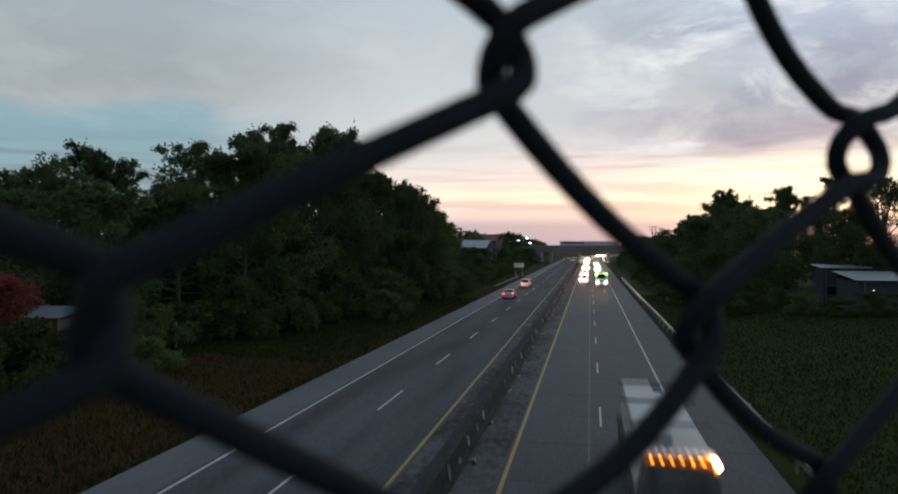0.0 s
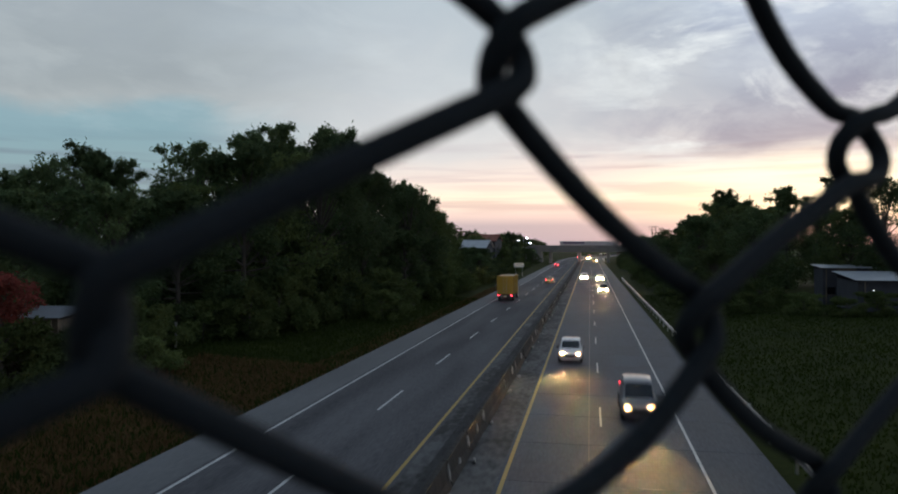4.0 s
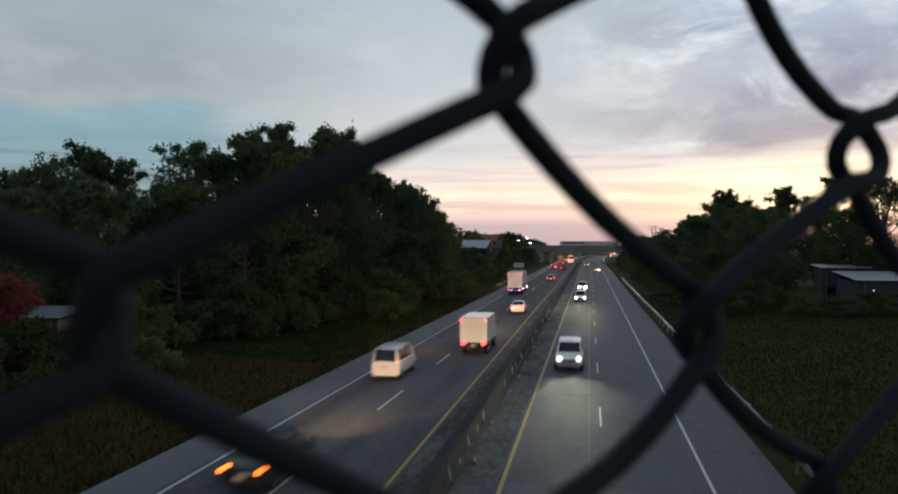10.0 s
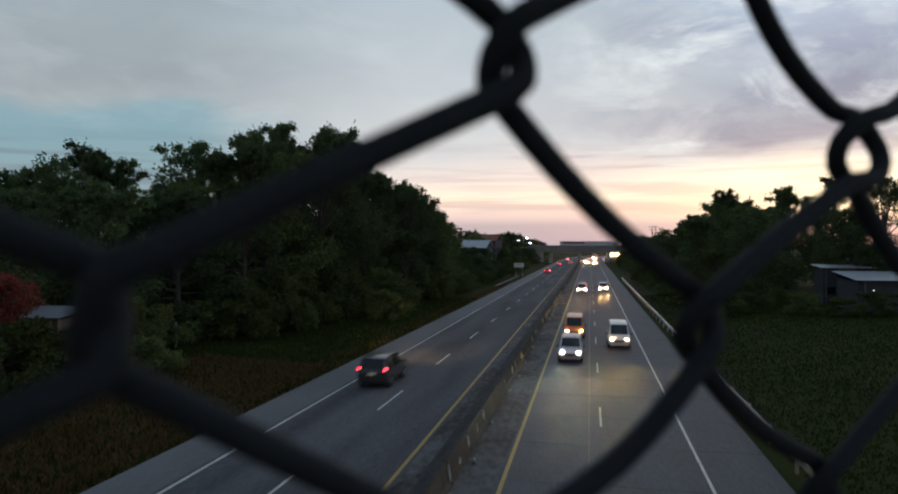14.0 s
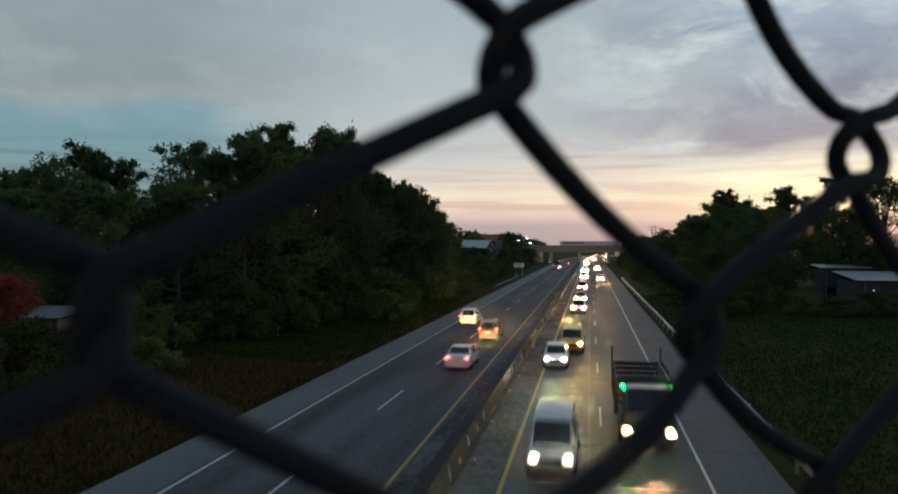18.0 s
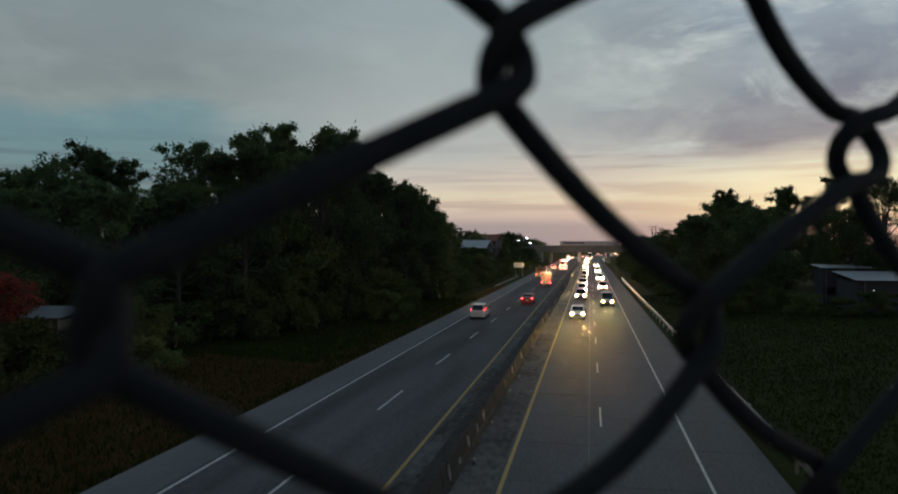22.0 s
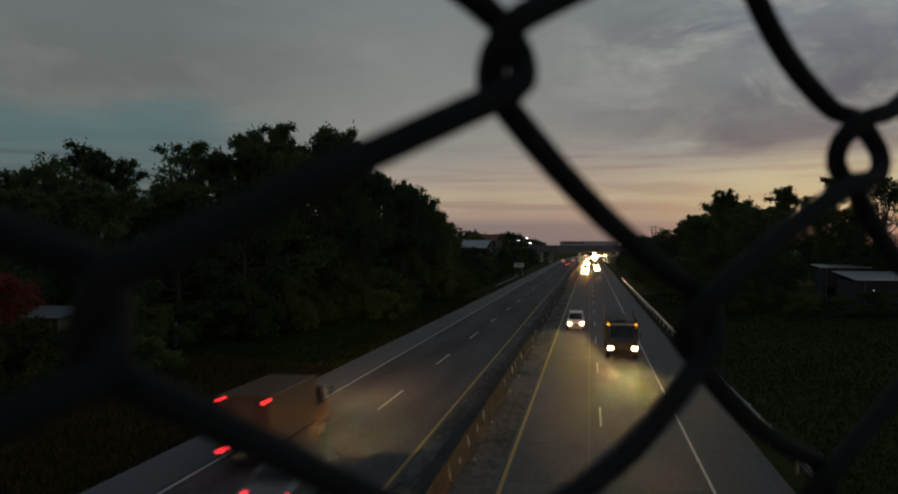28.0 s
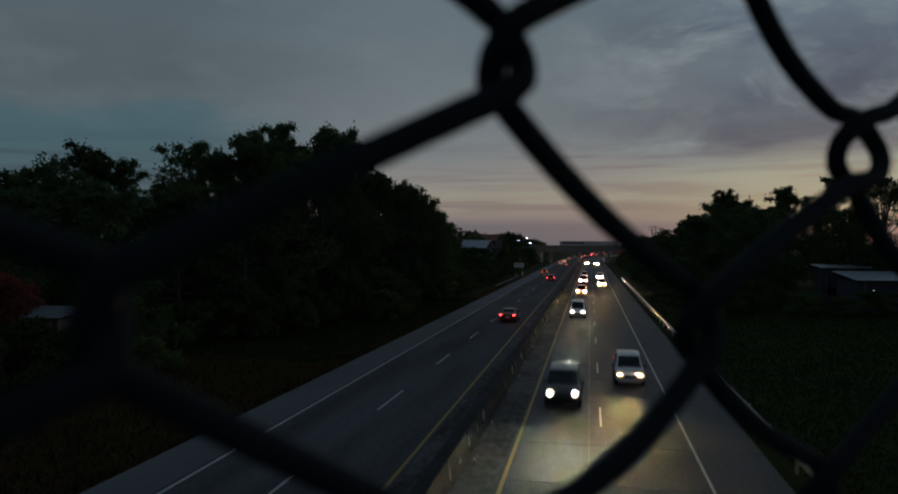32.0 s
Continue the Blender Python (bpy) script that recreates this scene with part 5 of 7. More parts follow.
plant("bamboo_clump", 21.6, 241.0, 11.3, 169, 2)
plant("broadleaf_tree", 24.5, 250.0, 10.9, 34, 3)
plant("bamboo_clump", 20.7, 259.0, 10.5, 151, 1)
plant("broadleaf_tree", 21.3, 268.0, 10.8, 262, 1)
plant("broadleaf_tree", 20.2, 277.0, 11.6, 64, 1)
plant("bamboo_clump", 20.3, 286.0, 11.0, 116, 1)
plant("bamboo_clump", 22.9, 295.0, 10.8, 359, 1)
plant("bamboo_clump", 22.0, 304.0, 11.3, 212, 0)
plant("bamboo_clump", 22.7, 313.0, 12.1, 61, 3)
plant("broadleaf_tree", 21.9, 322.0, 11.4, 358, 3)
plant("broadleaf_tree", 46.5, 89.0, 10.9, 110, 3)
plant("broadleaf_tree", 46.0, 99.0, 9.8, 79, 2)
plant("broadleaf_tree", 35.2, 106.0, 13.3, 350, 2)
plant("broadleaf_tree", 39.5, 115.0, 13.6, 23, 1)
plant("slender_tree", 36.0, 124.0, 13.5, 17, 0)
plant("slender_tree", 38.8, 133.0, 14.0, 245, 2)
plant("broadleaf_tree", 41.1, 142.0, 14.6, 47, 0)
plant("broadleaf_tree", 35.8, 151.0, 15.2, 222, 0)
plant("slender_tree", 39.4, 160.0, 17.1, 326, 3)
plant("slender_tree", 40.0, 169.0, 16.9, 184, 1)
plant("broadleaf_tree", 40.8, 178.0, 16.2, 136, 1)
plant("broadleaf_tree", 37.1, 187.0, 18.9, 143, 1)
plant("slender_tree", 40.6, 196.0, 18.7, 170, 0)
plant("broadleaf_tree", 37.0, 205.0, 21.7, 151, 1)
plant("broadleaf_tree", 36.0, 214.0, 21.2, 217, 0)
plant("broadleaf_tree", 40.3, 223.0, 21.4, 232, 0)
plant("slender_tree", 39.4, 232.0, 23.1, 194, 3)
plant("broadleaf_tree", 40.2, 241.0, 23.5, 215, 1)
plant("broadleaf_tree", 35.3, 250.0, 16.0, 229, 1)
plant("broadleaf_tree", 38.8, 259.0, 17.7, 227, 3)
plant("broadleaf_tree", 41.7, 268.0, 19.5, 306, 2)
plant("broadleaf_tree", 38.6, 277.0, 16.4, 164, 0)
plant("slender_tree", 39.6, 286.0, 16.7, 340, 2)
plant("broadleaf_tree", 35.1, 295.0, 12.4, 214, 3)
plant("broadleaf_tree", 40.2, 304.0, 18.3, 250, 1)
plant("broadleaf_tree", 40.5, 313.0, 17.3, 138, 2)
plant("slender_tree", 39.3, 322.0, 14.1, 160, 3)
plant("broadleaf_tree", 15.9, 97.0, 7.7, 25, 2)
plant("broadleaf_tree", 14.9, 106.0, 6.4, 277, 1)
plant("bamboo_clump", 15.6, 115.0, 6.4, 313, 2)
plant("bamboo_clump", 15.3, 124.0, 6.0, 284, 0)
plant("bamboo_clump", 14.1, 133.0, 5.6, 192, 2)
plant("broadleaf_tree", 16.0, 142.0, 5.5, 151, 0)
plant("bamboo_clump", 16.1, 151.0, 5.1, 54, 1)
plant("bamboo_clump", 15.5, 160.0, 5.3, 329, 3)
plant("bamboo_clump", 15.6, 169.0, 5.4, 203, 1)
plant("bamboo_clump", 16.1, 178.0, 5.7, 223, 1)
plant("broadleaf_tree", 16.3, 187.0, 5.4, 84, 3)
plant("bamboo_clump", 14.5, 196.0, 5.2, 340, 1)
plant("bamboo_clump", 15.8, 205.0, 5.8, 141, 3)
plant("bamboo_clump", 15.2, 214.0, 5.5, 81, 1)
plant("bamboo_clump", 15.3, 223.0, 5.9, 19, 0)
plant("broadleaf_tree", 15.8, 232.0, 5.6, 131, 0)
plant("broadleaf_tree", 14.9, 241.0, 6.0, 254, 0)
plant("bamboo_clump", 15.8, 250.0, 5.6, 172, 0)
plant("broadleaf_tree", 14.3, 259.0, 5.3, 194, 1)
plant("bamboo_clump", 15.5, 268.0, 5.8, 244, 0)
plant("bamboo_clump", 14.3, 277.0, 5.6, 184, 2)
plant("broadleaf_tree", 14.7, 286.0, 5.2, 247, 2)
plant("broadleaf_tree", 14.2, 295.0, 5.3, 286, 2)
plant("broadleaf_tree", 16.4, 304.0, 5.6, 183, 2)
plant("broadleaf_tree", 16.4, 313.0, 5.4, 302, 3)
plant("bamboo_clump", 14.0, 322.0, 5.4, 249, 0)
plant("broadleaf_tree", 24.0, 350.0, 11.0, 154, 3)
plant("broadleaf_tree", 30.0, 372.0, 12.0, 285, 1)
plant("broadleaf_tree", 36.0, 395.0, 12.0, 221, 1)
plant("broadleaf_tree", 44.0, 420.0, 13.0, 214, 0)
plant("broadleaf_tree", 52.0, 450.0, 13.0, 242, 2)
plant("broadleaf_tree", 60.0, 480.0, 14.0, 7, 2)
plant("broadleaf_tree", 70.0, 520.0, 15.0, 349, 0)
plant("broadleaf_tree", 20.0, 330.0, 9.0, 145, 1)
plant("broadleaf_tree", 46.0, 540.0, 14.0, 40, 2)
plant("broadleaf_tree", 80.0, 600.0, 17.0, 87, 0)
# single crowns that stand out of the woods
plant("bamboo_clump", -50.0, 54.1, 15.0, 37, 1)
plant("broadleaf_tree", -48.0, 55.2, 16.0, 29, 3)
plant("slender_tree", -52.0, 65.7, 19.1, 210, 2)
plant("slender_tree", -50.0, 64.3, 17.7, 19, 1)
plant("slender_tree", -47.0, 65.1, 17.2, 154, 3)
plant("broadleaf_tree", -44.0, 74.2, 20.5, 56, 1)
plant("slender_tree", -43.0, 78.0, 19.1, 166, 1)
plant("slender_tree", -40.0, 79.6, 22.9, 19, 2)
plant("slender_tree", -38.0, 84.5, 24.0, 186, 1)
plant("bamboo_clump", -36.0, 95.0, 25.3, 341, 3)
plant("slender_tree", 30.0, 172.9, 21.1, 58, 3)
plant("bamboo_clump", 34.0, 135.1, 18.7, 307, 1)
plant("slender_tree", 36.0, 117.8, 18.7, 8, 1)
plant("broadleaf_tree", 38.0, 102.8, 17.2, 352, 1)
plant("slender_tree", 26.0, 191.7, 16.0, 205, 3)
plant("broadleaf_tree", 24.0, 243.2, 13.7, 353, 2)
plant("slender_tree", 25.0, 206.8, 13.8, 167, 3)
# shrubs on the verges
plant("shrub", -30.2, 32.4, 3.6, 296, 0)
plant("shrub", -31.4, 37.6, 1.9, 335, 1)
plant("shrub", -29.6, 42.8, 4.0, 205, 1)
plant("shrub", -31.6, 48.0, 2.4, 165, 2)
plant("shrub", -31.1, 53.2, 3.3, 89, 2)
plant("shrub", -32.0, 58.4, 2.2, 343, 1)
plant("shrub", -31.8, 63.6, 2.8, 246, 2)
plant("shrub", -30.2, 68.8, 4.1, 345, 2)
plant("shrub", -21.9, 74.0, 3.2, 188, 2)
plant("shrub", -21.8, 79.2, 3.6, 163, 1)
plant("shrub", -24.3, 84.4, 3.5, 131, 2)
plant("shrub", -23.9, 89.6, 2.6, 84, 0)
plant("shrub", -24.2, 94.8, 2.2, 180, 1)
plant("shrub", -24.5, 100.0, 3.7, 95, 1)
plant("shrub", -22.4, 105.2, 4.0, 233, 1)
plant("shrub", -23.9, 110.4, 4.0, 113, 2)
plant("shrub", -21.5, 115.6, 3.2, 164, 0)
plant("shrub", -21.8, 120.8, 4.1, 116, 1)
plant("shrub", -22.5, 126.0, 2.8, 300, 2)
plant("shrub", -22.5, 131.2, 2.0, 173, 2)
plant("shrub", -23.4, 136.4, 2.4, 217, 0)
plant("shrub", -22.5, 141.6, 2.5, 257, 0)
plant("shrub", -21.7, 146.8, 2.6, 234, 1)
plant("shrub", -23.3, 152.0, 1.8, 230, 1)
plant("shrub", -23.2, 157.2, 2.3, 118, 2)
plant("shrub", -22.5, 162.4, 3.7, 205, 1)
plant("shrub", -23.7, 167.6, 2.9, 31, 1)
plant("shrub", -22.1, 172.8, 2.7, 304, 1)
plant("shrub", -24.4, 178.0, 2.2, 194, 0)
plant("shrub", -23.4, 183.2, 3.3, 211, 0)
plant("shrub", -22.2, 188.4, 3.9, 73, 2)
plant("shrub", -24.1, 193.6, 1.8, 266, 1)
plant("shrub", -23.4, 198.8, 3.4, 252, 2)
plant("shrub", -24.3, 204.0, 3.8, 2, 2)
plant("shrub", -23.7, 209.2, 4.0, 78, 2)
plant("shrub", -23.4, 214.4, 2.9, 71, 2)
plant("shrub", -22.1, 219.6, 2.7, 4, 0)
plant("shrub", -24.1, 224.8, 2.5, 131, 2)
plant("shrub", -22.6, 230.0, 2.0, 63, 1)
plant("shrub", -23.9, 235.2, 3.9, 328, 1)
plant("shrub", -23.4, 240.4, 2.4, 194, 1)
plant("shrub", -24.2, 245.6, 4.0, 288, 2)
plant("shrub", -22.4, 250.8, 1.9, 75, 2)
plant("shrub", -22.8, 256.0, 2.1, 111, 2)
plant("shrub", 14.3, 84.0, 3.3, 122, 2)
plant("shrub", 13.9, 93.0, 1.8, 307, 0)
plant("shrub", 12.6, 102.0, 2.1, 232, 2)
plant("shrub", 14.0, 111.0, 1.8, 10, 0)
plant("shrub", 11.9, 120.0, 1.7, 182, 0)
plant("shrub", 14.3, 129.0, 3.5, 221, 2)
plant("shrub", 12.6, 138.0, 3.5, 268, 2)
plant("shrub", 12.4, 147.0, 3.1, 123, 0)
plant("shrub", 11.9, 156.0, 1.7, 271, 2)
plant("shrub", 11.9, 165.0, 3.0, 244, 1)
plant("shrub", 12.9, 174.0, 2.1, 321, 0)
plant("shrub", 12.0, 183.0, 3.1, 296, 0)
plant("shrub", 14.2, 192.0, 2.2, 56, 2)
plant("shrub", 12.4, 201.0, 2.7, 46, 2)
plant("shrub", 14.5, 210.0, 2.0, 280, 2)
plant("shrub", 12.2, 219.0, 2.2, 315, 0)
plant("shrub", 13.5, 228.0, 1.9, 236, 2)
plant("shrub", 14.0, 237.0, 2.2, 235, 1)
plant("shrub", 12.5, 246.0, 1.9, 236, 0)
plant("shrub", 11.6, 255.0, 2.9, 52, 1)
plant("shrub", 13.8, 264.0, 3.0, 97, 2)
plant("shrub", 13.1, 273.0, 3.4, 185, 0)
plant("shrub", -28.3, 55.5, 4.4, 12, 0)
plant("shrub", -27.8, 60.0, 5.0, 80, 1)
plant("shrub", -27.2, 64.5, 4.6, 150, 2)
plant("shrub", -26.8, 69.0, 5.2, 220, 0)
plant("shrub", -26.2, 74.5, 4.8, 300, 1)
plant("shrub", -25.6, 81.0, 5.0, 40, 2)
plant("shrub", -25.4, 88.0, 4.6, 110, 0)
plant("shrub", 23.0, 84.0, 2.4, 259, 2)
plant("shrub", 26.5, 82.0, 2.0, 72, 0)
plant("shrub", 30.0, 83.0, 2.6, 243, 2)
plant("shrub", 35.0, 82.0, 2.2, 193, 0)
plant("shrub", 39.0, 84.0, 2.8, 47, 1)
plant("shrub", 20.0, 92.0, 3.2, 86, 0)
plant("shrub", 18.0, 86.0, 2.2, 242, 1)
plant("flame_tree", -31.5, 33.2, 6.6, 40, 0)
plant("shrub", -30.4, 35.4, 2.6, 38, 1)
plant("shrub", -29.0, 36.0, 2.9, 17, 0)
plant("shrub", -27.6, 37.0, 2.5, 142, 0)
plant("shrub", -31.6, 34.4, 2.4, 42, 2)
plant("shrub", -26.4, 38.5, 2.2, 127, 1)
plant("broadleaf_tree", -25.0, 160.0, 7.6, 122, 1)
plant("broadleaf_tree", -23.4, 152.0, 6.4, 16, 1)
plant("broadleaf_tree", -27.0, 164.0, 7.9, 346, 1)
plant("broadleaf_tree", -22.6, 158.0, 5.2, 141, 1)
plant("broadleaf_tree", -24.6, 167.0, 6.6, 232, 0)
plant("bamboo_clump", -35.5, 37.0, 9.0, 167, 1)
plant("bamboo_clump", -34.2, 33.5, 7.0, 152, 0)


# ---------- buildings, signs and lamps beside the road ----------
def rest(x, y):
    return land(x, y)


def roof_mesh(name, w, d, z0, z1, material, waves=True, thick=0.04):
    """A sloping sheet with corrugations along the slope."""
    n = int(w / 0.12) if waves else 2
    v, f = [], []
    for i in range(n + 1):
        x = -w / 2 + w * i / n
        dz = 0.018 * (i % 2) if waves else 0
        v += [(x, -d / 2, z0 + dz), (x, d / 2, z1 + dz), (x, -d / 2, z0 + dz - thick), (x, d / 2, z1 + dz - thick)]
    for i in range(n):
        a, b = 4 * i, 4 * i + 4
        f += [(a, b, b + 1, a + 1), (a + 2, a + 3, b + 3, b + 2), (a, a + 2, b + 2, b), (a + 1, b + 1, b + 3, a + 3)]
    f += [(0, 1, 3, 2), (4 * n, 4 * n + 2, 4 * n + 3, 4 * n + 1)]
    return mesh_of(name, v, f, material)


def shed(x, y, turn, w, d, h0, h1, label, wall=PLASTER, opening=True, sheet=ROOF_SHEET):
    """A low building with a lean-to roof of corrugated sheets."""
    g = rest(x, y)
    s = thing("shed", label, "building", m=pose(x, y, g, 0, 0, turn))
    gap = 1.1 if opening else 0.0
    part("front_wall", box("front_wall", w / 2 - gap, 0.15, h0 + 0.1, (0, 0, -0.2), wall, 0.01), s, m=pose(-w / 4 - gap / 2, -d / 2 + 0.3, 0))
    part("front_wall", box("front_wall", w / 2 - gap, 0.15, h0 + 0.1, (0, 0, -0.2), wall, 0.01), s, m=pose(w / 4 + gap / 2, -d / 2 + 0.3, 0))
    if opening:
        part("lintel", box("lintel", 2 * gap, 0.16, h0 - 2.2, (0, 0, 0), WOOD, 0.01), s, m=pose(0, -d / 2 + 0.3, 2.1))
        part("door", box("door", 2 * gap - 0.1, 0.06, 2.1, (0, 0, 0), WOOD, 0.01), s, "weathered plank door", m=pose(0, -d / 2 + 0.36, 0))
    part("back_wall", box("back_wall", w, 0.15, h1 + 0.05, (0, d / 2 - 0.3, -0.2), wall, 0.01), s)
    for q in (-1, 1):
        part("side_wall", box("side_wall", 0.15, d - 0.75, h0, (q * (w / 2 - 0.08), 0, -0.2), wall, 0.01), s)
        part("window", box("window", 1.0, 0.06, 0.9, (0, 0, 0), GLASS, 0.01), s, m=pose(q * w * 0.33, -d / 2 + 0.2, 1.3))
    part("roof", roof_mesh("roof", w + 0.8, d + 0.9, h0, h1, sheet), s, "pale corrugated metal roof")
    for q in (-0.45, -0.15, 0.15, 0.45):
        part("post", box("post", 0.12, 0.12, h0 + 0.05, (0, 0, -0.2), WOOD, 0.01), s, m=pose(q * w, -d / 2 - 0.25, 0))
    return s


def bulb(x, y, z, label="small white lamp hanging from a bracket", pole=0.0):
    o = thing("lamp", label, "lamp", m=pose(x, y, z))
    bm = bmesh.new()
    bmesh.ops.create_uvsphere(bm, u_segments=10, v_segments=7, radius=0.055)
    part("bulb", bm_mesh("bulb", bm, LAMP_SMALL, True), o, "glowing white bulb")
    part("lamp_cap", cyl("lamp_cap", 0.05, 0.12, BLACK, at=(0, 0, 0.12), seg=10), o)
    if pole:
        part("pole", cyl("pole", 0.04, pole, STEEL, at=(0, 0.0, 0.16 - pole / 2 - 0.2), seg=10), o)
    return o


LAMP_SMALL = lit("small_lamp_glass", (1.0, 0.93, 0.82), 2.5)
shed(36.0, 92.0, -3, 12, 9.0, 3.7, 4.4, "long shed with a pale corrugated roof among the trees")
shed(32.4, 101.5, -3, 5.6, 5.0, 4.7, 5.0, "small shed with a thin metal roof behind the long shed")
shed(-33.0, 38.0, 12, 3.8, 4.0, 3.6, 3.9, "little hut with a pale metal roof under the trees", wall=WOOD, sheet=OLD_ROOF)
bulb(31.0, 86.9, 3.25, "small white lamp on the shed's front")
bulb(-25.4, 168.2, 6.6, "white lamp under the eaves of the house")
bulb(17.5, 90.0, 1.75, "small lamp on a short post in the grass", pole=1.6)
bulb(-31.05, 33.5, 3.55, "small white lamp by the hut")
bulb(-30.9, 33.5, 3.5, "small white lamp by the hut")


def house(x, y, w, d, h, label, roof):
    """A plastered house with a gabled roof, windows and a door."""
    g = rest(x, y)
    s = thing("house", label, "house", m=pose(x, y, g, 0, 0, -8))
    bm = bmesh.new()
    hw, hd = w / 2, d / 2
    vs = [bm.verts.new(p) for p in ((-hw, -hd, -0.3), (hw, -hd, -0.3), (hw, hd, -0.3), (-hw, hd, -0.3), (-hw, -hd, h), (hw, -hd, h), (hw, hd, h), (-hw, hd, h),
                                    (-hw, 0, h + 1.7), (hw, 0, h + 1.7))]
    for q in ((0, 1, 5, 4), (2, 3, 7, 6), (1, 2, 6, 9, 5), (3, 0, 4, 8, 7), (0, 3, 2, 1)):
        bm.faces.new([vs[i] for i in q])
    part("wall", bm_mesh("wall", bm, PLASTER), s)
    for q in (-1, 1):
        part("roof", roof_mesh("roof", w + 0.8, math.hypot(hd, 1.7) + 0.5, 0, 0, roof, True, 0.08), s, m=pose(0, q * (hd / 2 + 0.1), h + 0.86, -q * math.degrees(math.atan2(1.7, hd)), 0, 0))
    for i in range(3):
        for z in (1.0, 3.9):
            if z + 1.2 < h:
                k = part("window", box("window", 1.1, 0.08, 1.2, (0, 0, 0), GLASS, 0.01), s, m=pose(-w * 0.3 + i * w * 0.3, -hd - 0.02, z))
                part("window_sill", box("window_sill", 1.3, 0.16, 0.08, (0, -0.05, -0.1), PLASTER, 0.01), k)
    part("door", box("door", 0.95, 0.08, 2.05, (0, 0, 0), WOOD, 0.01), s, m=pose(w * 0.42, -hd - 0.02, 0))
    return s


house(-27.1, 172.0, 6.2, 7.0, 7.4, "two-storey house with a pale sheet roof among trees", ROOF_SHEET)
house(-30.1, 205.0, 8.5, 7.0, 9.2, "house with a dull red roof among trees", ROOF_TILE)


def road_sign(x, y, z, w, h):
    s = thing("road_sign", "plain pale rectangular sign on two posts", "sign", m=pose(x, y, rest(x, y)))
    part("sign_panel", box("sign_panel", w, 0.04, h, (0, 0, z - h / 2), SIGN_BACK, 0.01), s)
    part("sign_line", box("sign_line", w * 0.6, 0.01, 0.09, (0, -0.028, z + 0.1), PLATE), s, "dark bar of lettering")
    for q in (-0.35, 0.35):
        part("sign_post", cyl("sign_post", 0.05, z + 0.4, STEEL, at=(q * w, 0.06, (z + 0.4) / 2 - 0.3), seg=10), s)


road_sign(-18.6, 190.0, 2.95, 2.7, 1.15)


def street_lamp(x, y, h):
    s = thing("street_lamp", "tall street lamp with a glowing white head", "street lamp", "far street lamps", m=pose(x, y, rest(x, y)))
    part("pole", cyl("pole", 0.09, h + 0.3, STEEL, r2=0.05, at=(0, 0, h / 2 - 0.15), seg=10), s)
    part("arm", cyl("arm", 0.04, 1.6, STEEL, axis="x", at=(0.75, 0, h), seg=8), s)
    part("lamp_head", box("lamp_head", 0.6, 0.26, 0.12, (1.5, 0, h - 0.06), BLACK, 0.03), s)
    part("lamp_glass", box("lamp_glass", 0.5, 0.24, 0.2, (1.5, 0, h - 0.26), LAMP_WHITE, 0.05), s, "glowing lamp glass")


for x, y, h in ((-31.0, 300.0, 10.0), (-28.0, 306.0, 11.2), (-26.4, 302.0, 9.0), (-34.0, 232.0, 6.5)):
    street_lamp(x, y, h)


def utility_pole(x, y, h):
    s = thing("utility_pole", "tall dark utility pole with cross arms", "utility pole", "utility poles", m=pose(x, y, rest(x, y)))
    part("pole", cyl("pole", 0.16, h + 0.3, WOOD, r2=0.1, at=(0, 0, h / 2 - 0.15), seg=10), s)
    for k, w in ((0.4, 2.0), (1.4, 1.6)):
        part("cross_arm", box("cross_arm", w, 0.1, 0.12, (0, 0, h - k), WOOD, 0.01), s)
        for q in (-0.45, -0.2, 0.2, 0.45):
            part("insulator", cyl("insulator", 0.05, 0.2, PALE_CHIP, at=(q * w, 0, h - k + 0.22), seg=8), s)


utility_pole(20.8, 252.0, 14.2)
utility_pole(22.4, 256.0, 14.2)


def guide_post(x, y, h):
    s = thing("concrete_post", "slim pale concrete post at the edge of the trees", "post", "posts by the trees", m=pose(x, y, rest(x, y)))
    part("post", box("post", 0.16, 0.12, h + 0.2, (0, 0, -0.2), CONCRETE, 0.02), s)
    part("post_cap", box("post_cap", 0.2, 0.16, 0.06, (0, 0, h), CONCRETE, 0.015), s)


for x, y, h in ((-35.2, 51.0, 1.3), (-30.8, 48.9, 1.9)):
    guide_post(x, y, h)

marker = thing("concrete_marker", "pale weathered concrete block wall on the verge", "wall", m=pose(-23.6, 92.0, rest(-23.6, 92.0), 0, 0, 10))
for k in range(3):
    part("block", box("block", 0.62, 0.3, 0.8 - 0.12 * k, (0, 0, -0.1), PALE_CHIP, 0.03), marker, m=pose(-0.64 + 0.64 * k, 0, 0))


# broken bits of concrete at the barrier's foot
def rubble(seed):
    rnd = random.Random(seed)
    bm = bmesh.new()
    bmesh.ops.create_icosphere(bm, subdivisions=1, radius=0.5)
    for v in bm.verts:
        v.co *= rnd.uniform(0.6, 1.15)
        v.co.z = max(v.co.z, -0.3)
    return bm_mesh("rubble", bm, PALE_CHIP)


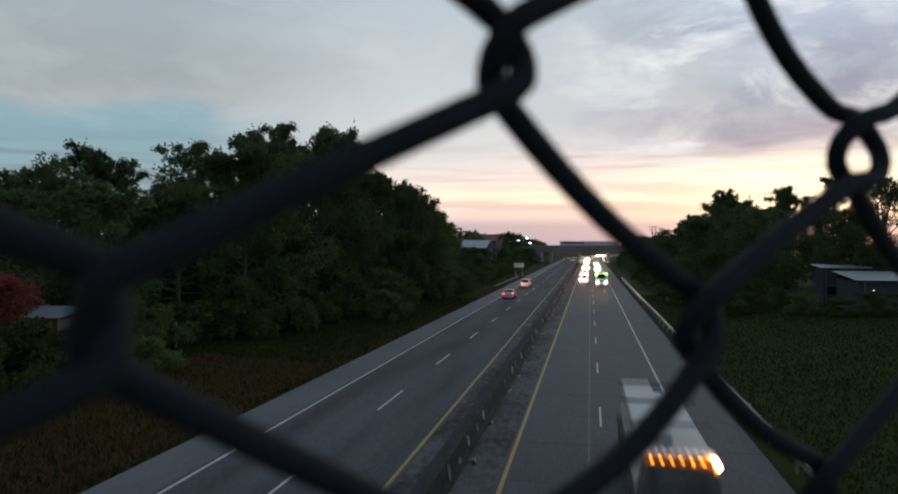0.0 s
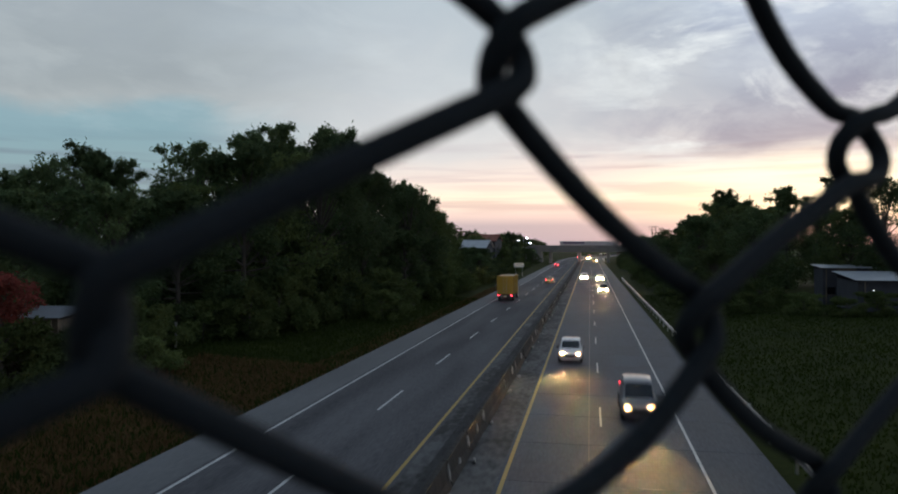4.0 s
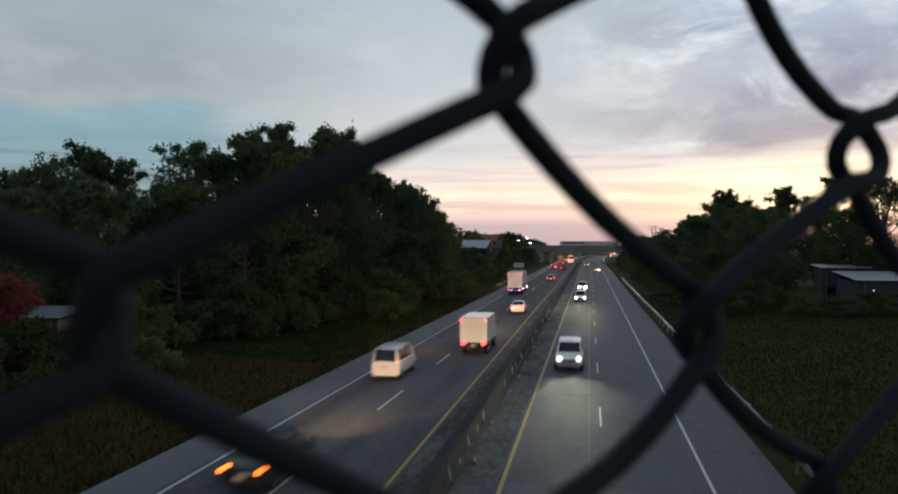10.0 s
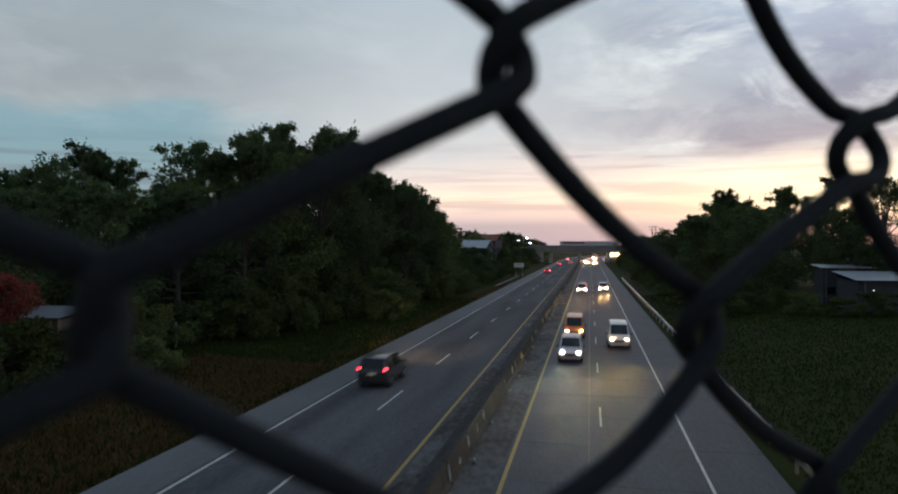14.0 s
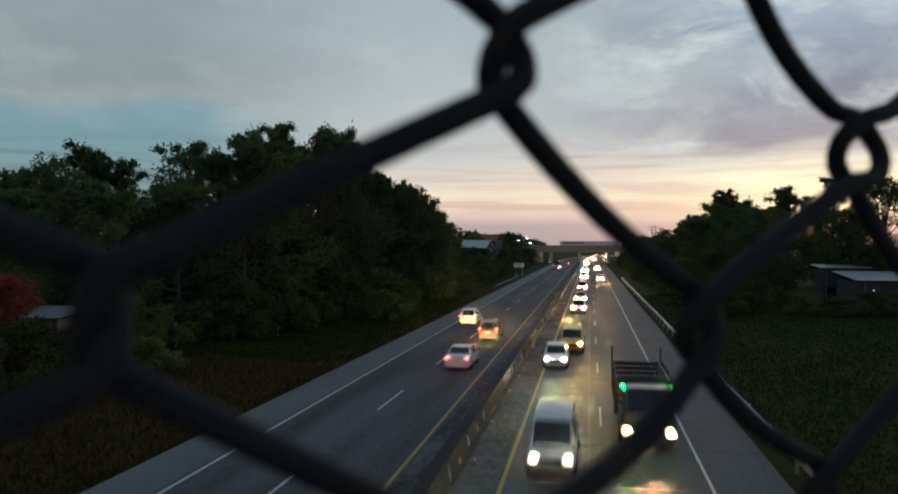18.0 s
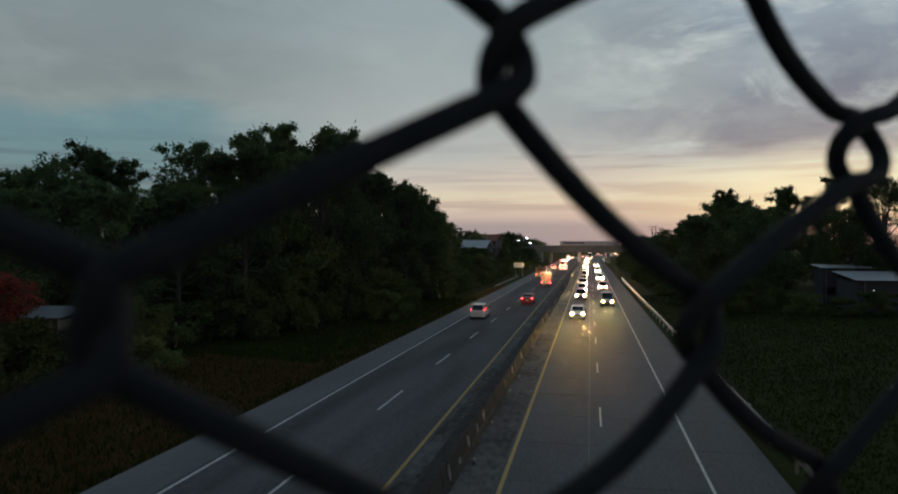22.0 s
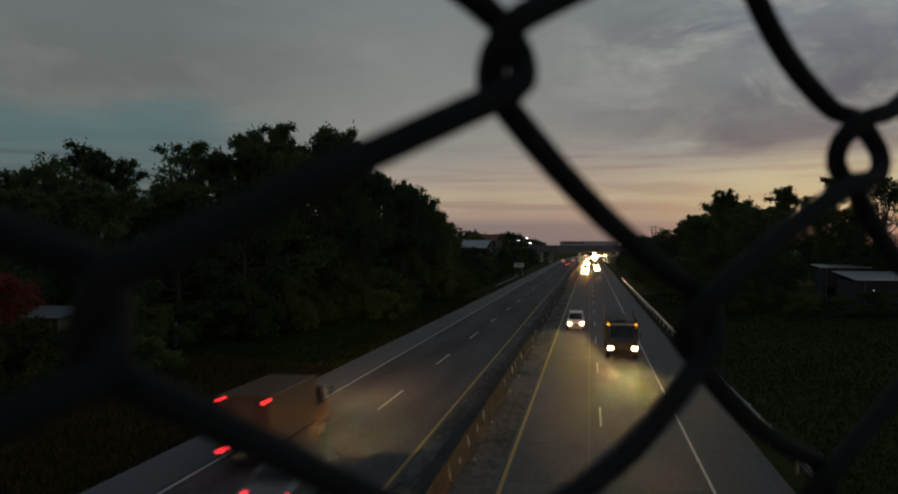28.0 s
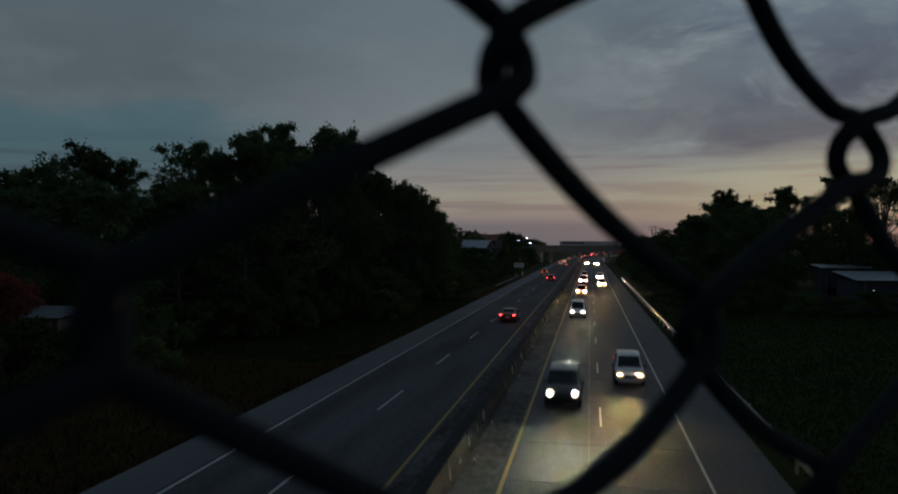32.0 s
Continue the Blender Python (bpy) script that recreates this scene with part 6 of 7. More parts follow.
bits = [rubble(i) for i in range(4)]
rr = random.Random(9)
for k in range(16):
    y = 17 + k * 5.6 + rr.uniform(-1.5, 1.5)
    sc = rr.uniform(0.3, 0.6)
    ob = tagged(new("rubble", bits[k % 4]), "pale broken lump of concrete at the barrier's foot", "rubble", "bits of concrete")
    ob.matrix_basis = pose(X_BARRIER + 0.3 + rr.uniform(0.1, 0.35), y, sc * 0.17, rr.uniform(-10, 10), 0, rr.uniform(-20, 20)) @ Matrix.Diagonal((sc * 0.35, sc * 1.6, sc * 0.6, 1))


# grass on the verges
def grass(name, label, x0, x1, y0, y1, count, height, material, seed):
    rg = np.random.default_rng(seed)
    u = rg.random(count) ** 1.6
    Y = y0 + (y1 - y0) * u
    X = x0 + (x1 - x0) * rg.random(count)
    v, f = [], []
    for x, y in zip(X, Y):
        z = land(float(x), float(y))
        hh = height * rg.uniform(0.5, 1.4)
        a = rg.uniform(0, 6.283)
        w = 0.03 + 0.035 * rg.random()
        dx, dy = math.cos(a) * w, math.sin(a) * w
        lx, ly = rg.normal(scale=0.35 * hh, size=2)
        o = len(v)
        v += [(x - dx, y - dy, z - 0.03), (x + dx, y + dy, z - 0.03), (x + dx * 0.6 + lx * 0.4, y + dy * 0.6 + ly * 0.4, z + hh * 0.6), (x + lx, y + ly, z + hh)]
        f += [(o, o + 1, o + 2), (o, o + 2, o + 3)]
    tagged(new(name, mesh_of(name, v, f, material)), label, "grass", kind="stuff")


grass("verge_grass", "long green grass on the left verge", -31.5, -16.8, 18, 110, 34000, 0.24, BLADE, 1)
grass("dry_grass", "dry brownish grass patch on the left verge", -27.0, -17.2, 14, 46, 20000, 0.26, DRY_BLADE, 2)
grass("field_grass", "green grass on the right slope", 7.6, 32.0, 14, 120, 60000, 0.15, BLADE, 3)
grass("dry_edge", "dry brown grass along the hard shoulder", -18.8, -16.75, 16, 150, 12000, 0.13, DRY_BLADE, 4)


# a bird that crosses the sky
bird = thing("bird", "small dark bird with a pale breast in flight", "bird")
bm_ = bmesh.new()
bmesh.ops.create_uvsphere(bm_, u_segments=10, v_segments=8, radius=0.5)
bmesh.ops.transform(bm_, matrix=Matrix.Diagonal((0.34, 0.11, 0.10, 1)), verts=bm_.verts)
part("body", bm_mesh("body", bm_, PALE_CHIP, True), bird, "pale feathered body")
for q in (-1, 1):
    part("wing", mesh_of("wing", [(0.07, 0, 0.02), (-0.07, 0, 0.02), (-0.02, q * 0.22, 0.11), (0.09, q * 0.2, 0.11), (-0.06, q * 0.42, 0.06),
                                  (0.07, 0, 0.0), (-0.07, 0, 0.0), (-0.02, q * 0.22, 0.09), (0.09, q * 0.2, 0.09), (-0.06, q * 0.42, 0.045)],
                         [(0, 1, 2, 3), (3, 2, 4), (8, 7, 6, 5), (9, 7, 8), (0, 3, 8, 5), (1, 6, 7, 2), (3, 4, 9, 8), (4, 2, 7, 9)], BLACK), bird, "dark feathered wing")
part("tail", mesh_of("tail", [(-0.13, 0.02, 0.0), (-0.13, -0.02, 0.0), (-0.3, -0.06, 0.01), (-0.3, 0.06, 0.01), (-0.13, 0.02, 0.012), (-0.13, -0.02, 0.012), (-0.3, -0.06, 0.02), (-0.3, 0.06, 0.02)],
                     [(3, 2, 1, 0), (4, 5, 6, 7), (0, 1, 5, 4), (2, 3, 7, 6), (0, 4, 7, 3), (1, 2, 6, 5)], BLACK), bird)


def bird_rows():
    """From the right to the left, high over the field, past the lens's view at three seconds."""
    return [(t, pose(10.0 - 95.0 * (t - 3.0), 47.0 + 20.0 * (t - 3.0), 19.1 + 2.0 * math.sin(t), 0, 0, 168)) for t in (0.0, 1.0, 2.0, 3.0, 4.0, 5.0, 6.0, 12.0, 20.0, 32.0)]


drive("flatbed_lorry", "black", "Rs", 0, 18.3, lamps="amber", speed=-247)
drive("sedan", "silver", "Ls", 0, 108.5, speed=218)
drive("people_carrier", "white", "Ls", 0, 138.4, speed=232)
drive("dark_truck", "green", "Rs", 0, 145.2, speed=-247)
drive("people_carrier", "white", "Rf", 0, 158.7, speed=-303)
drive("sedan", "white", "Rf", 0, 190.5, lamps="white", speed=-303)
drive("van", "white", "Rs", 0, 227.6, speed=-247)
drive("suv", "silver", "Rf", 0, 238.2, speed=-303)
drive("people_carrier", "silver", "Lf", 0, 370.6, speed=293)
drive("suv", "grey", "Ls", 0, 383.7, speed=232)
drive("people_carrier", "orange", "Rs", 1, 45.0, speed=-247)
drive("people_carrier", "black", "Rf", 1, 45.7, lamps="white", speed=-276)
drive("van", "grey", "Ls", 1, 52.7, speed=281, shift=0.9)
drive("people_carrier", "white", "Lf", 1, 60.0, speed=215)
drive("sedan", "silver", "Rf", 1, 71.1, lamps="white", speed=-303)
drive("people_carrier", "white", "Ls", 1, 72.6, speed=260)
drive("people_carrier", "white", "Rf", 1, 92.8, speed=-303)
drive("sedan", "white", "Rf", 1, 140.6, lamps="white", speed=-303)
drive("suv", "white", "Rf", 1, 216.9, lamps="white", speed=-303)
drive("suv", "grey", "Lf", 1, 272.6, lamps="brake", speed=293)
drive("people_carrier", "white", "Rf", 2, 123.8, lamps="white", speed=-303)
drive("van", "silver", "Rs", 2, 141.3, speed=-189)
drive("sedan", "black", "Rf", 2, 153.0, lamps="white", speed=-303)
drive("sedan", "red", "Ls", 2, 168.5, speed=232, shift=1.5)
drive("suv", "grey", "Rf", 2, 208.2, speed=-303)
drive("people_carrier", "white", "Rs", 2, 209.0, speed=-247)
drive("people_carrier", "white", "Rf", 2, 297.6, speed=-303)
drive("hatchback", "black", "Ls", 3, 39.9, lamps="brake", speed=232)
drive("hatchback", "red", "Lf", 3, 149.4, lamps="brake", speed=293)
drive("people_carrier", "white", "Rf", 3, 231.4, speed=-303)
drive("suv", "black", "Rs", 3, 232.1, speed=-247)
drive("box_truck", "grey", "Ls", 3, 245.8, speed=246)
drive("sedan", "white", "Rf", 3, 257.5, speed=-303)
drive("people_carrier", "white", "Rs", 3, 281.0, speed=-247)
drive("people_carrier", "silver", "Lf", 3, 296.1, speed=293)
drive("hatchback", "white", "Rf", 3.9, 80.8, speed=-303)
drive("cargo_lorry", "yellow", "Ls", 3.9, 81.5, speed=232)
drive("sedan", "black", "Lf", 3.9, 125.5, speed=293)
drive("people_carrier", "white", "Rs", 3.9, 147.8, speed=-247)
drive("hatchback", "white", "Lf", 4.4, 26.9, speed=293)
drive("people_carrier", "white", "Rf", 4.4, 48.8, speed=-303)
drive("people_carrier", "grey", "Rs", 4.4, 65.8, speed=-247)
drive("people_carrier", "red", "Lf", 4.9, 35.6, speed=293)
drive("suv", "silver", "Rs", 4.9, 119.7, speed=-247)
drive("box_truck", "white", "Rf", 4.9, 149.5, speed=-303)
drive("people_carrier", "black", "Rs", 5.3, 51.2, speed=-247)
drive("hatchback", "yellow", "Ls", 6, 45.4, speed=232)
drive("suv", "yellow", "Rf", 6, 56.4, speed=-303)
drive("suv", "red", "Lf", 6, 72.8, lamps="brake", speed=223)
drive("cargo_lorry", "brown", "Rs", 6, 117.6, lamps="white", speed=-247)
drive("people_carrier", "white", "Rf", 6, 144.5, speed=-303)
drive("sedan", "white", "Rf", 6, 170.1, speed=-303)
drive("people_carrier", "black", "Rf", 6, 202.7, speed=-303)
drive("people_carrier", "silver", "Rs", 6, 227.6, speed=-247)
drive("people_carrier", "white", "Ls", 6, 323.3, speed=232)
drive("box_truck", "olive", "Rf", 7, 27.8, speed=-245)
drive("van", "white", "Rf", 7, 67.0, speed=-303)
drive("sedan", "white", "Rs", 7, 111.4, lamps="white", speed=-211)
drive("people_carrier", "white", "Rf", 7, 236.7, speed=-303)
drive("suv", "silver", "Rf", 8, 63.3, speed=-249)
drive("people_carrier", "white", "Rf", 8, 101.9, lamps="white", speed=-303)
drive("people_carrier", "red", "Lf", 8, 116.8, lamps="brake", speed=293, shift=-0.9)
drive("people_carrier", "black", "Rs", 8, 121.7, speed=-203)
drive("sedan", "white", "Rf", 8, 133.4, speed=-303)
drive("van", "white", "Rf", 8, 173.5, lamps="white", speed=-303)
drive("suv", "black", "Ls", 8, 187.1, speed=232)
drive("suv", "white", "Rf", 8, 208.2, lamps="white", speed=-303)
drive("people_carrier", "white", "Lf", 8, 252.6, speed=293)
drive("suv", "black", "Rf", 9, 52.1, speed=-231)
drive("coach", "white", "Lf", 9, 62.6, speed=267)
drive("stake_truck", "brown", "Rs", 9, 71.9, lamps="amber", speed=-247)
drive("cargo_lorry", "grey", "Ls", 9, 73.1, speed=232)
drive("people_carrier", "silver", "Rf", 9, 78.7, speed=-303)
drive("van", "white", "Rf", 9, 104.0, speed=-303)
drive("people_carrier", "white", "Lf", 9, 123.9, speed=293)
drive("people_carrier", "white", "Rf", 9, 130.0, speed=-303)
drive("hatchback", "yellow", "Ls", 9, 146.5, speed=232)
drive("sedan", "white", "Rf", 9, 153.0, lamps="white", speed=-303)
drive("hatchback", "white", "Lf", 9, 163.8, speed=293)
drive("people_carrier", "black", "Rf", 9, 173.5, lamps="white", speed=-303)
drive("people_carrier", "white", "Rs", 9, 183.3, speed=-247)
drive("suv", "white", "Rf", 9, 200.2, speed=-303)
drive("people_carrier", "white", "Rf", 9, 236.7, lamps="white", speed=-303)
drive("sedan", "white", "Rs", 9, 248.7, speed=-247)
drive("sedan", "black", "Ls", 10, 21.8, lamps="amber", speed=232, shift=1.0)
drive("van", "white", "Ls", 10, 41.9, lamps="amber", speed=232)
drive("suv", "white", "Rf", 10, 47.1, lamps="white", speed=-276)
drive("box_truck", "white", "Lf", 10, 52.9, speed=276)
drive("sedan", "white", "Lf", 10, 85.9, speed=293)
drive("people_carrier", "silver", "Rf", 10, 104.0, lamps="white", speed=-303)
drive("lorry", "white", "Ls", 10, 118.8, speed=214)
drive("people_carrier", "white", "Rf", 10, 130.0, speed=-303)
drive("people_carrier", "black", "Lf", 10, 161.2, speed=293)
drive("sedan", "white", "Rs", 10, 222.3, speed=-247)
drive("suv", "black", "Lf", 10, 235.2, lamps="brake", speed=293)
drive("people_carrier", "grey", "Ls", 10, 245.8, lamps="brake", speed=246)
drive("people_carrier", "white", "Rf", 10, 280.3, speed=-303)
drive("suv", "black", "Lf", 11, 53.5, lamps="brake", speed=276)
drive("sedan", "black", "Ls", 11, 163.0, speed=232)
drive("people_carrier", "red", "Lf", 11, 172.0, lamps="brake", speed=293)
drive("people_carrier", "black", "Lf", 11, 272.6, lamps="brake", speed=293)
drive("people_carrier", "white", "Rf", 11, 306.3, speed=-303)
drive("suv", "silver", "Ls", 12, 31.0, speed=232)
drive("hatchback", "red", "Ls", 12, 46.7, lamps="brake", speed=170)
drive("people_carrier", "white", "Rs", 12, 93.5, speed=-233)
drive("sedan", "white", "Rs", 12, 217.6, speed=-247)
drive("people_carrier", "red", "Lf", 12, 235.2, lamps="brake", speed=293)
drive("people_carrier", "grey", "Ls", 12, 258.2, lamps="brake", speed=253)
drive("people_carrier", "white", "Rf", 12, 280.3, speed=-303)
drive("hatchback", "black", "Lf", 13, 36.6, speed=284)
drive("hatchback", "red", "Ls", 13, 56.1, speed=232)
drive("people_carrier", "grey", "Ls", 13, 165.7, lamps="brake", speed=232)
drive("sedan", "white", "Rs", 13, 174.2, speed=-247)
drive("people_carrier", "white", "Rf", 13, 185.9, speed=-303)
drive("people_carrier", "white", "Rf", 13, 231.4, lamps="white", speed=-303)
drive("suv", "black", "Lf", 13, 258.9, lamps="brake", speed=293)
drive("suv", "black", "Ls", 14, 39.3, speed=232)
drive("people_carrier", "silver", "Rf", 14, 50.6, lamps="white", speed=-267)
drive("van", "white", "Rs", 14, 58.1, speed=-189)
drive("van", "orange", "Rf", 14, 63.3, lamps="amber", speed=-303)
drive("people_carrier", "white", "Rf", 14, 123.8, speed=-303)
drive("people_carrier", "white", "Rs", 14, 127.6, speed=-247)
drive("sedan", "black", "Rf", 14, 133.4, speed=-303)
drive("hatchback", "red", "Ls", 14, 210.3, lamps="brake", speed=232)
drive("people_carrier", "white", "Rs", 14, 298.5, speed=-247)
drive("people_carrier", "white", "Rf", 14, 317.7, speed=-303)
drive("cargo_lorry", "yellow", "Ls", 14.9, 71.9, speed=232)
drive("box_truck", "white", "Lf", 14.9, 95.8, speed=293)
drive("box_truck", "red", "Rs", 15.4, 73.0, speed=-247)
drive("people_carrier", "white", "Ls", 15.4, 83.1, speed=232)
drive("sedan", "grey", "Lf", 15.4, 88.6, speed=293)
drive("suv", "white", "Rf", 15.9, 51.3, speed=-303)
drive("sedan", "white", "Ls", 15.9, 58.7, speed=253)
drive("people_carrier", "white", "Rs", 15.9, 148.7, speed=-247)
drive("cargo_lorry", "yellow", "Rs", 16.2, 40.9, speed=-247)
drive("sedan", "white", "Rf", 16.2, 100.2, speed=-303)
drive("tow_truck", "black", "Ls", 17, 27.6, lamps="dim", speed=212, shift=1.0)
drive("sedan", "red", "Lf", 17, 85.9, lamps="brake", speed=215, shift=-0.8)
drive("sedan", "white", "Rf", 17, 88.8, speed=-303)
drive("people_carrier", "white", "Rf", 17, 123.8, lamps="white", speed=-303)
drive("van", "white", "Rs", 17, 135.8, speed=-247)
drive("people_carrier", "white", "Rf", 17, 144.5, speed=-303)
drive("people_carrier", "white", "Rs", 17, 156.1, speed=-247)
drive("suv", "white", "Rf", 17, 162.6, speed=-303)
drive("people_carrier", "white", "Rf", 17, 185.9, speed=-303)
drive("people_carrier", "white", "Rs", 17, 186.6, speed=-247)
drive("van", "white", "Rf", 17, 212.5, speed=-303)
drive("people_carrier", "white", "Lf", 17, 324.1, speed=293)
drive("van", "silver", "Rf", 18, 25.2, lamps="white", speed=-276)
drive("dark_truck", "black", "Rs", 18, 29.3, speed=-233)
drive("sedan", "white", "Lf", 18, 46.1, lamps="brake", speed=276)
drive("hatchback", "white", "Rf", 18, 47.8, lamps="white", speed=-303, shift=-0.9)
drive("suv", "yellow", "Rf", 18, 54.6, speed=-303)
drive("people_carrier", "red", "Lf", 18, 60.7, lamps="brake", speed=293)
drive("people_carrier", "white", "Ls", 18, 72.0, lamps="brake", speed=232)
drive("people_carrier", "silver", "Rf", 18, 86.6, speed=-303)
drive("sedan", "black", "Rf", 18, 104.0, speed=-303)
drive("people_carrier", "white", "Rf", 18, 130.0, speed=-303)
drive("people_carrier", "white", "Rs", 18, 163.3, speed=-247)
drive("people_carrier", "white", "Rf", 18, 173.5, speed=-303)
drive("suv", "white", "Rf", 18, 216.9, lamps="white", speed=-303)
drive("people_carrier", "white", "Rs", 18, 237.4, speed=-247)
drive("van", "silver", "Rf", 19, 18.3, speed=-276)
drive("hatchback", "white", "Lf", 19, 23.4, speed=293)
drive("hatchback", "red", "Ls", 19, 61.1, lamps="brake", speed=274)
drive("van", "white", "Rs", 19, 135.8, speed=-247)
drive("people_carrier", "white", "Rf", 19, 167.9, speed=-303)
drive("people_carrier", "red", "Lf", 19, 169.2, lamps="brake", speed=293, shift=-0.8)
drive("suv", "black", "Lf", 19, 206.8, speed=293)
drive("people_carrier", "white", "Rf", 19, 242.2, speed=-303)
drive("people_carrier", "white", "Rs", 19, 261.1, speed=-262)
drive("suv", "black", "Lf", 20, 22.1, lamps="red", speed=293)
drive("van", "black", "Rf", 20, 22.5, lamps="white", speed=-303)
drive("suv", "grey", "Ls", 20, 31.2, lamps="brake", speed=232, shift=0.3)
drive("sedan", "silver", "Ls", 20, 49.5, lamps="red", speed=198)
drive("people_carrier", "grey", "Lf", 20, 51.0, lamps="red", speed=215)
drive("people_carrier", "silver", "Rf", 20, 69.2, lamps="white", speed=-303)
drive("people_carrier", "white", "Lf", 20, 73.8, speed=293)
drive("people_carrier", "white", "Rf", 20, 88.8, speed=-303)
drive("van", "white", "Rf", 20, 113.0, speed=-303)
drive("suv", "white", "Ls", 20, 131.2, lamps="brake", speed=232)
drive("people_carrier", "white", "Rf", 20, 133.4, lamps="white", speed=-303)
drive("suv", "white", "Rs", 20, 134.1, speed=-189)
drive("people_carrier", "white", "Rf", 20, 153.0, speed=-303)
drive("people_carrier", "white", "Rs", 20, 158.4, speed=-247)
drive("suv", "white", "Rf", 20, 179.5, speed=-303)
drive("van", "white", "Rs", 20, 186.6, speed=-247)
drive("people_carrier", "white", "Rf", 20, 212.5, speed=-303)
drive("sedan", "black", "Rs", 21, 36.5, speed=-225)
drive("coach", "white", "Rf", 21, 59.6, lamps="blue", speed=-240)
drive("people_carrier", "white", "Rs", 21, 127.6, speed=-247)
drive("people_carrier", "grey", "Ls", 21, 150.9, lamps="brake", speed=232)
drive("suv", "grey", "Lf", 21, 151.6, lamps="brake", speed=293)
drive("box_truck", "grey", "Ls", 21, 171.3, lamps="brake", speed=232)
drive("people_carrier", "grey", "Lf", 21, 178.0, lamps="brake", speed=293)
drive("people_carrier", "grey", "Lf", 21, 206.8, lamps="brake", speed=293)
drive("people_carrier", "white", "Rf", 21, 247.9, speed=-303)
drive("people_carrier", "white", "Rs", 21, 274.8, speed=-270)
drive("people_carrier", "white", "Ls", 22, 78.4, speed=253)
drive("hatchback", "white", "Rf", 22, 79.9, speed=-249)
drive("van", "white", "Rs", 22, 97.0, speed=-233)
drive("sedan", "red", "Lf", 22, 99.5, lamps="brake", speed=223)
drive("people_carrier", "white", "Rf", 22, 108.3, speed=-303)
drive("people_carrier", "white", "Rf", 22, 123.8, lamps="white", speed=-303)
drive("people_carrier", "white", "Rs", 22, 130.8, speed=-247)
drive("suv", "white", "Rf", 22, 140.6, speed=-303)
drive("box_truck", "red", "Lf", 22, 143.1, lamps="brake", speed=293)
drive("people_carrier", "white", "Rf", 22, 157.7, speed=-303)
drive("people_carrier", "white", "Rs", 22, 168.6, speed=-247)
drive("van", "white", "Rf", 22, 179.5, speed=-303)
drive("stake_truck", "red", "Ls", 22, 180.5, speed=232)
drive("people_carrier", "white", "Rf", 22, 208.2, lamps="white", speed=-303)
drive("people_carrier", "white", "Rs", 22, 217.6, speed=-247)
drive("coach", "white", "Lf", 22, 235.2, lamps="brake", speed=293)
drive("people_carrier", "white", "Ls", 22, 245.8, lamps="brake", speed=246)
drive("people_carrier", "white", "Rf", 22, 247.9, speed=-303)
drive("people_carrier", "white", "Rs", 22, 274.8, speed=-270)
drive("cargo_lorry", "black", "Ls", 23, 8.5, speed=200)
drive("hatchback", "white", "Lf", 23, 30.9, speed=302)
drive("people_carrier", "grey", "Rf", 23, 61.8, speed=-267)
drive("people_carrier", "red", "Lf", 23, 88.9, lamps="brake", speed=293)
drive("people_carrier", "white", "Rf", 23, 98.1, speed=-303)
drive("sedan", "grey", "Ls", 23, 126.3, lamps="brake", speed=232)
drive("coach", "white", "Rf", 23, 135.1, lamps="white", speed=-303)
drive("suv", "white", "Rf", 23, 150.8, lamps="white", speed=-303)
drive("people_carrier", "red", "Lf", 23, 178.0, lamps="brake", speed=293)
drive("people_carrier", "grey", "Ls", 23, 210.3, lamps="brake", speed=232)
drive("people_carrier", "white", "Rs", 23, 298.3, speed=-299)
drive("van", "silver", "Rf", 24, 15.0, speed=-258)
drive("suv", "white", "Rs", 24, 70.4, lamps="white", speed=-247)
drive("people_carrier", "white", "Rf", 24, 83.8, lamps="warm", speed=-303)
drive("sedan", "red", "Lf", 24, 110.4, lamps="brake", speed=215, shift=-0.6)
drive("people_carrier", "white", "Lf", 24, 175.0, lamps="brake", speed=293)
drive("people_carrier", "white", "Rf", 24, 208.2, speed=-303)
drive("people_carrier", "white", "Rs", 24, 209.0, speed=-247)
drive("people_carrier", "white", "Rf", 24, 247.9, speed=-303)
drive("van", "white", "Rs", 24, 261.1, speed=-262)
drive("van", "black", "Rf", 25, 49.6, lamps="white", speed=-276)
drive("people_carrier", "white", "Rf", 25, 150.8, speed=-303)
drive("sedan", "white", "Rf", 25, 176.4, speed=-303)
drive("people_carrier", "white", "Rf", 25, 247.9, speed=-303)
drive("people_carrier", "white", "Rs", 25, 290.0, speed=-247)
drive("people_carrier", "white", "Rf", 25, 297.6, speed=-303)
drive("people_carrier", "white", "Rs", 25, 336.7, speed=-247)
drive("hatchback", "grey", "Ls", 25.9, 47.9, speed=232)
drive("sedan", "white", "Lf", 25.9, 56.2, speed=293)
drive("sedan", "red", "Rf", 25.9, 143.8, speed=-303)
drive("people_carrier", "silver", "Rs", 26.4, 51.6, speed=-247)
drive("people_carrier", "black", "Rf", 26.4, 53.5, speed=-303)
drive("box_truck", "white", "Lf", 26.4, 86.4, speed=293)
drive("suv", "black", "Ls", 26.4, 117.5, speed=232)
drive("people_carrier", "white", "Lf", 26.9, 47.0, speed=293)
drive("people_carrier", "white", "Ls", 26.9, 58.6, speed=253)
drive("hatchback", "white", "Rf", 26.9, 70.3, speed=-303)
drive("people_carrier", "grey", "Rf", 27.2, 33.4, speed=-303)
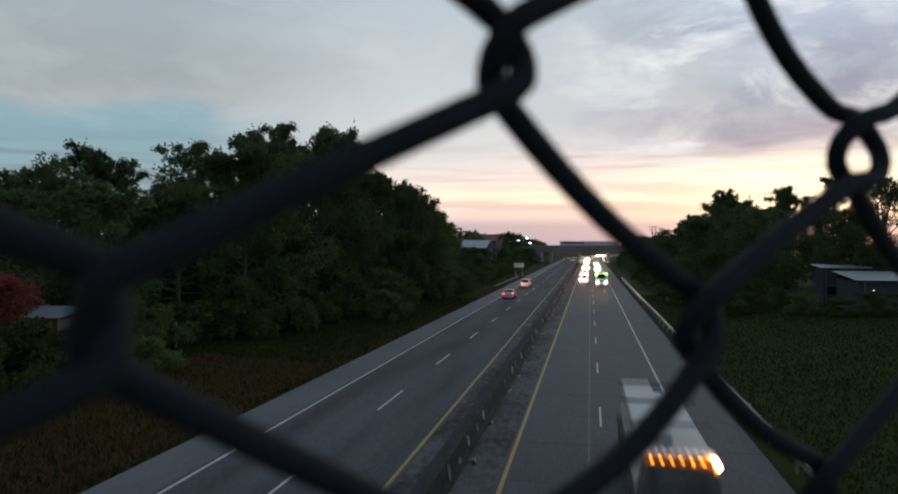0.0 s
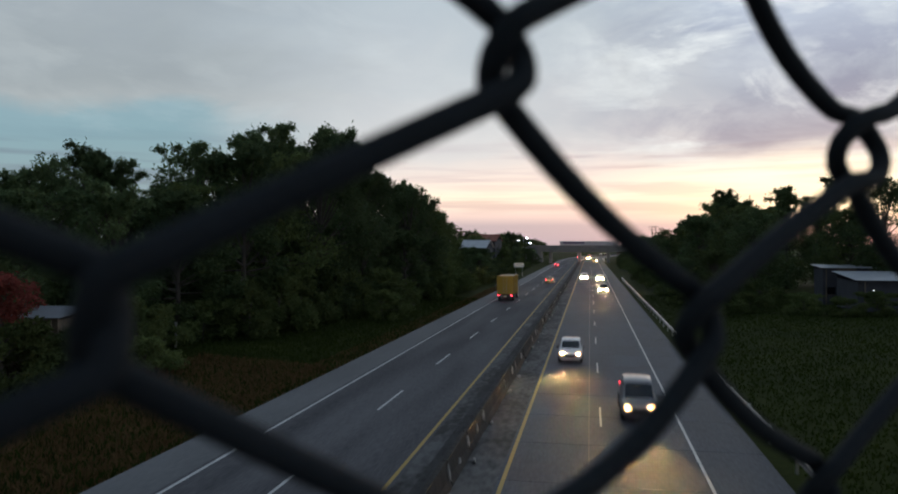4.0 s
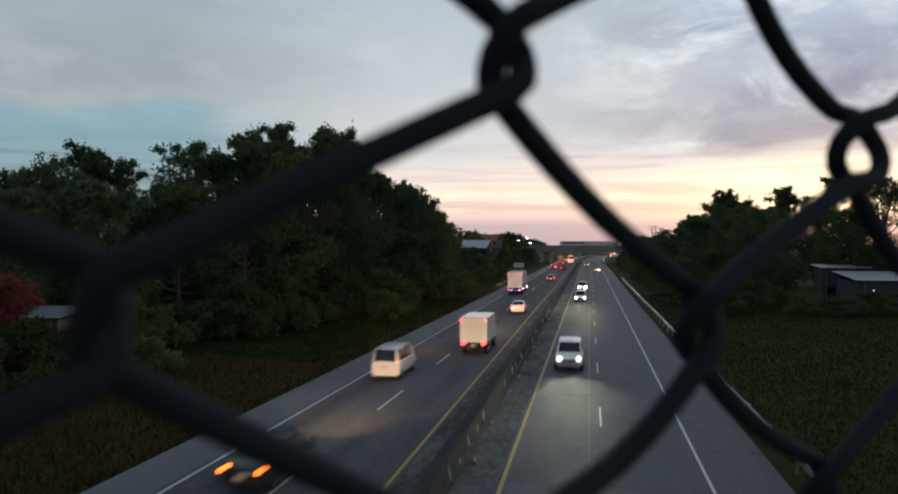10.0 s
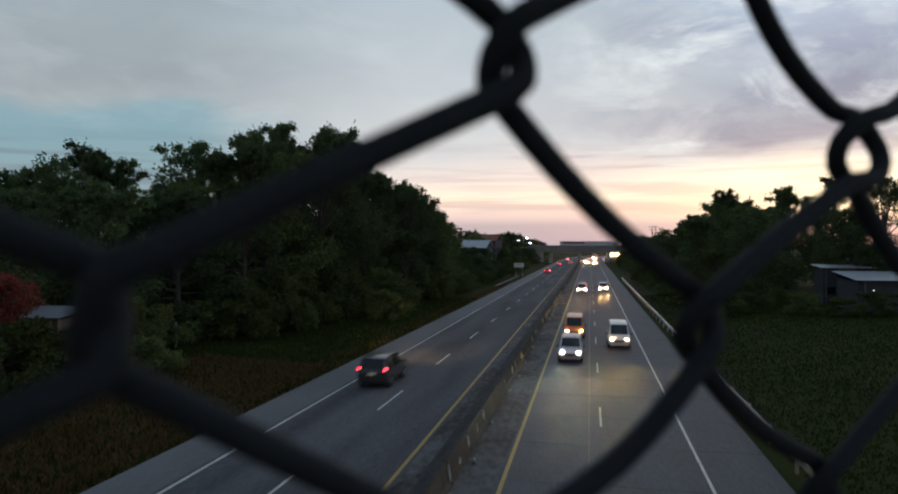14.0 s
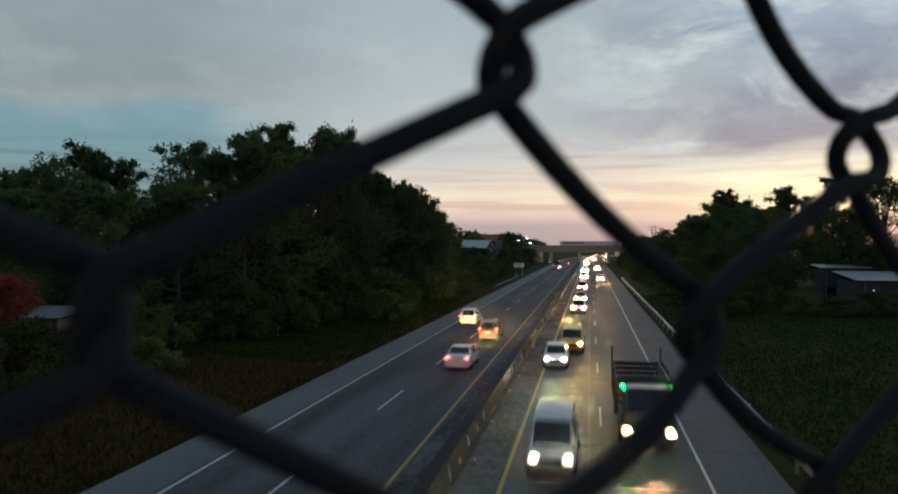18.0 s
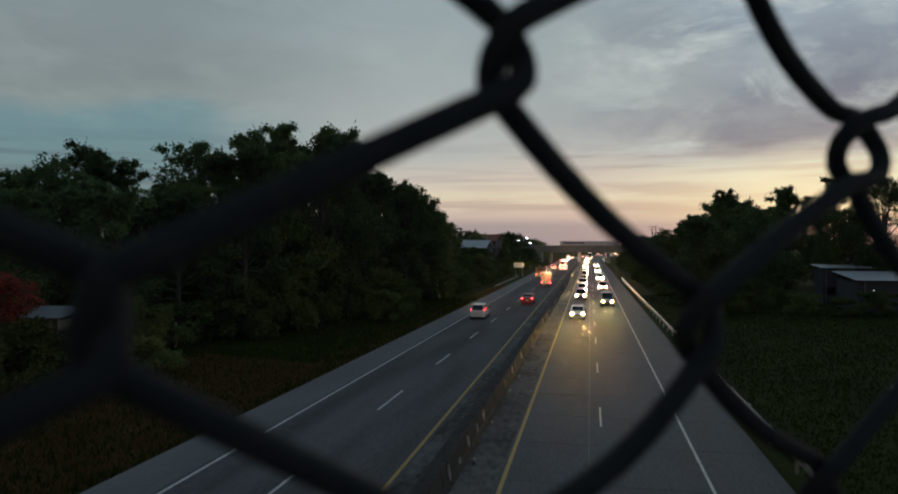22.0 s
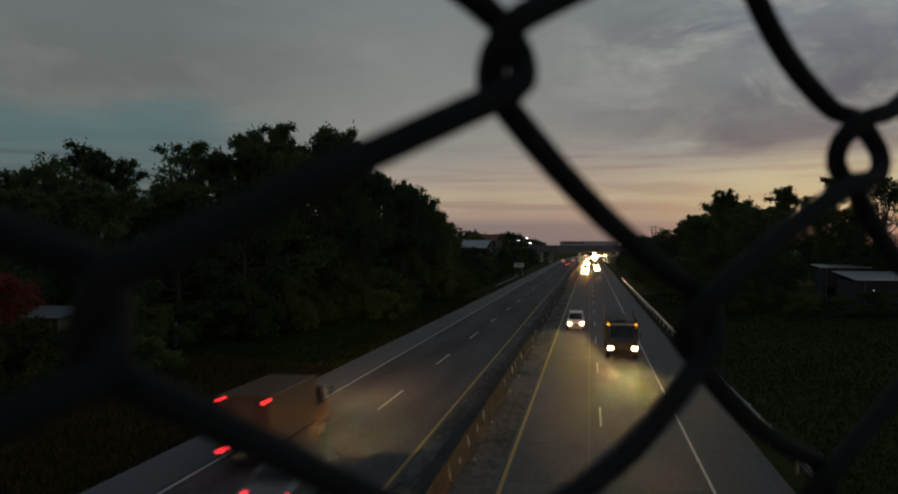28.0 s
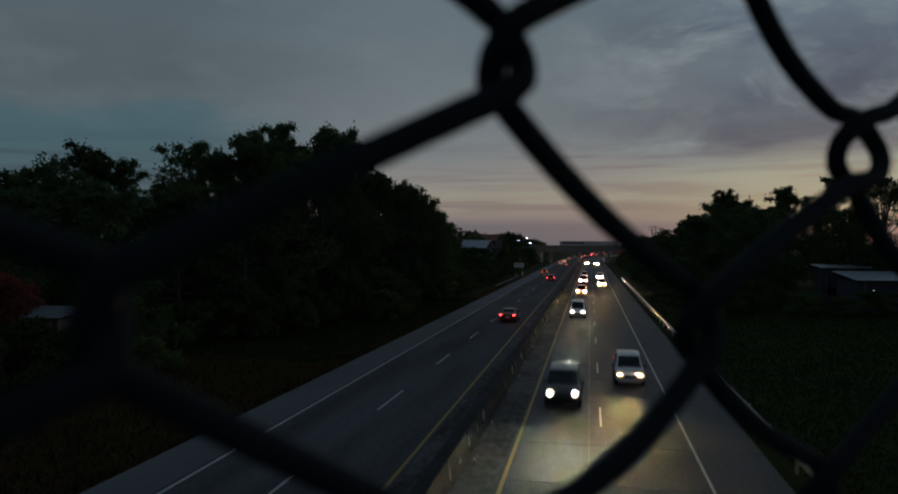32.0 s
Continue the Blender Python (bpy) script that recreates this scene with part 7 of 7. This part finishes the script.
drive("hatchback", "white", "Rs", 27.2, 34.4, speed=-247)
drive("sedan", "grey", "Lf", 28, 19.3, speed=293, shift=-0.9)
drive("box_truck", "brown", "Ls", 28, 23.8, speed=212)
drive("stake_truck", "black", "Rs", 28, 52.6, lamps="warm", speed=-247)
drive("people_carrier", "white", "Rf", 28, 69.7, speed=-303)
drive("people_carrier", "white", "Rf", 28, 200.2, speed=-303)
drive("people_carrier", "white", "Rs", 28, 227.1, speed=-247)
drive("van", "white", "Rf", 28, 236.7, speed=-303)
drive("people_carrier", "red", "Lf", 28, 287.9, lamps="brake", speed=293)
drive("van", "black", "Rs", 29, 24.6, speed=-247)
drive("people_carrier", "black", "Lf", 29, 53.2, speed=276)
drive("people_carrier", "white", "Rf", 29, 79.9, speed=-222)
drive("people_carrier", "red", "Lf", 29, 85.2, lamps="brake", speed=293)
drive("people_carrier", "white", "Rf", 29, 104.0, speed=-303)
drive("people_carrier", "white", "Lf", 29, 111.6, lamps="brake", speed=293, shift=-1.0)
drive("people_carrier", "white", "Rf", 29, 130.0, speed=-303)
drive("sedan", "white", "Rs", 29, 130.8, speed=-247)
drive("people_carrier", "white", "Rf", 29, 153.0, speed=-303)
drive("people_carrier", "red", "Lf", 29, 156.2, lamps="brake", speed=293)
drive("dark_truck", "green", "Rs", 29, 174.2, speed=-247)
drive("cargo_lorry", "white", "Ls", 29, 174.3, lamps="brake", speed=232)
drive("suv", "white", "Rf", 29, 179.5, speed=-303)
drive("sedan", "white", "Lf", 29, 184.5, lamps="brake", speed=293)
drive("people_carrier", "white", "Rf", 29, 216.9, speed=-303)
drive("van", "blue", "Rf", 30, 15.2, speed=-285)
drive("stake_truck", "black", "Rs", 30, 39.5, speed=-247)
drive("sedan", "white", "Lf", 30, 43.8, lamps="brake", speed=284)
drive("people_carrier", "white", "Rf", 30, 83.1, speed=-303)
drive("coach", "red", "Lf", 30, 98.5, lamps="brake", speed=293)
drive("cargo_lorry", "grey", "Ls", 30, 103.9, lamps="brake", speed=232)
drive("box_truck", "grey", "Ls", 30, 133.0, lamps="brake", speed=232)
drive("people_carrier", "grey", "Lf", 30, 156.2, lamps="brake", speed=293)
drive("people_carrier", "red", "Lf", 30, 184.5, lamps="brake", speed=293)
drive("people_carrier", "grey", "Ls", 30, 198.0, lamps="brake", speed=232)
drive("people_carrier", "grey", "Lf", 30, 224.9, lamps="brake", speed=293)
drive("people_carrier", "white", "Rf", 30, 247.9, speed=-303)
drive("people_carrier", "grey", "Ls", 30, 258.2, lamps="brake", speed=253)
drive("van", "black", "Rs", 31, 29.0, lamps="white", speed=-247)
drive("people_carrier", "black", "Lf", 31, 56.5, lamps="brake", speed=223, shift=-1.0)
drive("coach", "black", "Rf", 31, 59.3, speed=-267)
drive("sedan", "white", "Ls", 31, 75.4, lamps="brake", speed=232)
drive("people_carrier", "white", "Rf", 31, 78.7, lamps="white", speed=-303)
drive("sedan", "white", "Rs", 31, 109.0, speed=-218)
drive("people_carrier", "red", "Ls", 31, 121.7, lamps="brake", speed=232)
drive("people_carrier", "white", "Rf", 31, 126.9, speed=-303)
drive("people_carrier", "white", "Rf", 31, 144.5, speed=-303)
drive("people_carrier", "white", "Rs", 31, 158.4, speed=-247)
drive("people_carrier", "red", "Lf", 31, 166.4, lamps="brake", speed=293)
drive("suv", "white", "Rf", 31, 167.9, speed=-303)
drive("people_carrier", "grey", "Ls", 31, 183.7, lamps="brake", speed=232)
drive("people_carrier", "white", "Rf", 31, 200.2, speed=-303)
drive("people_carrier", "grey", "Lf", 31, 206.8, lamps="brake", speed=293)
drive("people_carrier", "grey", "Ls", 31, 224.2, lamps="brake", speed=232)
drive("people_carrier", "white", "Rf", 31, 247.9, speed=-303)
drive("people_carrier", "grey", "Lf", 31, 258.9, lamps="brake", speed=293)
drive("suv", "black", "Rf", 32, 36.1, lamps="white", speed=-285)
drive("people_carrier", "white", "Rs", 32, 42.7, lamps="warm", speed=-218)
drive("sedan", "red", "Lf", 32, 75.5, lamps="brake", speed=293)
drive("van", "white", "Rf", 32, 81.2, lamps="white", speed=-303)
drive("people_carrier", "white", "Rf", 32, 118.2, speed=-303)
drive("people_carrier", "white", "Rf", 32, 130.0, speed=-303)
drive("people_carrier", "white", "Rs", 32, 141.3, speed=-247)
drive("suv", "white", "Rf", 32, 153.0, speed=-303)
drive("people_carrier", "red", "Lf", 32, 161.2, lamps="brake", speed=293)
drive("people_carrier", "white", "Rs", 32, 174.2, speed=-247)
drive("people_carrier", "white", "Rf", 32, 179.5, speed=-303)
drive("people_carrier", "grey", "Ls", 32, 198.0, lamps="amber", speed=232)
drive("people_carrier", "white", "Rs", 32, 290.0, speed=-247)
drive("people_carrier", "white", "Rf", 32, 306.3, speed=-303)


unused()
motions()
